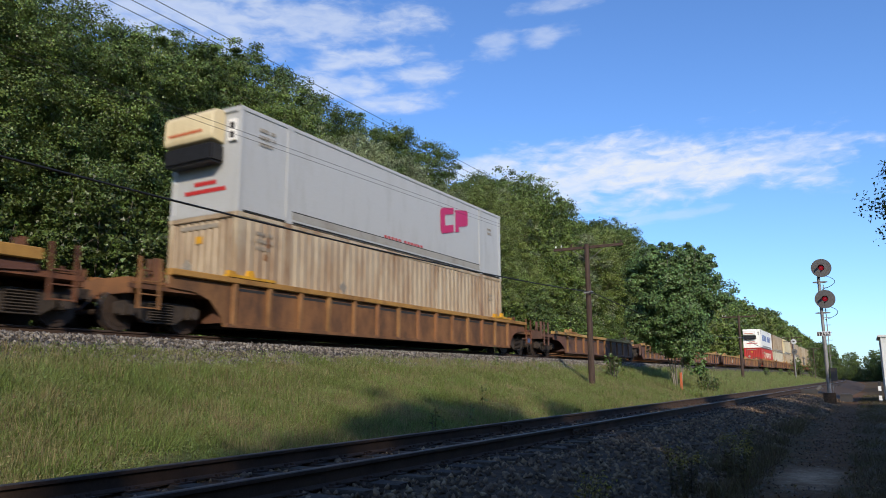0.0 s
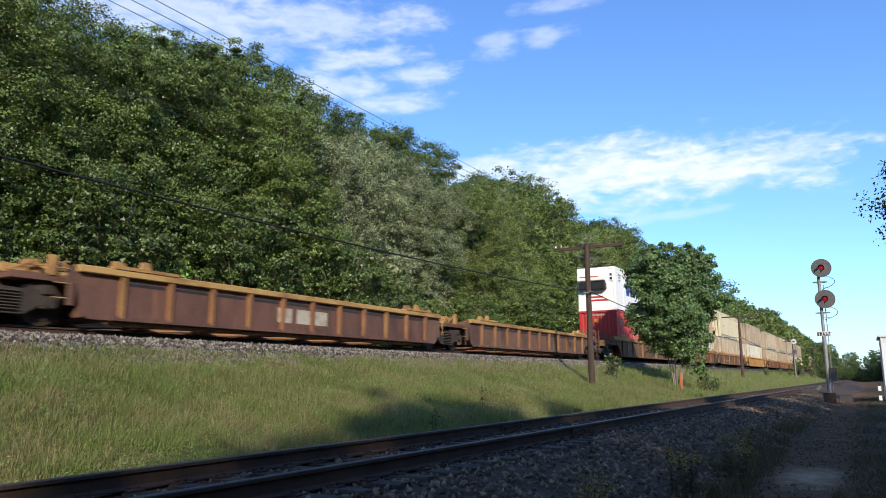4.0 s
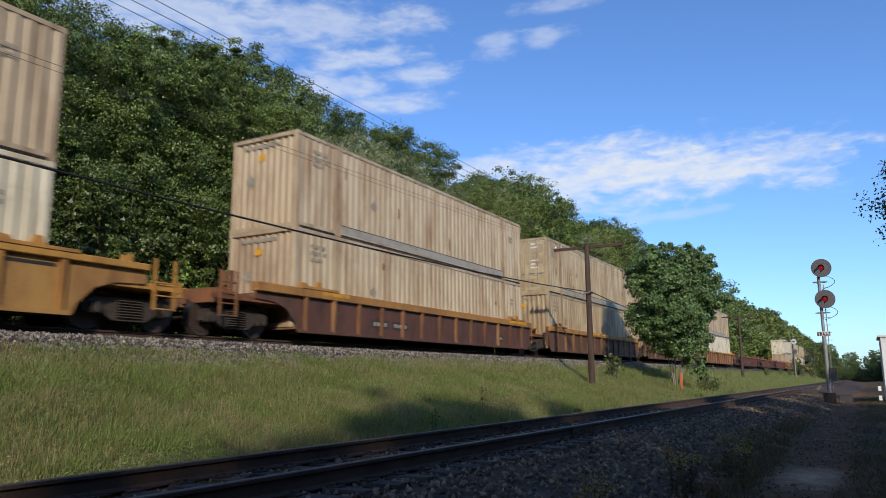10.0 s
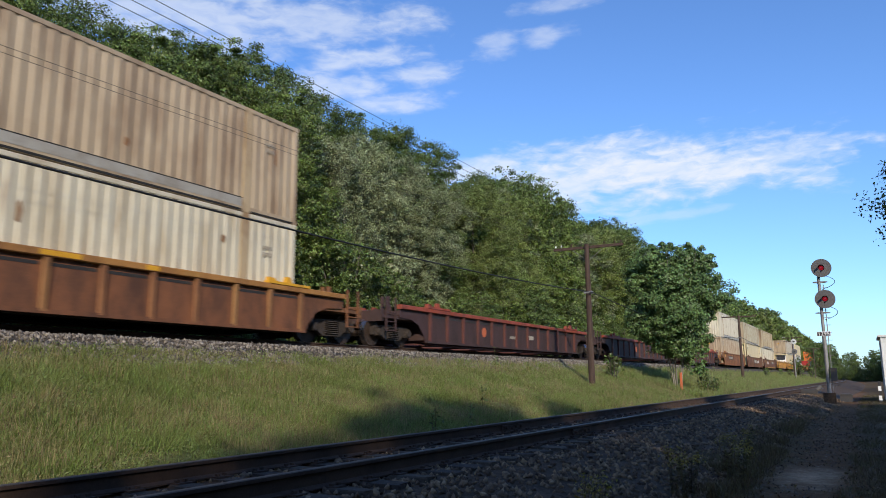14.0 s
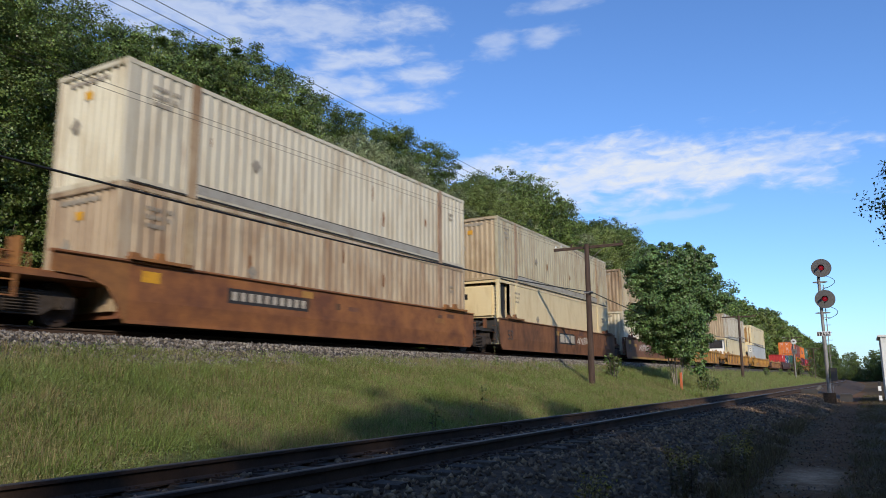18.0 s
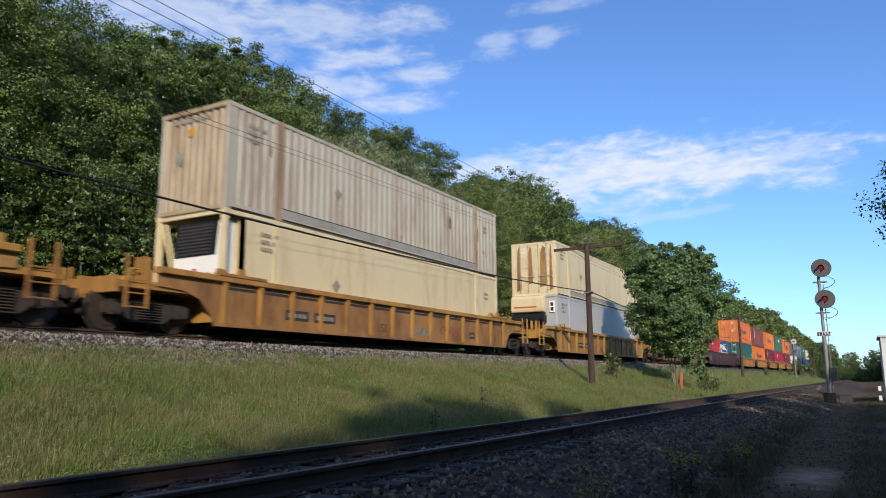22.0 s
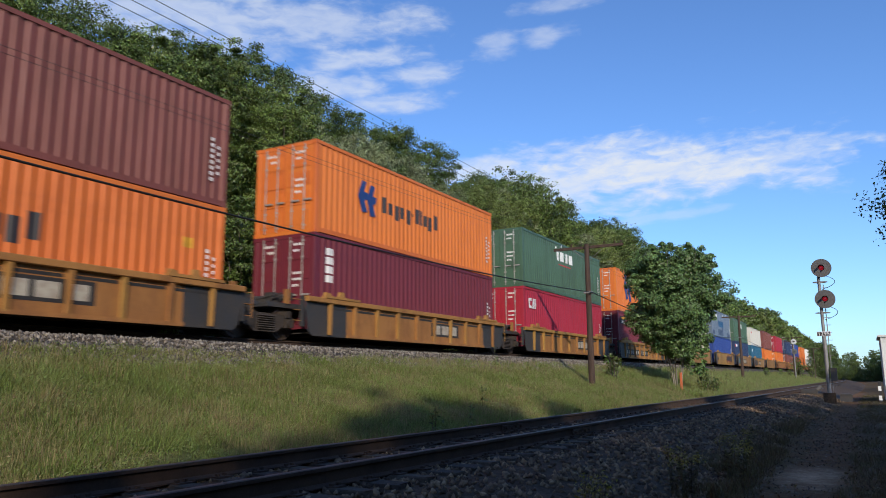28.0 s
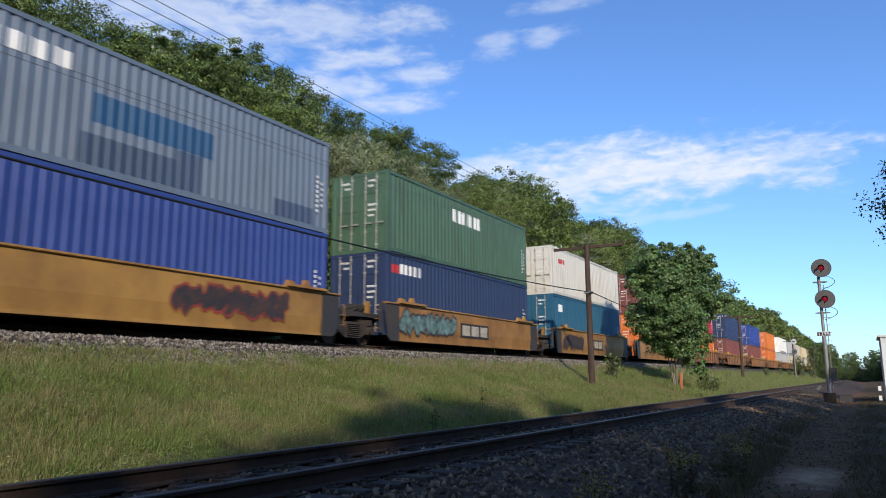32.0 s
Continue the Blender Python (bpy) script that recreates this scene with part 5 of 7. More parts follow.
def end_mesh_of(span, top, low, material, s, half, cut, e, shared=False):
    """An end sheet that arches over the truck."""
    a = span / 2
    out = [(e * (a - cut), top), (e * a, top), (e * a, top - 0.42), (e * (a - 0.75), top - 0.46), (e * (a - 1.25), top - 0.62), (e * (a - 1.62), low + 0.25), (e * (a - 1.72), low), (e * (a - cut), low)]
    if shared:
        # over a shared truck the sheet stops short with a raked foot
        out = [(e * (a - cut), top), (e * (a - 0.95), top), (e * (a - 0.95), top - 0.35), (e * (a - 1.08), low + 0.14), (e * (a - 1.25), low), (e * (a - cut), low)]
    bm = bmesh.new()
    prism(bm, out, "x", s * (half - 0.03), s * (half + 0.002))
    return finish("end_sheet", bm, material)


STRAW = mat("straw_yellow_paint", (0.44, 0.265, 0.095), 0.7, 0, (0.19, 0.085, 0.036), 0.44, 1.6, 30, 0.16, 0.2, 40, (1, 0.5, 1), 0.01, 0.10)
PLUM = mat("faded_plum_brown_paint", (0.150, 0.078, 0.056), 0.78, 0, (0.075, 0.043, 0.034), 0.46, 1.6, 30, 0.18, 0.2, 40, (1, 1, 0.5), 0.01, 0.10, drip=0.6, drip_colour=(0.26, 0.135, 0.065))
UMBER_RUST = mat("umber_rust_paint", (0.190, 0.082, 0.044), 0.75, 0, (0.110, 0.055, 0.036), 0.46, 0.8, 30, 0.14, 0.2, 40, (1, 0.6, 1.2), 0.008, 0.05, drip=0.3, drip_colour=(0.27, 0.12, 0.04))
STYLES = {
    # style: side, chord, patches, end, top, low, smooth, ribs, label
    "brown": (RUST_BROWN, OCHRE, BRIGHT_YELLOW, RUST_BROWN, 1.46, 0.20, False, "rusty brown ribbed well car with an ochre top chord"),
    "ochre": (TAN_RUST, OCHRE, OCHRE, TAN_RUST, 1.46, 0.20, False, "rust-streaked ochre and brown ribbed well car"),
    "flat": (PLUM, STRAW, STRAW, PLUM, 1.25, 0.16, False, "empty rusty brown well car with ochre top chords"),
    "yellow": (DIRTY_YELLOW, YELLOW, BRIGHT_YELLOW, YELLOW, 1.46, 0.20, False, "yellow ribbed well car with rust stains"),
    "dark": (DARK_BROWN, OCHRE, OCHRE, RUST_BROWN, 1.46, 0.20, False, "dark brown ribbed well car with rusty ochre top chords"),
    "red": (DARK_RED, RED_CHORD, RED_CHORD, DARK_RED, 1.42, 0.16, False, "empty dark red ribbed well car with faded red chords"),
    "rusty_smooth": (RUST_BROWN, RUST_BROWN, OCHRE, BLACK_GREY, 1.50, 0.12, True, "smooth-sided rust-brown well car with faded lettering"),
    "orange_smooth": (ORANGE_RUST, ORANGE_RUST, BRIGHT_YELLOW, ORANGE_RUST, 1.50, 0.12, True, "smooth-sided orange well car blotched with brown rust"),
    "umber_smooth": (UMBER_RUST, UMBER_RUST, OCHRE, UMBER_RUST, 1.50, 0.12, True, "smooth-sided brown well car with rust and patched paint"),
    "maroon": (MAROON_SIDE, MAROON_SIDE, BRIGHT_YELLOW, MAROON_SIDE, 1.45, 0.12, True, "smooth-sided maroon well car with yellow reflectors"),
    "forty": (OCHRE, OCHRE, OCHRE, BLACK_GREY, 1.27, 0.14, False, "grimy ochre and black forty-foot well car"),
    "tan_smooth": (ORANGE_TAN, ORANGE_TAN, ORANGE_TAN, BLACK_GREY, 1.45, 0.16, True, "smooth-sided tan-yellow well car with black ends"),
}


def well_car(style, ua, ub, shared_a, shared_b):
    """A well car whose trucks stand at ua and ub; a shared end rests on its neighbour's truck."""
    side, chord, spots, ends, top, low, smooth, label = STYLES[style]
    gap = ub - ua
    mid = (ua + ub) / 2
    half = 1.49 if smooth else 1.43
    car = thing("well_car", label, "railcar", "well cars of the freight train", at=(MAIN_X, mid, MAIN_RAIL))
    span = round(gap - 0.6 if (shared_a or shared_b) else gap + 0.2, 2)
    a = span / 2
    cut = 2.85 if style == "forty" else 1.78
    end_paint = BLACK_GREY if style in ("forty", "tan_smooth") else side
    n = max(7, int(round((span - 4.0) / 1.15)))
    for s in (-1, 1):
        sheet_part = part("side_sheet", cached((style, "side", span, s), lambda: side_mesh(span, top - 0.02, low, smooth, side, s, half, cut)), None, car)
        for e in (-1, 1):
            part("end_sheet", cached((style, "end", span, s, e, shared_a if e < 0 else shared_b), lambda: end_mesh_of(span, top - 0.02, low, end_paint, s, half, cut, e, shared_a if e < 0 else shared_b)), None, sheet_part)

        def chord_mesh():
            bm = bmesh.new()
            box(bm, s * (half - 0.12), s * (half + (0.05 if smooth else 0.11)), -a + (0.95 if shared_a else 0), a - (0.95 if shared_b else 0), top - (0.06 if smooth else 0.24 if style in ("dark", "ochre") else 0.15), top)
            bmesh.ops.bevel(bm, geom=[e for e in bm.edges if abs(e.verts[0].co.y - e.verts[1].co.y) > 1], offset=0.015, segments=1, affect="EDGES")
            return finish("top_chord", bm, chord)
        part("top_chord", cached((style, "chord", span, s, shared_a, shared_b), chord_mesh), None, sheet_part)
        if not smooth:
            def rib_mesh(lit):
                bm = bmesh.new()
                prism(bm, [(s * half, low + 0.05), (s * (half + 0.07), low + 0.05), (s * (half + 0.10), top - 0.16), (s * half, top - 0.16)], "y", -0.055, 0.055)
                return finish("rib", bm, chord if style == "yellow" else RIB_RUST if style in ("brown", "flat") or (lit and style in ("ochre", "dark")) else RED_RIB if style == "red" else RUST_BROWN if style == "dark" else side)
            for k in range(n):
                y = -a + 2.0 + (span - 4.0) * k / (n - 1)
                part("rib", cached((style, "rib", s, k % 3 == 1), lambda: rib_mesh(k % 3 == 1)), None, sheet_part, at=(0, y, 0))

            def slot_mesh():
                bm = bmesh.new()
                for k in range(n - 1):
                    y0 = -a + 2.0 + (span - 4.0) * k / (n - 1)
                    box(bm, s * half, s * (half + 0.006), y0 + 0.12, y0 + (span - 4.0) / (n - 1) - 0.12, top - 0.32, top - 0.25)
                return finish("drain_slot", bm, BLACK_PANEL)
            tagged(part("drain_slot", cached((style, "slot", span, s), slot_mesh), None, sheet_part), kind="stuff")
        # guides for the upper boxes at both ends of the well
        for e in (-1, 1):
            def guide_mesh():
                bm = bmesh.new()
                box(bm, s * (half - 0.05), s * (half + 0.13), -0.85, 0.85, 0.0, 0.07)
                prism(bm, [(-0.14, 0.07), (0.14, 0.07), (0.08, 0.24), (-0.08, 0.24)], "x", s * (half - 0.04), s * (half + 0.07))
                prism(bm, [(-0.82, 0.07), (-0.52, 0.07), (-0.60, 0.15), (-0.80, 0.17)], "x", s * (half - 0.03), s * (half + 0.10))
                return finish("corner_guide", bm, spots if style == "brown" else chord)
            part("corner_guide", cached((style, "guide", s), guide_mesh), None, sheet_part, at=(0, e * (a - 2.55), top))

    def floor_mesh():
        bm = bmesh.new()
        for k in range(7):
            y = -a + 2.2 + (span - 4.4) * k / 6
            box(bm, -half + 0.09, half - 0.09, y - 0.15, y + 0.15, low + 0.03, low + 0.15)
        for x in (-0.9, 0.9):
            box(bm, x - 0.12, x + 0.12, -a + 2.0, a - 2.0, low + 0.01, low + 0.12)
        if style in ("flat", "red"):
            for x in (-half + 0.22, half - 0.22):
                box(bm, x - 0.06, x + 0.06, -a + 1.9, a - 1.9, low - 0.10, low - 0.03)
            for k in range(6):
                y0, y1 = -a + 2.2 + (span - 4.4) * k / 6, -a + 2.2 + (span - 4.4) * (k + 1) / 6
                rod(bm, (half - 0.25, y0, low - 0.02), (-half + 0.25, y1, low - 0.02), 0.035, 4)
                rod(bm, (-half + 0.25, y0, low - 0.02), (half - 0.25, y1, low - 0.02), 0.035, 4)
        return finish("well_floor", bm, RIB_RUST if style == "flat" else RED_RIB if style == "red" else TRUCK_IRON)
    part("well_floor", cached((style, "floor", span), floor_mesh), None, car)
    for e, shared in ((-1, shared_a), (1, shared_b)):
        y0, y1 = sorted((e * (a - 1.65), e * (gap / 2 + (-0.18 if shared else 1.15))))
        tag = (style, e, shared, round(gap, 2))

        def plain_box(name, material, *c):
            bm = bmesh.new()
            box(bm, *c)
            return finish(name, bm, material)
        deck = part("end_platform", cached((tag, "deck"), lambda: plain_box("end_platform", ends, *((-0.95, 0.95) if shared else (-half + 0.04, half - 0.04)), y0, y1, 0.92, 1.02)), None, car)
        part("centre_sill", cached((tag, "sill"), lambda: plain_box("centre_sill", ends, -0.35, 0.35, y0, y1, 0.72, 0.918)), None, deck)
        part("bulkhead", cached((tag, "bulk"), lambda: plain_box("bulkhead", ends, -half + 0.04, half - 0.04, *sorted((e * (a - 1.72), e * (a - 1.66))), low + 0.1, top - 0.03)), None, deck)
        for x in (-0.8, -0.4, 0.1, 0.45, 0.8) if shared else (-1.25, -0.55, 0.15, 0.80, 1.25):
            part("tread", cached((tag, "tread"), lambda: plain_box("tread", ends, 0, 0.07, y0, y1, 1.022, 1.07)), None, deck, at=(x, 0, 0))
        if not shared:
            part("end_sill", cached((tag, "endsill"), lambda: plain_box("end_sill", ends, -1.38, 1.38, *((y1 - 0.12, y1 + 0.002) if e > 0 else (y0 - 0.002, y0 + 0.12)), 0.80, 1.16)), None, deck)
        if shared:
            for x in (-0.92, 0.82):
                part("guide_post", cached((style, "post"), lambda: plain_box("guide_post", chord, 0, 0.10, -0.08, 0.08, 0.0, 0.42)), None, deck, at=(x, e * (a - 0.75), 1.05))
            for x in (-1.36, 1.30):
                part("end_post", cached((style, "endpost"), lambda: plain_box("end_post", ends, 0, 0.09, -0.06, 0.06, low + 0.25, top - 0.02)), None, deck, at=(x, e * (a - 0.88), 0))

                def grab_mesh():
                    bm = bmesh.new()
                    for z in (0.55, 0.85, 1.15):
                        rod(bm, (0, -0.02, z), (0, 0.36, z), 0.012, 6)
                    rod(bm, (0, 0.36, 0.5), (0, 0.36, 1.2), 0.014, 6)
                    return finish("grab_iron", bm, chord)
                part("grab_iron", cached((style, "grab"), grab_mesh), None, deck, at=(x + 0.045, e * (a - 0.88) + (0 if e > 0 else -0.34), 0))
            part("brake_beam", cached((style, "beam"), lambda: plain_box("brake_beam", TRUCK_IRON, -1.15, 1.15, -0.09, 0.09, 0.62, 0.80)), None, deck, at=(0, e * (a - 0.55), 0))
            def case_mesh():
                bm = bmesh.new()
                box(bm, -0.5, 0.5, -0.2, 0.2, 0.0, 0.16)
                box(bm, 0.30, 0.62, -0.34, -0.10, 0.0, 0.30)
                box(bm, -0.92, -0.66, -0.12, 0.26, 0.02, 0.36)
                rod(bm, (-0.70, 0.30, 0.20), (0.75, 0.30, 0.20), 0.11, 10)
                rod(bm, (0.66, -0.42, 0.10), (0.66, 0.50, 0.34), 0.022, 6)
                rod(bm, (-0.20, -0.46, 0.06), (0.95, -0.30, 0.26), 0.020, 6)
                rod(bm, (0.86, -0.05, 0.0), (0.86, -0.05, 0.40), 0.03, 6)
                return finish("equipment_case", bm, chord if style in ("yellow", "flat") else ends)
            part("equipment_case", cached((style, "case"), case_mesh), None, deck, at=(0, e * (a - 0.75), 1.075))
        else:
            def ladder_mesh():
                bm = bmesh.new()
                for y in (0.0, 0.55):
                    box(bm, 0, 0.05, y - 0.03, y + 0.03, -0.55, 0.62)
                for z in (-0.52, -0.22, 0.08):
                    box(bm, 0, 0.045, 0.0, 0.55, z - 0.015, z + 0.015)
                return finish("ladder", bm, chord if style == "yellow" else ends)
            for x in (-1.44, 1.39):
                part("ladder", cached((style, "ladder"), ladder_mesh), None, deck, at=(x, e * (gap / 2 + 0.62) - 0.27, 1.02))
            for x in (0.62, 0.86):
                part("guide_post", cached((style, "stand"), lambda: plain_box("guide_post", ends if style != "yellow" else chord, 0, 0.10, -0.05, 0.05, 0.0, 0.72)), None, deck, at=(x, e * (gap / 2 + 0.05), 1.02))
            def cylinder_mesh():
                bm = bmesh.new()
                rod(bm, (-0.45, 0, 0.14), (0.45, 0, 0.14), 0.14, 12)
                rod(bm, (0.45, 0, 0.14), (1.2, 0.1, 0.18), 0.022, 6)
                box(bm, -0.75, -0.52, -0.22, 0.24, 0.0, 0.34)
                box(bm, 0.72, 1.05, -0.30, 0.12, 0.0, 0.26)
                rod(bm, (1.12, -0.30, 0.0), (1.12, -0.30, 0.42), 0.025, 6)
                rod(bm, (1.12, 0.30, 0.0), (1.12, 0.30, 0.42), 0.025, 6)
                rod(bm, (1.12, -0.30, 0.42), (1.12, 0.30, 0.42), 0.022, 6)
                return finish("brake_cylinder", bm, ends)
            part("brake_cylinder", cached((style, "cylinder"), cylinder_mesh), None, deck, at=(-0.3, e * (gap / 2 + 0.05), 1.02))

            def coupler_mesh():
                bm = bmesh.new()
                y0, y1 = sorted((e * (gap / 2 + 1.0), e * (gap / 2 + 1.62)))
                box(bm, -0.11, 0.11, y0, y1, 0.72, 0.94)
                box(bm, -0.20, 0.20, e * (gap / 2 + 1.42), e * (gap / 2 + 1.66), 0.68, 0.98)
                rod(bm, (0.25, e * (gap / 2 + 1.1), 0.85), (0.32, e * (gap / 2 + 1.55), 0.42), 0.03, 6)
                return finish("coupler", bm, TRUCK_IRON)
            part("coupler", cached((style, "coupler", e, round(gap, 2)), coupler_mesh), None, car)
    if not shared_a:
        add_bogie(car, -gap / 2)
    add_bogie(car, gap / 2)
    TRAIN.append(car)
    return car, half, top, low, a


# trucks, style, shared front end, shared rear end
CARS = [
    (-13.0, 8.2, "dark", False, False),
    (11.5, 31.8, "brown", False, False),
    (35.3, 51.6, "flat", False, True), (51.6, 68.9, "flat", True, True), (68.9, 86.4, "flat", True, True), (86.4, 103.6, "flat", True, True), (103.6, 120.8, "flat", True, False),
    (124.2, 144.0, "ochre", False, True), (144.0, 163.4, "ochre", True, True), (163.4, 183.3, "ochre", True, False),
    (186.7, 207.0, "yellow", False, False),
    (210.2, 230.1, "dark", False, True), (230.1, 249.5, "dark", True, True), (249.5, 269.3, "dark", True, False),
    (272.6, 292.7, "brown", False, False),
    (296.1, 315.4, "red", False, False), (318.7, 336.7, "red", False, False), (340.0, 358.6, "red", False, False),
    (361.6, 381.2, "orange_smooth", False, True), (381.2, 400.8, "rusty_smooth", True, True), (400.8, 420.6, "umber_smooth", True, False),
    (423.9, 439.7, "yellow", False, False), (443.1, 463.3, "yellow", False, False), (466.6, 486.6, "yellow", False, False),
    (489.6, 506.4, "flat", False, False),
    (509.6, 530.0, "maroon", False, False),
    (533.2, 548.9, "forty", False, True), (548.9, 564.7, "forty", True, True), (564.7, 580.4, "forty", True, True), (580.4, 596.0, "forty", True, True), (596.0, 611.6, "forty", True, False),
    (615.0, 631.6, "tan_smooth", False, True), (631.6, 647.2, "tan_smooth", True, True), (647.2, 662.8, "tan_smooth", True, True), (662.8, 678.5, "tan_smooth", True, True), (678.5, 694.2, "tan_smooth", True, False),
    (697.6, 714.6, "brown", False, False), (717.9, 735.5, "brown", False, False), (738.9, 757.0, "brown", False, False), (760.3, 778.0, "brown", False, False),
    (781.3, 801.0, "dark", False, True), (801.0, 820.4, "dark", True, True), (820.4, 840.2, "dark", True, False),
    (843.5, 863.3, "ochre", False, True), (863.3, 882.7, "ochre", True, True), (882.7, 902.5, "ochre", True, False),
    (905.8, 926.0, "brown", False, False),
]
BUILT = {}
for ua, ub, style, sa, sb in CARS:
    BUILT[ua] = well_car(style, ua, ub, sa, sb)

# ---- containers ----
PAINTS = {
    "beige": paint("weathered_beige_paint", (0.475, 0.388, 0.265), 0.46, (0.28, 0.18, 0.10), drip=0.45),
    "pale": paint("pale_cream_paint", (0.56, 0.515, 0.395), 0.34, (0.33, 0.25, 0.15), drip=0.62),
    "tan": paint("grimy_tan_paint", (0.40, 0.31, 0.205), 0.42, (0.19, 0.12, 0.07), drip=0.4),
    "khaki": paint("khaki_beige_paint", (0.44, 0.360, 0.225), 0.46, (0.25, 0.165, 0.09), drip=0.35),
    "olive": paint("olive_beige_paint", (0.435, 0.395, 0.270), 0.42, (0.27, 0.20, 0.12), drip=0.45),
    "ash": paint("ashen_beige_paint", (0.455, 0.415, 0.325), 0.36, (0.27, 0.19, 0.125), drip=0.4),
    "cream": paint("cream_reefer_paint", (0.69, 0.575, 0.345), 0.26, (0.45, 0.31, 0.15), drip=0.3),
    "grey": paint("light_grey_reefer_paint", (0.44, 0.445, 0.435), 0.22, (0.31, 0.30, 0.28)),
    "white": paint("white_reefer_paint", (0.84, 0.82, 0.765), 0.2, (0.55, 0.50, 0.42)),
    "red": paint("bright_red_paint", (0.42, 0.030, 0.028), 0.22, (0.22, 0.03, 0.03)),
    "maroon": paint("dull_maroon_paint", (0.150, 0.022, 0.034), 0.26, (0.095, 0.02, 0.026)),
    "brick": paint("faded_brick_red_paint", (0.195, 0.060, 0.048), 0.34, (0.12, 0.045, 0.035)),
    "orange": paint("orange_container_paint", (0.64, 0.165, 0.030), 0.28, (0.42, 0.10, 0.025)),
    "green": paint("green_container_paint", (0.066, 0.132, 0.084), 0.38, (0.050, 0.088, 0.062), drip=0.25),
    "teal": paint("dark_teal_paint", (0.020, 0.095, 0.082), 0.28, (0.02, 0.06, 0.055)),
    "crimson": paint("crimson_container_paint", (0.36, 0.022, 0.042), 0.24, (0.22, 0.02, 0.035)),
    "steel": paint("dark_grey_container_paint", (0.150, 0.147, 0.144), 0.34, (0.085, 0.078, 0.072), drip=0.4),
    "rusty_white": paint("rust_streaked_white_paint", (0.74, 0.71, 0.61), 0.22, (0.48, 0.33, 0.17), drip=0.3, drip_colour=(0.36, 0.17, 0.06)),
    "slate": paint("slate_blue_paint", (0.130, 0.175, 0.235), 0.28, (0.10, 0.13, 0.17)),
    "blue": paint("strong_blue_paint", (0.028, 0.060, 0.245), 0.24, (0.025, 0.045, 0.16)),
    "navy": paint("navy_blue_paint", (0.024, 0.042, 0.105), 0.26, (0.02, 0.034, 0.075)),
    "sea": paint("sea_blue_paint", (0.022, 0.105, 0.185), 0.26, (0.02, 0.075, 0.13)),
    "ivory": paint("ivory_container_paint", (0.58, 0.56, 0.50), 0.24, (0.38, 0.33, 0.26)),
}
POST_RUST = mat("rust_stained_post", (0.40, 0.295, 0.185), 0.7, 0, (0.21, 0.115, 0.06), 0.45, 1.5, 26, 0.1, 0.1, 30, (1, 1, 0.5), 0.01, 0.12, drip=0.8)
ROD_STEEL = mat("dull_lock_rod_steel", (0.40, 0.39, 0.37), 0.5, 0.3, (0.25, 0.22, 0.19), 0.4, 5)
# black of the underframe, also of shade painted at sills and end frame
DARK_GAP = mat("underframe_and_shade_black", (0.02, 0.019, 0.018), 0.8)
RAIL_GREY = mat("dull_galvanised_rail", (0.34, 0.325, 0.285), 0.65, 0.0, (0.21, 0.18, 0.145), 0.35, 2)
LOGO_BLUE = paint("logo_blue", (0.020, 0.085, 0.30), 0.1, (0.02, 0.07, 0.22))
LOGO_PINK = paint("logo_magenta_red", (0.48, 0.025, 0.12), 0.1, (0.4, 0.03, 0.1))
LOGO_WHITE = paint("logo_white", (0.72, 0.72, 0.70), 0.15, (0.5, 0.48, 0.45))
LOGO_CREAM = paint("logo_cream", (0.66, 0.60, 0.46), 0.15, (0.5, 0.42, 0.3))
LOGO_BLACK = paint("logo_black", (0.035, 0.033, 0.036), 0.1)
LOGO_GREEN = paint("logo_green", (0.02, 0.16, 0.05), 0.1)
LOGO_NAVY = paint("logo_dark_blue", (0.018, 0.050, 0.20), 0.1)
LOGO_TEAL = paint("patch_teal", (0.020, 0.082, 0.190), 0.12)
LOGO_DARK = paint("patch_dark_blue", (0.050, 0.078, 0.14), 0.12)
LOGO_RED = paint("logo_red", (0.45, 0.03, 0.03), 0.1)
FADED = mat("faded_grey_stencil", (0.235, 0.21, 0.175), 0.7, 0, (0.37, 0.32, 0.24), 0.46, 9)
RUST_STAIN = mat("rust_stain", (0.24, 0.115, 0.050), 0.85, 0, (0.14, 0.066, 0.032), 0.4, 5)
UNIT_BLACK = mat("black_reefer_grille", (0.016, 0.016, 0.018), 0.5)


def waves(y0, y1, pitch, depth, flat=0.30, slope=0.18):
    """Corners of a corrugated profile between y0 and y1: (y, depth inward)."""
    n = max(1, int(round((y1 - y0) / pitch)))
    p = (y1 - y0) / n
    out = [(y0, 0.0)]
    for i in range(n):
        b = y0 + i * p
        out += [(b + p * flat, 0.0), (b + p * (flat + slope), -depth), (b + p * (0.999 - slope), -depth), (b + p * 0.999, 0.0)]
    out.append((y1, 0.0))
    return out


def panel(bm, prof, z0, z1, x, s):
    """A folded sheet standing at x and facing s along x."""
    lo = [bm.verts.new((x + s * d, y, z0)) for y, d in prof]
    hi = [bm.verts.new((x + s * d, y, z1)) for y, d in prof]
    for i in range(len(prof) - 1):
        bm.faces.new((lo[i], lo[i + 1], hi[i + 1], hi[i]))


def on_face(prof, y):
    ys = [p[0] for p in prof]
    return float(np.interp(y, ys, [p[1] for p in prof]))


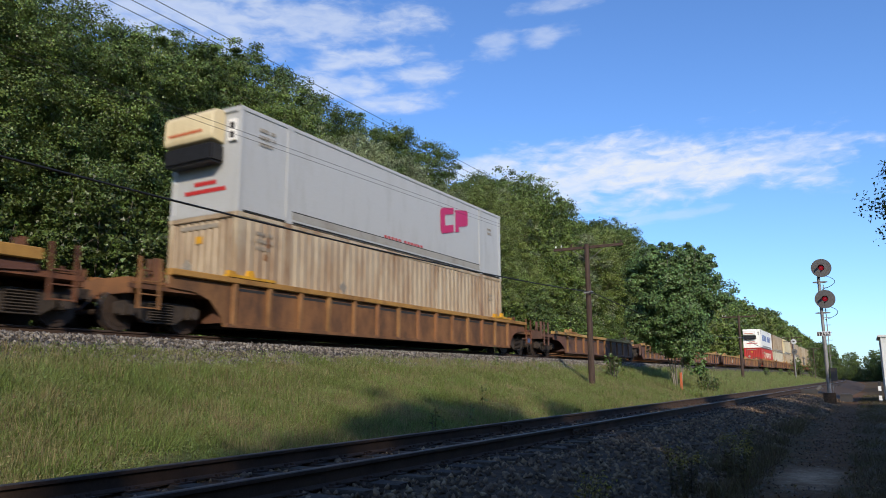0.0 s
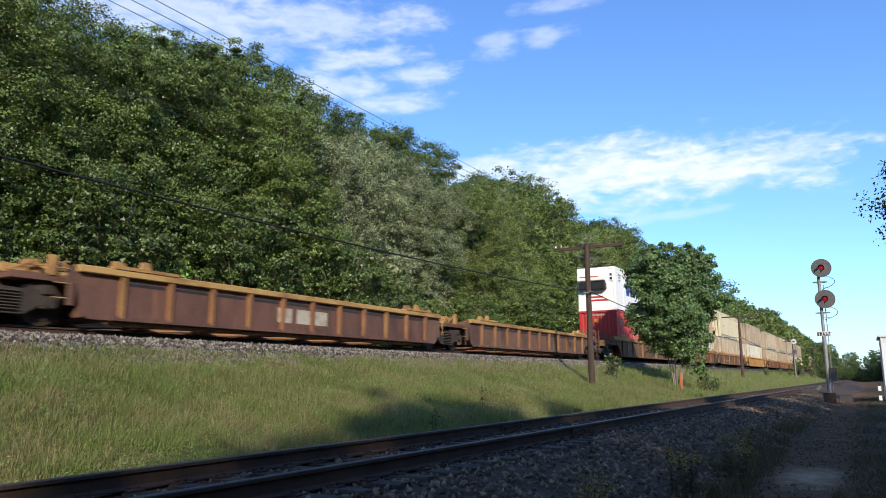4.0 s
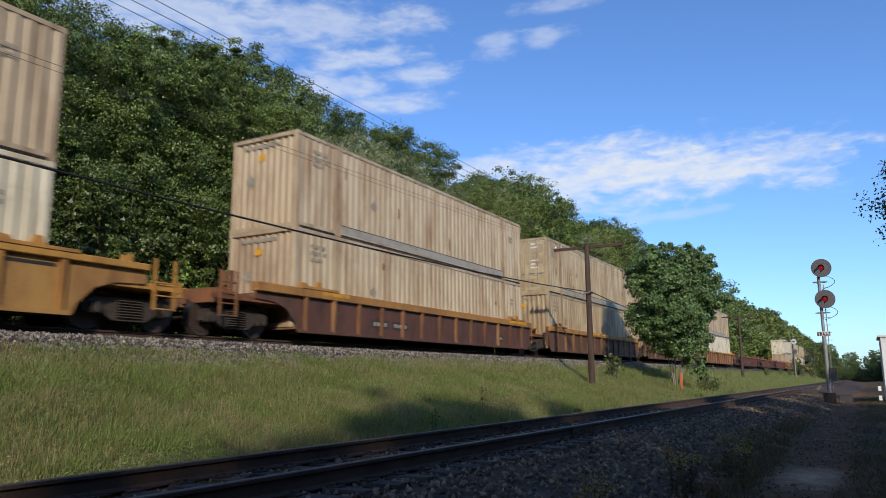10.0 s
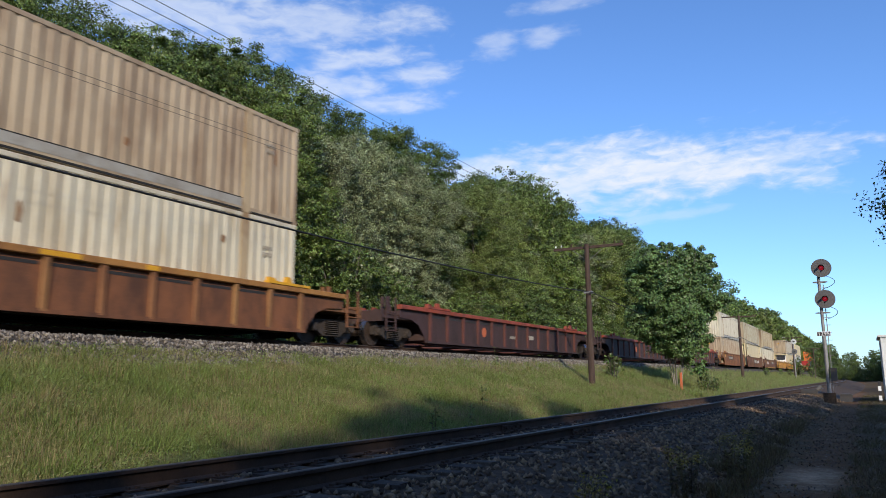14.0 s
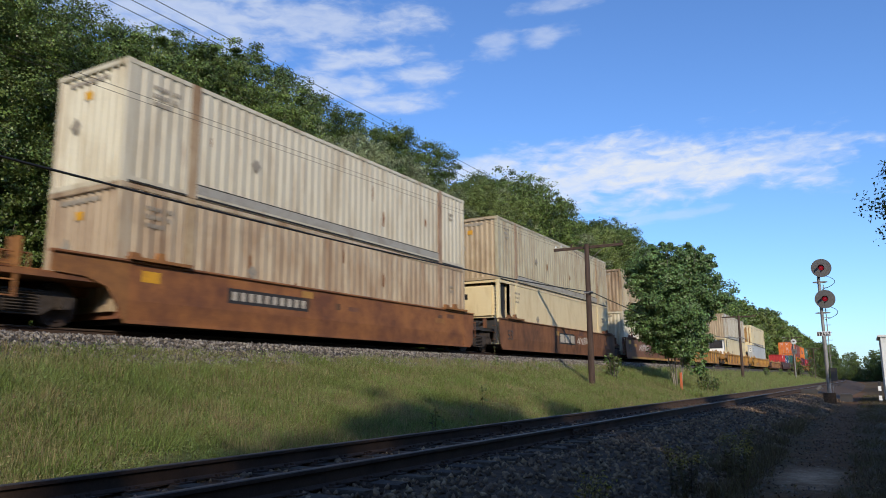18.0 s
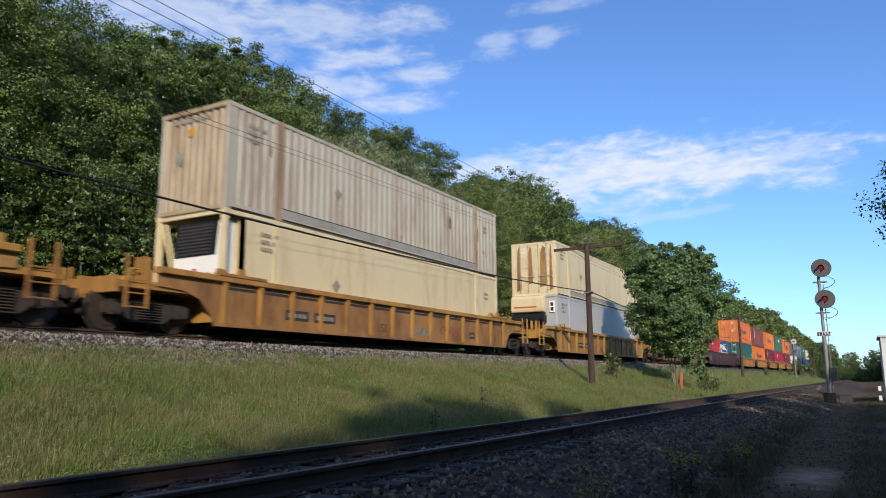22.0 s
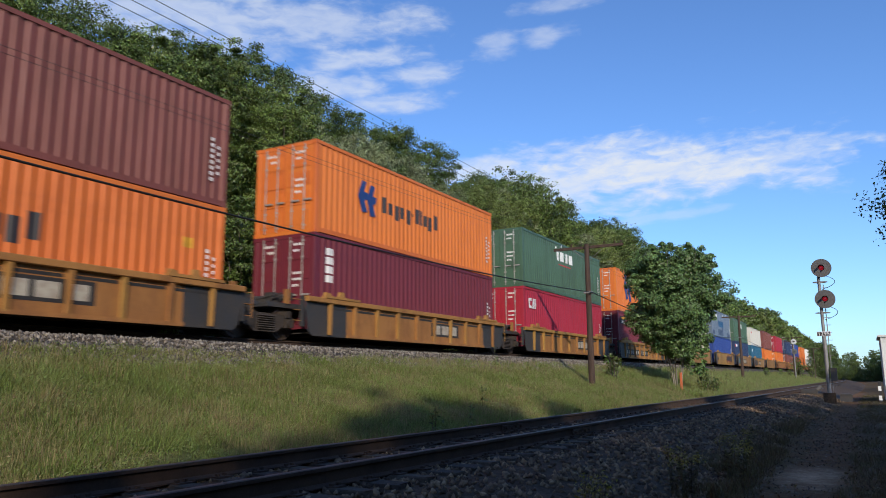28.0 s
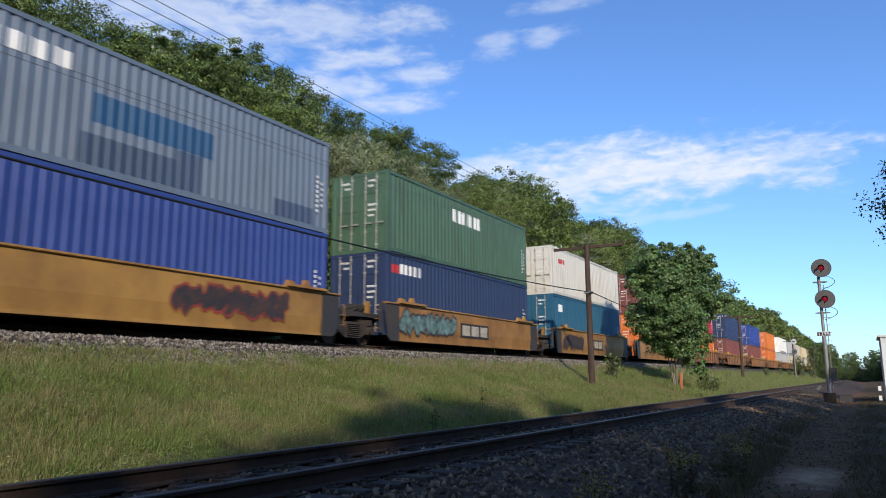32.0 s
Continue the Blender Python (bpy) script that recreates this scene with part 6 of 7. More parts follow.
def container(colour, length, height, style, label, y, z, nose="wall", width=None, u_white=False):
    """A shipping container. style: ribbed (deep folds) or plain (smooth reefer walls); nose: wall, doors, reefer or frame at its leading end."""
    paintwork = PAINTS[colour]
    w = width or (2.59 if length > 15 else 2.44)
    hw, hl = w / 2, length / 2
    box_ob = thing("shipping_container", label, "container", "containers on the freight train", at=(MAIN_X, y + hl, z))
    inset = 1.98 if length > 15 else 0.0
    ribbed = style == "ribbed"
    pitch, depth = (0.31, 0.030) if length > 15 else (0.278, 0.036)
    key = (colour, length, height, style, nose)
    front = -hl + (1.05 if nose == "boxy" else 0.62 if nose == "louvre" else 0.55 if nose == "reefer" else 0.0)
    prof = waves(front + 0.16, hl - 0.16, pitch, depth, *((0.46, 0.13) if length > 15 else (0.30, 0.18))) if ribbed else [(front + 0.16, -0.012), (hl - 0.16, -0.012)]
    low_z = 0.34 if length > 15 else 0.16

    def wall_mesh(s):
        bm = bmesh.new()
        panel(bm, prof, 0.10, height - 0.10, s * (hw - 0.012), s)
        return finish("side_wall", bm, paintwork)

    def rail_mesh(s, low):
        bm = bmesh.new()
        if low:
            box(bm, s * (hw - 0.09), s * hw, front + 0.1, hl - 0.1, 0.02, 0.16)
        else:
            box(bm, s * (hw - 0.09), s * hw, front + 0.1, hl - 0.1, height - 0.11, height - 0.005)
        return finish("bottom_rail" if low else "top_rail", bm, paintwork)

    def post_mesh():
        bm = bmesh.new()
        box(bm, -0.08, 0.08, -0.08, 0.08, 0.0, height)
        bmesh.ops.bevel(bm, geom=bm.edges[:], offset=0.012, segments=1, affect="EDGES")
        for zz in (0.0, height - 0.12):
            box(bm, -0.09, 0.09, -0.09, 0.09, zz - 0.002, zz + 0.122)
        return finish("corner_post", bm, paintwork)

    for s in (-1, 1):
        wall = part("side_wall", cached((key, "wall", s), lambda: wall_mesh(s)), None, box_ob)
        for low in (True, False):
            part("bottom_rail" if low else "top_rail", cached((key, "rail", s, low), lambda: rail_mesh(s, low)), None, wall)
        if inset:
            def stiff_mesh():
                bm = bmesh.new()
                box(bm, s * (hw - 0.05), s * (hw + 0.002), -0.13, 0.13, 0.0, height)
                return finish("stacking_post", bm, POST_RUST if ribbed and colour in ("beige", "pale", "tan", "khaki", "ash", "olive") else paintwork)
            for e in (-1, 1):
                part("stacking_post", cached((key, "stiff", s), stiff_mesh), None, wall, at=(0, e * (hl - inset), 0))

            def sill_mesh():
                bm = bmesh.new()
                box(bm, s * (hw - 0.06), s * (hw + 0.006), -hl + inset + 0.16, hl - inset - 0.16, 0.14, 0.36)
                return finish("sill_rail", bm, RAIL_GREY)
            part("sill_rail", cached((key, "sill", s), sill_mesh), None, wall, "dull grey metal sill")

            # dark strips on the wall, painting in the shade line along the sill
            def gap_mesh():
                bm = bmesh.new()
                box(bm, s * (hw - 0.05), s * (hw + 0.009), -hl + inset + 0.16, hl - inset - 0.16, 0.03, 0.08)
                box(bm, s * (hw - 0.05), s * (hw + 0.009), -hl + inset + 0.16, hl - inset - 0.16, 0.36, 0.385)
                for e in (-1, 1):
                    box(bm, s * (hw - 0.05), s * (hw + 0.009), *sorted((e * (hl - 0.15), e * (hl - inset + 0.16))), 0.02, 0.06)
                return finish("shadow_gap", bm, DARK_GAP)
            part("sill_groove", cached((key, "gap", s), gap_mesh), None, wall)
        for e in (-1, 1):
            part("corner_post", cached((key, "post"), post_mesh), None, box_ob, at=(s * (hw - 0.08), e * (hl - 0.08), 0))

    def roof_mesh():
        bm = bmesh.new()
        pr = waves(front + 0.1, hl - 0.1, 0.6, 0.02)
        a = [bm.verts.new((-hw + 0.09, y1, height - 0.02 + d)) for y1, d in pr]
        b = [bm.verts.new((hw - 0.09, y1, height - 0.02 + d)) for y1, d in pr]
        for i in range(len(pr) - 1):
            bm.faces.new((a[i], b[i], b[i + 1], a[i + 1]))
        return finish("roof", bm, paintwork)
    part("roof", cached((key, "roof"), roof_mesh), None, box_ob)

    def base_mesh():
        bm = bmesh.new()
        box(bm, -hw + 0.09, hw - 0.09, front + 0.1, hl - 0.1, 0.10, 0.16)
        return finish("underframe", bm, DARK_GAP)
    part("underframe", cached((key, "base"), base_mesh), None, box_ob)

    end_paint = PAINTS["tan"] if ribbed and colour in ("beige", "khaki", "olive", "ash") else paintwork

    def end_mesh(e, folds):
        bm = bmesh.new()
        pr = waves(-hw + 0.14, hw - 0.14, 0.26, 0.04) if folds else [(-hw + 0.14, -0.01), (hw - 0.14, -0.01)]
        yy = (hl - 0.03) if e > 0 else (front + 0.03)
        lo = [bm.verts.new((x1, yy + e * d, 0.1)) for x1, d in pr]
        hi = [bm.verts.new((x1, yy + e * d, height - 0.1)) for x1, d in pr]
        for i in range(len(pr) - 1):
            bm.faces.new((lo[i], lo[i + 1], hi[i + 1], hi[i]))
        for zz in (0.0, height - 0.12):
            box(bm, -hw + 0.12, hw - 0.12, yy - 0.05, yy + 0.02 if e > 0 else yy + 0.05, zz, zz + 0.12)
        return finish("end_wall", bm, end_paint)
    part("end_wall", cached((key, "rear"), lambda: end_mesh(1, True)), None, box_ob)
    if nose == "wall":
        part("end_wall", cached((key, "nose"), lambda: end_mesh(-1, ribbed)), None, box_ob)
    elif nose == "doors":
        for s in (-1, 1):
            def door_mesh():
                bm = bmesh.new()
                x0, x1 = sorted((s * 0.01, s * (hw - 0.15)))
                box(bm, x0, x1, -hl + 0.02, -hl + 0.07, 0.14, height - 0.13)
                return finish("door", bm, paintwork)
            door = part("door", cached((key, "door", s), door_mesh), None, box_ob)

            def field_mesh():
                bm = bmesh.new()
                x0, x1 = sorted((s * 0.01, s * (hw - 0.15)))
                box(bm, x0 + 0.08, x1 - 0.08, -hl + 0.003, -hl + 0.0205, 0.0, (height - 0.5) / 4 - 0.16)
                return finish("door_panel", bm, paintwork)
            for k in range(4):
                part("door_panel", cached((key, "field", s), field_mesh), None, door, at=(0, 0, 0.30 + k * (height - 0.5) / 4))

            def bar_mesh():
                bm = bmesh.new()
                rod(bm, (0, -hl - 0.022, 0.10), (0, -hl - 0.022, height - 0.08), 0.019, 8)
                for zz in (0.22, 0.7, height - 0.75, height - 0.25):
                    box(bm, -0.045, 0.045, -hl - 0.035, -hl + 0.02, zz, zz + 0.05)
                box(bm, -0.02, 0.30, -hl - 0.05, -hl - 0.02, 1.0, 1.05)
                return finish("lock_rod", bm, ROD_STEEL)
            for x in (0.30, 0.78):
                part("lock_rod", cached((length, height, "rod"), bar_mesh), None, door, "pale steel lock rod", at=(s * x, 0, 0))

            def mark_mesh():
                bm = bmesh.new()
                rnd = random.Random(int(length * 10) + s)
                for k in range(5 if s > 0 else 2):
                    z0 = height - 0.36 - k * 0.19 - (0.5 if k > 1 else 0)
                    for j in range(rnd.randint(3, 5)):
                        x = 0.40 + j * 0.085
                        box(bm, *sorted((s * x, s * (x + 0.06))), -hl - 0.002, -hl + 0.003, z0, z0 + 0.075)
                return finish("marking", bm, LOGO_WHITE)
            tagged(part("stencil_mark", cached((length, height, "marks", s), mark_mesh), None, door, "white stencilled marks"), kind="stuff")
        for nm, z0, z1 in (("door_sill", 0.0, 0.13), ("door_header", height - 0.12, height - 0.002)):
            bm = bmesh.new()
            box(bm, -hw + 0.15, hw - 0.15, -hl + 0.01, -hl + 0.10, z0, z1)
            part(nm, bm, paintwork, box_ob)
    elif nose == "mounted":
        # the cooling unit hangs on the flat nose
        part("end_wall", cached((key, "nose"), lambda: end_mesh(-1, False)), None, box_ob)
        bm = bmesh.new()
        prism(bm, [(front + 0.03, 1.92), (-hl - 0.40, 1.98), (-hl - 0.44, 2.10), (-hl - 0.42, 2.70), (-hl - 0.30, 2.84), (front + 0.03, 2.86)], "x", -hw + 0.10, hw - 0.62)
        bmesh.ops.bevel(bm, geom=bm.edges[:], offset=0.025, segments=1, affect="EDGES")
        unit = part("cooling_unit", bm, PAINTS["white"] if colour == "white" else PAINTS["cream"], box_ob, "pale refrigeration unit on the nose")
        bm = bmesh.new()
        box(bm, -hw + 0.16, hw - 0.60, -hl - 0.46, front + 0.02, 1.36, 1.88)
        bmesh.ops.bevel(bm, geom=bm.edges[:], offset=0.06, segments=2, affect="EDGES")
        part("fuel_tank", bm, UNIT_BLACK, unit, "black fuel tank")
        bm = bmesh.new()
        box(bm, -hw + 0.30, hw - 1.0, -hl - 0.452, -hl - 0.43, 2.20, 2.28)
        part("stripe", bm, ORANGE_POST, unit, "orange stripe")
        bm = bmesh.new()
        box(bm, hw - 0.42, hw - 0.14, -hl - 0.05, front + 0.02, 1.95, 2.55)
        panel_ob = part("control_box", bm, PAINTS["white"], unit)
        for zz in (2.02, 2.28):
            bm = bmesh.new()
            box(bm, hw - 0.36, hw - 0.20, -hl - 0.056, -hl - 0.048, zz, zz + 0.18)
            part("display", bm, UNIT_BLACK, panel_ob)
        for k, wd in enumerate((0.7, 1.3)):
            bm = bmesh.new()
            box(bm, -wd * 0.6, wd * 0.6, -hl + 0.026, -hl + 0.036, 0.85 - k * 0.22, 0.97 - k * 0.22)
            part("marking", bm, LOGO_RED, box_ob, "faded red marking")
    else:
        part("end_wall", cached((key, "nose"), lambda: end_mesh(-1, False)), None, box_ob)
        for s in (-1, 1):
            bm = bmesh.new()
            rod(bm, (s * (hw - 0.08), front + 0.1, 0.15), (s * (hw - 0.08), -hl + 0.08, height * 0.55), 0.04, 6)
            part("brace", bm, paintwork, box_ob)
        for zz in (0.06, height - 0.06):
            bm = bmesh.new()
            box(bm, -hw + 0.1, hw - 0.1, -hl + 0.03, -hl + 0.13, zz - 0.06, zz + 0.06)
            for s in (-1, 1):
                x0, x1 = sorted((s * (hw - 0.12), s * (hw - 0.02)))
                box(bm, x0, x1, -hl + 0.1, front + 0.1, zz - 0.06, zz + 0.06)
            part("nose_frame", bm, paintwork, box_ob)
        shell = PAINTS["white"] if u_white else PAINTS["cream"]
        if nose == "louvre":
            bm = bmesh.new()
            prism(bm, [(front + 0.03, 0.50), (-hl + 0.14, 0.50), (-hl + 0.10, 0.60), (-hl + 0.10, 1.30), (-hl + 0.22, height - 0.22), (front + 0.03, height - 0.22)], "x", -hw + 0.62, hw - 0.22)
            bmesh.ops.bevel(bm, geom=bm.edges[:], offset=0.06, segments=2, affect="EDGES")
            unit = part("cooling_unit", bm, PAINTS["white"], box_ob, "white refrigeration unit in an open frame")
            bm = bmesh.new()
            prism(bm, [(-hl + 0.115, 1.74), (-hl + 0.15, 1.72), (-hl + 0.24, height - 0.26), (-hl + 0.20, height - 0.25)], "x", -hw + 0.68, hw - 0.42)
            grille = part("grille", bm, UNIT_BLACK, unit, "black louvred grille")
            for k in range(9):
                f = k / 8
                bm = bmesh.new()
                yy, zz = -hl + 0.105 + 0.085 * f, 1.78 + f * (height - 2.15)
                box(bm, -hw + 0.72, hw - 0.62, yy - 0.014, yy + 0.014, zz, zz + 0.05)
                part("louvre", bm, BLACK_GREY, grille)
            for xx, zz, ink in ((0.10, 1.30, LOGO_RED), (-0.25, 1.18, LOGO_BLACK), (0.62, 1.16, UNIT_BLACK)):
                bm = bmesh.new()
                box(bm, xx, xx + 0.13, -hl + 0.088, -hl + 0.102, zz, zz + 0.10)
                part("decal", bm, ink, unit)
            for x in (-hw + 0.40, -hw + 0.56):
                bm = bmesh.new()
                rod(bm, (x, front, 0.15), (x - 0.22, -hl + 0.08, height - 0.2), 0.035, 6)
                part("brace", bm, paintwork, box_ob)
        elif nose == "reefer":
            bm = bmesh.new()
            prism(bm, [(front + 0.03, 0.62), (-hl + 0.10, 0.62), (-hl + 0.05, 0.75), (-hl + 0.05, 1.62), (-hl + 0.20, height - 0.16), (front + 0.03, height - 0.16)], "x", -hw + 0.30, hw - 0.30)
            bmesh.ops.bevel(bm, geom=bm.edges[:], offset=0.03, segments=1, affect="EDGES")
            unit = part("cooling_unit", bm, shell, box_ob, "pale refrigeration unit")
            bm = bmesh.new()
            prism(bm, [(-hl + 0.042, 1.66), (-hl + 0.052, 1.64), (-hl + 0.20, height - 0.22), (-hl + 0.185, height - 0.21)], "x", -hw + 0.36, hw - 0.42)
            grille = part("grille", bm, UNIT_BLACK, unit, "black louvred grille")
            for k in range(8):
                f = k / 7
                bm = bmesh.new()
                yy, zz = -hl + 0.030 + 0.13 * f, 1.70 + f * (height - 2.02)
                box(bm, -hw + 0.46, hw - 0.52, yy - 0.012, yy + 0.012, zz, zz + 0.045)
                part("louvre", bm, BLACK_GREY, grille)
            bm = bmesh.new()
            box(bm, -hw + 0.34, hw - 0.34, -hl + 0.08, front, 0.22, 0.58)
            part("fuel_tank", bm, UNIT_BLACK, unit, "black fuel tank")
            for xx, zz in ((0.55, 0.98), (0.86, 0.86), (-0.1, 0.9)):
                bm = bmesh.new()
                box(bm, xx - 0.08, xx + 0.06, -hl + 0.038, -hl + 0.052, zz, zz + 0.11)
                part("vent", bm, UNIT_BLACK, unit)
        else:
            bm = bmesh.new()
            box(bm, -hw + 0.30, hw - 0.30, -hl + 0.03, -hl + 0.62, 1.20, height - 0.24)
            bmesh.ops.bevel(bm, geom=bm.edges[:], offset=0.09, segments=2, affect="EDGES")
            unit = part("cooling_unit", bm, PAINTS["cream"], box_ob, "boxy cream refrigeration unit")
            bm = bmesh.new()
            box(bm, -0.55, -0.30, -hl + 0.020, -hl + 0.034, 2.05, 2.30)
            part("vent", bm, UNIT_BLACK, unit)
            bm = bmesh.new()
            box(bm, -hw + 0.20, hw - 0.20, -hl + 0.66, front + 0.025, 0.20, height - 0.15)
            part("engine_bay", bm, UNIT_BLACK, unit, "dark engine bay behind the unit")
            for k in range(7):
                bm = bmesh.new()
                box(bm, hw - 0.302, hw - 0.290, -hl + 0.20, -hl + 0.54, 1.38 + k * 0.16, 1.48 + k * 0.16)
                part("louvre", bm, UNIT_BLACK, unit)
    if colour == "cream" and nose == "doors":
        # the trailing end is an open braced frame
        bm = bmesh.new()
        # a flat dark sheet stands in for the shade inside the frame
        box(bm, hw - 0.02, hw + 0.0035, hl - 0.62, hl - 0.17, 0.30, height - 0.22)
        for k, (x0, x1, z0) in enumerate(((-1.0, -0.72, 0.25), (-0.35, -0.05, 0.6), (0.35, 0.75, 0.4), (0.9, 1.1, 0.2))):
            stain = bmesh.new()
            prism(stain, [(x0, z0), (x1, z0 + 0.1), (x1 - 0.04, height - 0.35), ((x0 + x1) / 2, height - 0.2), (x0 + 0.05, height - 0.6)], "y", -hl - 0.003, -hl + 0.004)
            part("rust_spot", stain, DIRTY_YELLOW, box_ob, "orange rust stain on the leading end" if k == 0 else "")
        recess = part("end_recess", bm, DARK_GAP, box_ob, "dark recess in the trailing frame")
        for a, b in (((hl - 0.62, 0.35), (hl - 0.17, 1.45)), ((hl - 0.17, 1.45), (hl - 0.62, height - 0.3)), ((hl - 0.62, 1.45), (hl - 0.17, 1.45))):
            bm = bmesh.new()
            rod(bm, (hw + 0.004, a[0], a[1]), (hw + 0.004, b[0], b[1]), 0.035, 6)
            part("brace", bm, paintwork, recess)
        bm = bmesh.new()
        box(bm, hw - 0.004, hw + 0.006, hl - 1.05, hl - 0.68, 0.30, 0.62)
        part("notice", bm, LOGO_WHITE, box_ob, "white notice")
    # reporting marks near both ends, as plain bars
    if length > 15:
        bm = bmesh.new()
        rnd = random.Random(int(y))
        for k in range(3):
            n0 = rnd.uniform(0.55, 0.85)
            for j in range(7 - k):
                if j == 4 and k < 2:
                    continue
                box(bm, hw - 0.004, hw + 0.004, front + 0.72 + j * n0 / 7, front + 0.72 + (j + 0.68) * n0 / 7, height - 0.53 - k * 0.20, height - 0.43 - k * 0.20)
        for k in range(2):
            for j in range(3):
                box(bm, hw - 0.004, hw + 0.004, hl - 1.3 + j * 0.13, hl - 1.22 + j * 0.13, height - 0.88 - k * 0.18, height - 0.78 - k * 0.18)
        tagged(part("stencil_mark", bm, FADED, box_ob, "faded grey stencil marks"), kind="stuff")
        if ribbed or colour == "cream":
            bm = bmesh.new()
            a = rnd.uniform(-4.2, -3.4)
            rod(bm, (hw - 0.004, a, 1.35), (hw + 0.003, a, 1.35), 0.19, 4)
            part("placard", bm, FADED, box_ob, "grey diamond placard")
        if nose == "wall":
            bm = bmesh.new()
            rod(bm, (-hw * 0.42, -hl + 0.032, 1.55), (-hw * 0.42, -hl + 0.024, 1.55), 0.22, 4)
            part("placard", bm, FADED, box_ob)
            bm = bmesh.new()
            box(bm, -0.25, 0.0, -hl + 0.022, -hl + 0.032, 2.15, 2.35)
            part("decal", bm, BRIGHT_YELLOW, box_ob)
            bm = bmesh.new()
            box(bm, -0.85, 0.55, -hl + 0.022, -hl + 0.032, 2.55, 2.66)
            part("marking", bm, FADED, box_ob)
    else:
        bm = bmesh.new()
        for k in range(8):
            box(bm, hw - 0.004, hw + 0.004, hl - 0.58, hl - 0.49, 0.6 + k * 0.15, 0.69 + k * 0.15)
        for k in range(5):
            box(bm, hw - 0.004, hw + 0.004, hl - 0.36, hl - 0.29, 0.8 + k * 0.17, 0.88 + k * 0.17)
        tagged(part("stencil_mark", bm, LOGO_WHITE, box_ob, "white stencilled marks"), kind="stuff")
    TRAIN.append(box_ob)
    return box_ob, hw, hl, prof


def stack(u, length, lower, upper, low_h=2.9, up_h=2.9):
    """Two containers in one well, the leading end at u; each is (colour, style, nose, label)."""
    z = MAIN_RAIL + 0.37
    out = []
    for spec, h in ((lower, low_h), (upper, up_h)):
        if spec:
            out.append(container(spec[0], length, h, spec[1], spec[3], u, z, spec[2]))
            z += h + 0.006
    return out


def domestic(colour, words="weathered", nose="wall"):
    return (colour, "ribbed", nose, words + " ribbed steel container in the double stack")


W53, W40 = 16.15, 12.19
cp = stack(13.56, W53, domestic("beige", "grimy beige"), ("grey", "plain", "mounted", "light grey refrigerated container with a magenta emblem"))
mo = stack(126.15, W53, ("red", "ribbed", "wall", "bright red ribbed container with cream lettering blocks"), ("white", "plain", "mounted", "white refrigerated container with blue lettering blocks"))
stack(145.7, W53, domestic("pale", "pale cream"), domestic("tan", "grimy tan"))
ree = stack(164.95, W53, domestic("beige", "pale beige", "doors"), ("cream", "plain", "reefer", "cream refrigerated container with a dark cooling unit"))
stack(188.7, W53, domestic("pale", "grey-beige"), domestic("tan", "rust-streaked tan"))
stack(212.15, W53, domestic("beige", "beige"), domestic("beige", "dented beige"))
stack(231.75, W53, domestic("khaki", "khaki beige"), domestic("khaki", "dusty khaki", "doors"))
stack(251.1, W53, domestic("beige", "pale beige"), domestic("khaki", "stained beige"))
stack(274.55, W53, domestic("pale", "clean cream"), domestic("tan", "weathered tan"))
stack(363.45, W53, domestic("beige", "grey-beige"), domestic("pale", "rust-spotted cream"))
stack(382.85, W53, ("cream", "plain", "boxy", "cream refrigerated container with a boxy cooling unit"), domestic("olive", "dusty olive-beige"))
stack(402.4, W53, domestic("pale", "pale pinkish"), domestic("khaki", "khaki beige"))
stack(445.05, W53, ("cream", "plain", "louvre", "cream refrigerated container with a white cooling unit"), domestic("ash", "ashen beige"))
stack(468.6, W53, ("grey", "plain", "mounted", "light grey refrigerated container in the well"), ("cream", "plain", "doors", "cream smooth-sided container with a stained end"))
iso = lambda c, w: (c, "ribbed", "doors", w)
red20 = container("red", 6.06, 2.59, "ribbed", "red twenty-foot container with a white emblem", 513.7, MAIN_RAIL + 0.37, "wall")
M = stack(534.9, W40, iso("teal", "dark teal container with white lock rods"), iso("orange", "orange container with a blue emblem and dark lettering blocks"), 2.9, 2.9)
N = stack(550.75, W40, iso("orange", "orange container with a blue emblem, beneath a brick-red one"), iso("brick", "faded brick-red container with white door rods"))
O = stack(566.5, W40, iso("maroon", "dull maroon container under an orange one"), iso("orange", "orange container with a blue emblem over a maroon one"))
P = stack(582.1, W40, iso("crimson", "crimson container with a white emblem"), iso("green", "green container with white lettering blocks"))
Q = stack(597.8, W40, iso("maroon", "dull maroon container with a small yellow sign"), iso("orange", "orange container with large dark lettering blocks"))
R = stack(617.6, W40, iso("rusty_white", "rust-streaked white container under a grey one"), iso("steel", "dark grey container with white door marks"))
S = stack(633.45, W40, iso("blue", "strong blue container under a slate-blue one"), iso("slate", "slate-blue container with teal and dark patches"))
T = stack(648.9, W40, iso("navy", "navy container with red and white lettering blocks"), iso("green", "green container with white lettering blocks"))
U = stack(664.5, W40, iso("sea", "sea-blue container under an ivory one"), iso("ivory", "ivory container with a small red emblem"), 2.9, 2.6)
stack(680.3, W40, iso("orange", "orange container near the train's rear"), iso("brick", "brick-red container with white door marks"))
stack(700.0, W40, iso("orange", "faded orange container beneath a red one"), iso("crimson", "red container over an orange one"))
stack(720.5, W40, iso("brick", "faded brick-red container under a navy one"), iso("navy", "dark navy container over a brick-red one"))
stack(741.8, W40, iso("brick", "brick-red container under a blue one"), iso("blue", "blue container over a brick-red one"))
stack(763.9, W40, iso("orange", "orange container beneath another orange one"), iso("orange", "orange container stacked on another"))
for u, lo, up in ((783.2, "grey", "white"), (802.8, "pale", "grey"), (822.4, "beige", "pale")):
    stack(u, W53, domestic(lo, "distant pale"), domestic(up, "distant pale"))
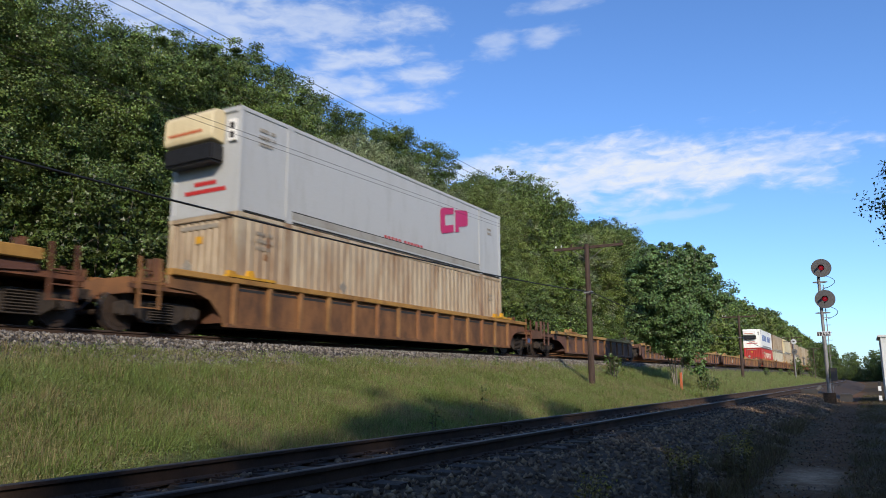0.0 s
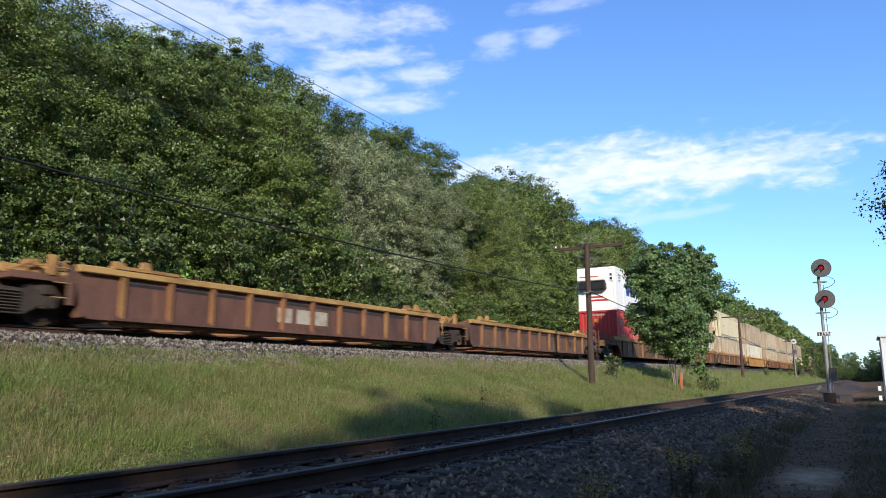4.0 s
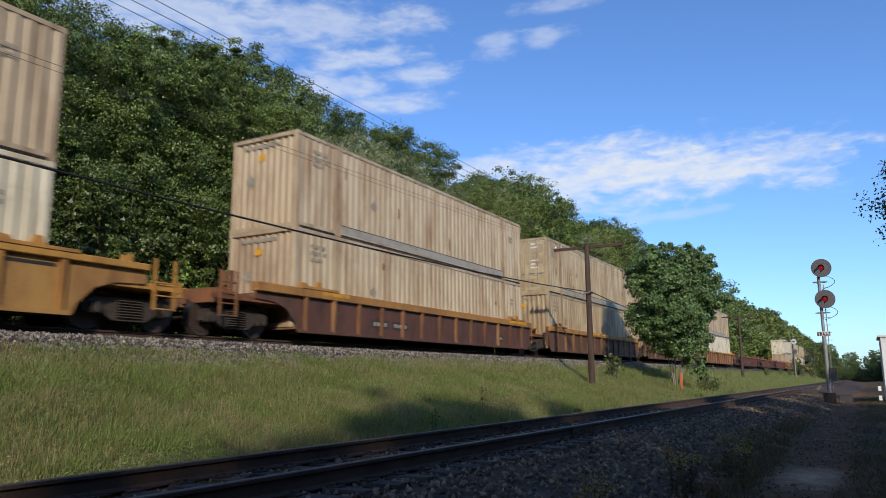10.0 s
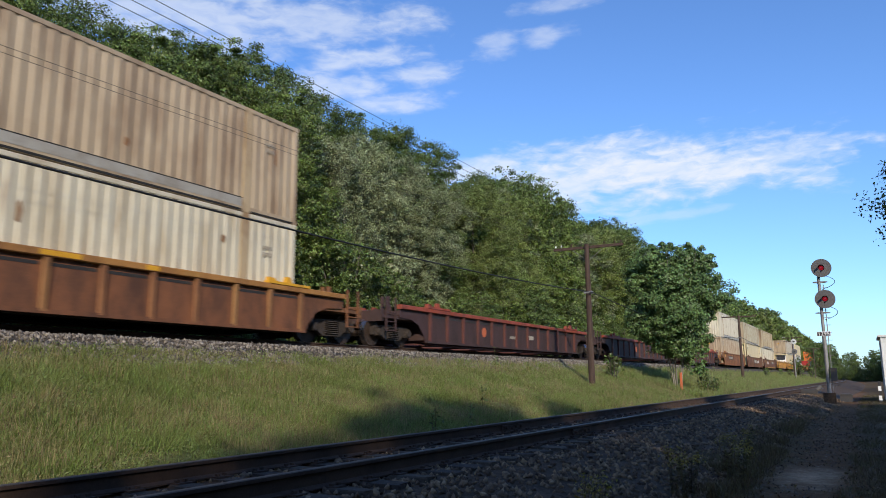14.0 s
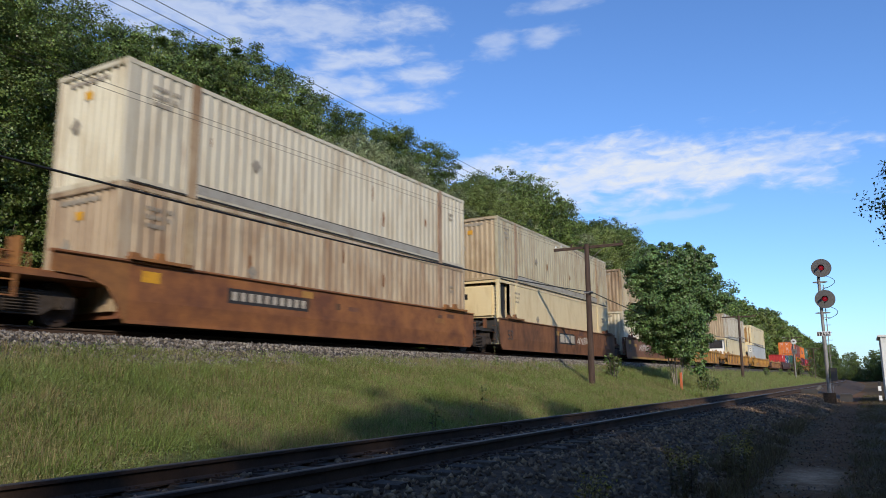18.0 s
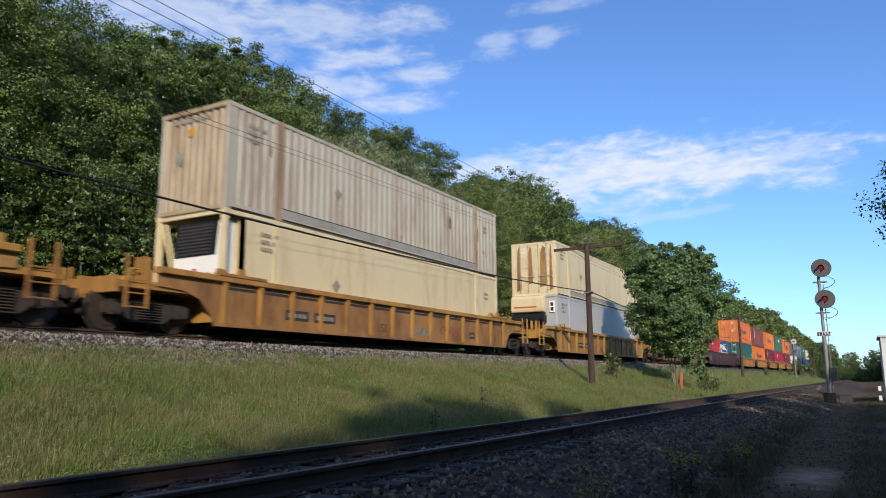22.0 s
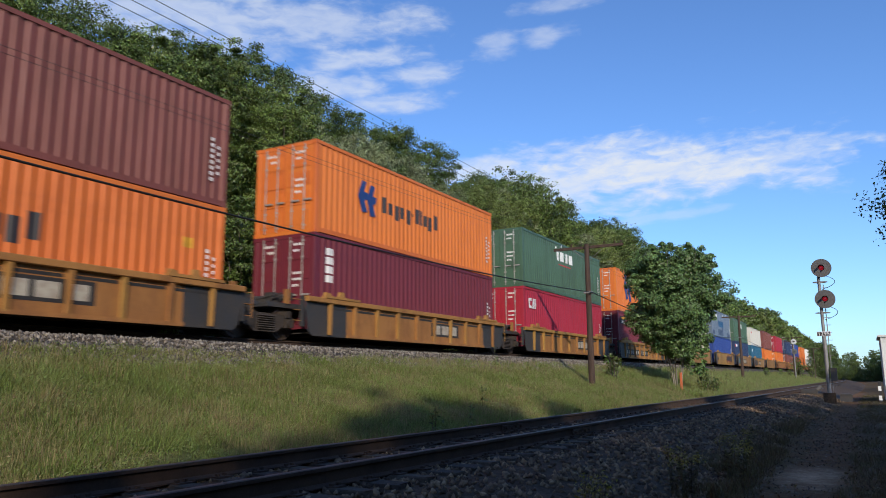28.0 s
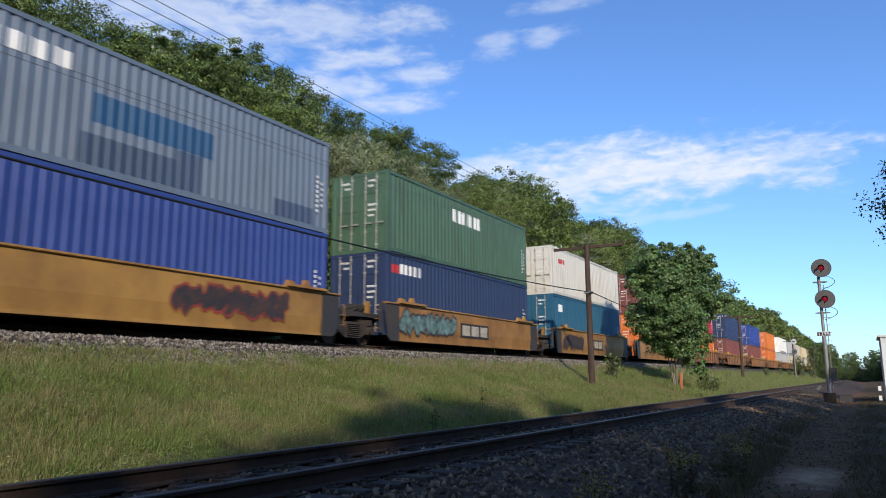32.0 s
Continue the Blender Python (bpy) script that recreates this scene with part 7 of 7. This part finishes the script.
for u, lo, up in ((845.4, "pale", "cream"), (865.0, "tan", "tan"), (884.6, "beige", "khaki"), (907.8, "beige", "pale")):
    stack(u, W53, domestic(lo, "distant beige"), domestic(up, "distant tan"))


def motions():
    """The whole train runs towards the viewer and past at one speed."""
    for ob in TRAIN:
        x, y, z = ob.matrix_basis.translation
        walk(ob, [(0.0, pose(x, y, z)), (CLIP, pose(x, y - SPEED * CLIP, z))])

# ---- emblems, lettering blocks and marks on the train ----


def decal(box_parts, name, y0, y1, z0, z1, material, label=""):
    """A painted patch on a container's side, following its folds; y from the leading end, z from its base."""
    ob, hw, hl, prof = box_parts
    a, b = y0 - hl, y1 - hl
    pts = [(a, on_face(prof, a))] + [p for p in prof if a < p[0] < b] + [(b, on_face(prof, b))]
    bm = bmesh.new()
    panel(bm, pts, z0, z1, hw - 0.012 + 0.004, 1)
    return part(name, bm, material, ob, label)


WIDTHS = {"i": 0.55, "M": 1.35, "-": 0.6, " ": 0.6}


def word(box_parts, letters, y0, y1, z0, z1, material, label=""):
    """Plain upright blocks, one for each sign: o is low, p hangs below the line, i is narrow, M is wide."""
    unit = (y1 - y0) / sum(WIDTHS.get(ch, 1.0) for ch in letters)
    tall = z1 - z0
    y = y0
    for ch in letters:
        w = WIDTHS.get(ch, 1.0) * unit
        lo, hi = z0, z1
        if ch == "-":
            lo, hi = z0 + tall * 0.40, z0 + tall * 0.60
        elif ch in "op":
            hi = z0 + tall * 0.74
            lo = z0 - (tall * 0.22 if ch == "p" else 0.0)
        if ch != " ":
            decal(box_parts, "lettering", y + 0.14 * unit, y + w - 0.14 * unit, lo, hi, material, label)
        y += w


def shape(box_parts, name, outline, material, label=""):
    """A flat painted emblem on a container's side."""
    ob, hw, hl, prof = box_parts
    bm = bmesh.new()
    prism(bm, [(y - hl, z) for y, z in outline], "x", hw - 0.010, hw + 0.003)
    return part(name, bm, material, ob, label)


def plate(ua, y0, y1, z0, z1, material, label, blocks=0, ink=None, wide=0.8):
    """A painted panel on a well car's side, with plain blocks on it."""
    car, half, top, low, a = BUILT[ua]
    mid = y_mid[ua]
    x = half + 0.0035
    bm = bmesh.new()
    box(bm, half - 0.004, x, y0 - mid, y1 - mid, z0, z1)
    base = part("sign_panel", bm, material, car, label)
    if blocks:
        step = (y1 - y0 - 0.16) / blocks
        for i in range(blocks):
            bm = bmesh.new()
            b = y0 - mid + 0.08 + i * step
            box(bm, x, x + 0.004, b + step * (1 - wide) / 2, b + step * (1 + wide) / 2, z0 + 0.08, z1 - 0.08)
            part("lettering", bm, ink, base)


y_mid = {ua: (ub - ua) / 2 for ua, ub, *_ in CARS}
cp_lo, cp_up = cp
shape(cp_up, "emblem", [(10.70, 1.32), (10.82, 1.20), (11.75, 1.42), (11.75, 1.72), (11.05, 1.56), (11.05, 2.00), (11.75, 2.16), (11.75, 2.42), (10.82, 2.24), (10.70, 2.12)], LOGO_PINK, "magenta emblem")
shape(cp_up, "emblem", [(11.92, 1.44), (12.20, 1.50), (12.20, 1.72), (12.88, 1.86), (12.98, 1.98), (12.98, 2.42), (12.88, 2.52), (11.92, 2.36)], LOGO_PINK, "magenta emblem")
word(cp_up, "ooooo oooooo", 6.8, 9.4, 0.40, 0.52, LOGO_RED, "small red lettering blocks")
mo_lo, mo_up = mo
word(mo_up, "MXXiXiMX - XXXXXiX", 2.45, 14.45, 1.16, 2.10, LOGO_BLUE, "blue lettering block")
word(mo_lo, "XXXXXiXX  XiXX", 6.35, 13.15, 1.36, 2.20, LOGO_CREAM, "cream lettering block")
for a, b, c, d in ((3.12, 2.14, 3.90, 1.16), (5.34, 2.13, 4.62, 1.17)):
    shape(mo_lo, "emblem", [(a, b), (a + 0.17 * (1 if a < 4 else -1), b), (c + 0.14, d), (c, d)], LOGO_CREAM, "cream triangle outline")
shape(mo_lo, "emblem", [(3.12, 2.10), (5.34, 2.10), (5.34, 2.20), (3.12, 2.20)], LOGO_CREAM)
shape(mo_lo, "emblem", [(3.98, 2.02), (4.25, 1.96), (4.52, 2.02), (4.58, 2.24), (4.25, 2.44), (3.94, 2.24)], LOGO_GREEN, "green emblem")


def blue_mark(b, y, z, s):
    """Two leaning blue strokes, each with a foot that points forwards."""
    for k, (o, lift) in enumerate(((0.0, 0.0), (0.46, -0.06))):
        outline = [(0.10, 0.50), (0.30, 1.00), (0.52, 0.98), (0.40, 0.66), (0.62, 0.64), (0.56, 0.44), (0.42, 0.40), (0.58, 0.04), (0.30, 0.00), (0.20, 0.30)]
        shape(b, "emblem", [(y + (o + u) * s, z + (v + lift) * s) for u, v in outline], LOGO_NAVY, "blue emblem of leaning strokes" if k == 0 else "")


for b in (M[1], N[0], O[1]):
    blue_mark(b, 2.05, 1.06, 1.08)
    word(b, "Xopop-XiopX", 3.55, 7.42, 1.28, 1.84, LOGO_BLACK, "dark lettering block")
blue_mark(Q[1], 1.72, 0.92, 1.75)
word(Q[1], "Xopop-XiopX", 4.22, 10.48, 1.10, 1.92, LOGO_BLACK, "dark lettering block")
for b in (P[1], T[1]):
    word(b, "XXXiXXX", 4.75, 7.3, 1.90, 2.42, LOGO_WHITE, "white lettering block")
decal(P[1], "faded_line", 5.0, 6.9, 1.66, 1.72, LOGO_RED)
for b, y in ((P[0], 0.65), (red20, 0.95)):
    shape(b, "emblem", [(y, 1.88), (y + 0.36, 1.88), (y + 0.36, 2.00), (y + 0.14, 2.02), (y + 0.14, 2.24), (y + 0.36, 2.26), (y + 0.36, 2.38), (y, 2.38)], LOGO_WHITE, "white emblem")
    shape(b, "emblem", [(y + 0.42, 1.88), (y + 0.64, 1.88), (y + 0.64, 2.38), (y + 0.55, 2.38)], LOGO_WHITE)
    shape(b, "emblem", [(y + 0.74, 1.88), (y + 0.88, 1.88), (y + 0.88, 2.38), (y + 0.74, 2.38)], LOGO_WHITE)
for k in range(6):
    decal(N[1], "lettering", 0.73, 1.05, 2.42 - k * 0.25, 2.61 - k * 0.25, LOGO_WHITE)
    if k < 4:
        decal(O[0], "lettering", 0.60, 0.95, 2.28 - k * 0.28, 2.50 - k * 0.28, LOGO_WHITE)
decal(Q[0], "sign", 0.65, 1.84, 2.05, 2.57, LOGO_BLACK, "black sign with yellow and white blocks")
shape(Q[0], "emblem", [(1.0, 2.36), (1.8, 2.36), (1.8, 2.54), (0.75, 2.50)], BRIGHT_YELLOW)
word(Q[0], "ooooo", 0.72, 1.78, 2.09, 2.36, LOGO_WHITE)
decal(S[1], "patch", 4.15, 7.55, 1.15, 1.82, LOGO_TEAL, "teal repainted patch")
decal(S[1], "patch", 3.90, 6.41, 0.18, 0.87, LOGO_DARK, "dark blue repainted patch")
decal(S[1], "patch", 6.41, 7.20, 0.18, 1.13, LOGO_DARK)
decal(S[1], "patch", 9.80, 11.50, 0.18, 0.67, LOGO_DARK)
decal(S[1], "patch", 0.17, 1.67, 0.20, 0.60, LOGO_DARK)
decal(S[1], "emblem", 0.40, 1.05, 2.12, 2.48, LOGO_RED, "red emblem")
word(S[1], "ooooo", 1.10, 3.62, 2.08, 2.62, LOGO_WHITE, "white lettering block")
decal(T[0], "emblem", 0.34, 0.80, 2.18, 2.48, LOGO_RED, "red emblem")
word(T[0], "XXXXX", 0.84, 2.35, 2.18, 2.54, LOGO_WHITE, "white lettering block")
word(U[1], "ooo", 1.0, 2.1, 1.75, 2.10, LOGO_RED, "red emblem block")
decal(U[0], "emblem", 0.9, 1.5, 2.0, 2.4, LOGO_WHITE)
for b in (N[0], R[1]):
    decal(b, "decal", 10.9, 11.2, 1.7, 1.95, BRIGHT_YELLOW, "yellow decal")
# blotches of rust and patched paint on the older containers
rnd = random.Random(15)
for ob in list(TRAIN):
    if ob.name.startswith("shipping_container") and "ribbed" in ob["label"] and "red" not in ob["label"].split()[0:2]:
        for _ in range(rnd.randint(3, 6)):
            bm = bmesh.new()
            y, z, h, w = rnd.uniform(-7.2, 7.2), rnd.uniform(0.4, 2.2), rnd.uniform(0.12, 0.55), rnd.uniform(0.03, 0.16)
            prism(bm, [(y, z), (y + w * 0.7, z - 0.04), (y + w, z + h * 0.5), (y + w * 0.6, z + h), (y + w * 0.1, z + h * 0.8)], "x", 1.279, 1.2865)
            part("rust_spot", bm, RUST_STAIN, ob)
bm = bmesh.new()
for _ in range(130):
    y, z = rnd.uniform(-5.7, 5.7), rnd.uniform(0.2, 2.6)
    h, w = rnd.uniform(0.04, 0.22), rnd.uniform(0.02, 0.10) * (1.6 if y > 0 else 1.0)
    prism(bm, [(y, z), (y + w * 0.7, z - 0.04), (y + w, z + h * 0.5), (y + w * 0.6, z + h), (y + w * 0.1, z + h * 0.8)], "x", 1.205, 1.2115)
for y in (-5.98, 5.98):
    prism(bm, [(y - 0.09, 0.1), (y + 0.09, 0.1), (y + 0.07, 2.8), (y - 0.06, 2.7)], "x", 1.215, 1.2225)
tagged(part("rust_spot", bm, RUST_STAIN, R[0][0], "orange-brown rust stains"), kind="stuff")

# panels, numerals and graffiti on the well cars
for ua in (548.9, 564.7, 580.4):
    plate(ua, 8.30, 10.38, 0.43, 0.92, BLACK_PANEL, "black panel with pale blocks", 3, STENCIL)
for ua, y0 in ((381.2, 8.48), (647.2, 6.50), (662.8, 6.6)):
    plate(ua, y0, y0 + 2.5, 0.62 if ua < 600 else 0.48, 1.20 if ua < 600 else 1.04, BLACK_PANEL, "black panel with pale blocks", 3, STENCIL)
for ua, y0, y1, z0 in ((361.6, 4.96, 8.05, 0.80), (400.8, 11.46, 14.4, 0.82), (615.0, 4.72, 6.82, 0.78)):
    plate(ua, y0, y1, z0, z0 + 0.38, BLACK_PANEL, "black panel with pale blocks", 10, STENCIL, 0.62)
plate(596.0, 2.6, 8.4, 0.36, 0.74, BLACK_PANEL, "black stripe with pale blocks", 12, STENCIL, 0.4)
for ua, y0, y1 in ((443.1, 4.2, 6.4), (466.6, 4.75, 6.87), (423.9, 3.6, 5.6), (186.7, 5.0, 7.1), (124.2, 11.3, 13.7), (144.0, 11.5, 14.0), (163.4, 5.2, 7.4), (210.2, 5.6, 7.8), (249.5, 5.6, 7.8)):
    mid = (y0 + y1) / 2
    plate(ua, y0, mid - 0.12, 0.52, 0.80, BLACK_PANEL, "black panel with faded blocks", 4, FADED, 0.7)
    plate(ua, mid + 0.12, y1, 0.52, 0.80, BLACK_PANEL, "black panel with faded blocks", 5, FADED, 0.7)
for ua, y0 in ((443.1, 15.15), (466.6, 14.9), (186.7, 15.0), (124.2, 16.0), (210.2, 15.2)):
    plate(ua, y0, y0 + 0.42, 0.46, 0.72, BLACK_PANEL, "small dark notice", 3, FADED, 0.5)
for ua, y0 in ((443.1, 9.0), (466.6, 8.9), (144.0, 4.4), (163.4, 4.4), (124.2, 4.4), (272.6, 9.0)):
    car, half, top, low, a = BUILT[ua]
    text_part("number", "53", 0.36, BLACK_GREY, car, pose(half + 0.006, y0 - y_mid[ua], 0.54, 90, 0, 90))
# bright patches of newer paint on the chords of the brown cars
rnd = random.Random(23)
for ua, ub, style, _, _ in CARS:
    if style in ("brown", "dark", "ochre") and ua < 300:
        car, half, top, low, a = BUILT[ua]
        for k in range(5):
            y = rnd.uniform(1.8, ub - ua - 2.8)
            bm = bmesh.new()
            box(bm, half + 0.09, half + 0.1135, y - y_mid[ua], y - y_mid[ua] + rnd.uniform(0.35, 1.3), top - 0.125, top - 0.025)
            part("paint_patch", bm, BRIGHT_YELLOW if rnd.random() < 0.6 else YELLOW, car, "bright yellow patch of paint")
for ua in (51.6, 68.9, 86.4):
    plate(ua, 7.0, 9.5, 0.36, 0.92, UMBER, "faded pale blocks", 3, STENCIL, 0.72)
for ua, y0, z0, ink in ((509.6, 2.0, 0.70, STENCIL), (381.2, 1.95, 0.76, BLACK_GREY), (400.8, 1.95, 0.76, BLACK_GREY)):
    car, half, top, low, a = BUILT[ua]
    text_part("number", "53", 0.62, ink, car, pose(half + 0.006, y0 + 0.4 - y_mid[ua], z0, 90, 0, 90))
for ua in (615.0, 631.6):
    car, half, top, low, a = BUILT[ua]
    text_part("number", "40", 0.50, BLACK_GREY, car, pose(half + 0.006, 2.6 - y_mid[ua], 0.75, 90, 0, 90))
for k in range(6):
    plate(509.6, 3.0 + k * 2.5 if k else 1.2, 3.35 + k * 2.5 if k else 1.55, 0.98, 1.05, BRIGHT_YELLOW, "yellow reflector")
for ua in (631.6, 615.0, 647.2):
    plate(ua, 2.9 if ua != 615.0 else 11.8, 3.3 if ua != 615.0 else 12.2, 0.98, 1.12, ORANGE_POST, "orange decal")
plate(400.8, 2.0, 2.6, 1.1, 1.35, BRIGHT_YELLOW, "yellow decal patch")
plate(361.6, 2.4, 2.9, 1.05, 1.3, BRIGHT_YELLOW, "yellow patched paint")
plate(400.8, 2.6, 17.4, 0.13, 0.26, OCHRE, "ochre stripe along the sill")
for ua in (361.6, 381.2, 400.8):
    rnd = random.Random(int(ua))
    for k in range(7):
        y = rnd.uniform(2.4, 16.5)
        z = rnd.uniform(0.9, 1.2)
        plate(ua, y, y + rnd.uniform(0.25, 0.8), z, z + rnd.uniform(0.10, 0.28), rnd.choice([OCHRE, RUST_BROWN, DARK_BROWN, UMBER_RUST]), "patched paint")

for ua, y0, r in ((318.7, 7.6, 0.2), (340.0, 8.4, 0.2), (296.1, 6.4, 0.2)):
    car, half, top, low, a = BUILT[ua]
    bm = bmesh.new()
    rod(bm, (half + 0.001, y0 - y_mid[ua], 0.78), (half + 0.005, y0 - y_mid[ua], 0.78), r, 20)
    part("emblem", bm, ORANGE_POST, car, "round orange-red emblem")
    plate(ua, y0 + 4.8, y0 + 5.35, 0.66, 0.84, STENCIL, "faded pale notice", 3, FADED, 0.6)
    plate(ua, y0 + 2.6, y0 + 3.3, 0.62, 0.74, FADED, "faded stencil")
SPRAY_RED = mat("red_spray_paint", (0.33, 0.055, 0.035), 0.6, 0, (0.06, 0.03, 0.03), 0.5, 3)
SPRAY_BLACK = mat("black_spray_paint", (0.035, 0.032, 0.035), 0.6, 0, (0.10, 0.05, 0.04), 0.4, 3)
SPRAY_TEAL = mat("teal_spray_paint", (0.16, 0.27, 0.26), 0.6, 0, (0.04, 0.06, 0.06), 0.5, 3)
SPRAY_WHITE = mat("white_spray_paint", (0.60, 0.57, 0.52), 0.6, 0, (0.35, 0.25, 0.18), 0.4, 3)


def graffiti(ua, y0, y1, z0, z1, fill, edge, seed, thin=False):
    """Sprayed shapes without letters: leaning blots with outlined edges."""
    car, half, top, low, a = BUILT[ua]
    rnd = random.Random(seed)
    n = 9
    w = (y1 - y0) / n
    for i in range(n):
        y = y0 - y_mid[ua] + i * w
        for layer, material, grow in ((0, edge, 0.0), (1, fill, 0.07)):
            if thin and layer:
                continue
            r = random.Random(seed * 31 + i)
            bm = bmesh.new()
            k = 13
            pts = []
            for j in range(k):
                ang = 6.283 * j / k
                rr = r.uniform(0.55, 1.0) - grow * 2.2
                pts.append((y + w / 2 + math.cos(ang) * w * (0.30 if thin else 0.95) * rr + 0.12 * math.sin(ang), (z0 + z1) / 2 + math.sin(ang) * (z1 - z0) / 2 * rr))
            prism(bm, pts, "x", half - 0.002, half + 0.0035 + layer * 0.003 + i * 0.0002)
            part("graffiti", bm, material, car, "sprayed graffiti" if i == 0 else "")


graffiti(631.6, 8.1, 12.0, 0.33, 1.34, SPRAY_BLACK, SPRAY_RED, 3)
graffiti(647.2, 2.2, 6.1, 0.25, 1.38, SPRAY_TEAL, SPRAY_BLACK, 5)
graffiti(400.8, 4.7, 7.3, 0.62, 1.25, SPRAY_WHITE, SPRAY_WHITE, 7, True)
graffiti(381.2, 11.3, 13.6, 0.65, 1.15, SPRAY_WHITE, SPRAY_WHITE, 8, True)
graffiti(443.1, 12.7, 14.3, 0.45, 0.92, SPRAY_RED, SPRAY_RED, 11, True)
graffiti(466.6, 12.6, 14.0, 0.45, 0.90, SPRAY_RED, SPRAY_RED, 12, True)
graffiti(443.1, 10.6, 12.2, 0.35, 0.75, SPRAY_TEAL, SPRAY_TEAL, 13, True)
graffiti(662.8, 2.4, 5.6, 0.30, 1.25, SPRAY_BLACK, SPRAY_BLACK, 9)


def tank_container():
    """A white tank in a blue twenty-foot frame."""
    t = thing("tank_container", "white cylindrical tank in a blue steel frame behind a red container", "tank container", at=(MAIN_X, 519.82 + 3.0, MAIN_RAIL + 0.37))
    bm = bmesh.new()
    bmesh.ops.create_uvsphere(bm, u_segments=28, v_segments=14, radius=1.12, matrix=Matrix.Translation((0, 0, 1.28)) @ Matrix.Rotation(radians(90), 4, "X"))
    for v in bm.verts:
        v.co.y = (v.co.y / 1.12) * 0.32 + (2.42 if v.co.y > 0 else -2.42)
    me = finish("tank", bm, PAINTS["white"], True)
    tank = part("tank", me, None, t, "white insulated tank")
    for y in (-1.9, -0.65, 0.65, 1.9):
        bm = bmesh.new()
        rod(bm, (0, y - 0.03, 1.28), (0, y + 0.03, 1.28), 1.135, 36)
        part("band", bm, GALV, tank)
    bm = bmesh.new()
    rod(bm, (1.10, -1.2, 1.5), (1.13, -1.2, 1.5), 0.32, 20)
    part("emblem", bm, LOGO_NAVY, tank, "dark blue emblem")
    for i in range(8):
        bm = bmesh.new()
        box(bm, 1.09, 1.135, -0.65 + i * 0.3, -0.43 + i * 0.3, 1.28, 1.52)
        part("lettering", bm, LOGO_BLACK, tank)
    for x in (-1.16, 1.16):
        for y in (-2.96, 2.96):
            bm = bmesh.new()
            box(bm, x - 0.06, x + 0.06, y - 0.06, y + 0.06, 0.0, 2.59)
            part("post", bm, PAINTS["blue"], t, "blue frame post")
        for z in (0.06, 2.53):
            bm = bmesh.new()
            box(bm, x - 0.05, x + 0.05, -2.9, 2.9, z - 0.05, z + 0.05)
            part("side_rail", bm, PAINTS["blue"], t)
    for y in (-2.96, 2.96):
        for z in (0.06, 2.53):
            bm = bmesh.new()
            box(bm, -1.1, 1.1, y - 0.05, y + 0.05, z - 0.05, z + 0.05)
            part("end_rail", bm, PAINTS["blue"], t)
    bm = bmesh.new()
    box(bm, -0.25, 0.25, -2.8, 2.8, 2.42, 2.46)
    part("walkway", bm, GALV, t)
    TRAIN.append(t)


tank_container()


motions()
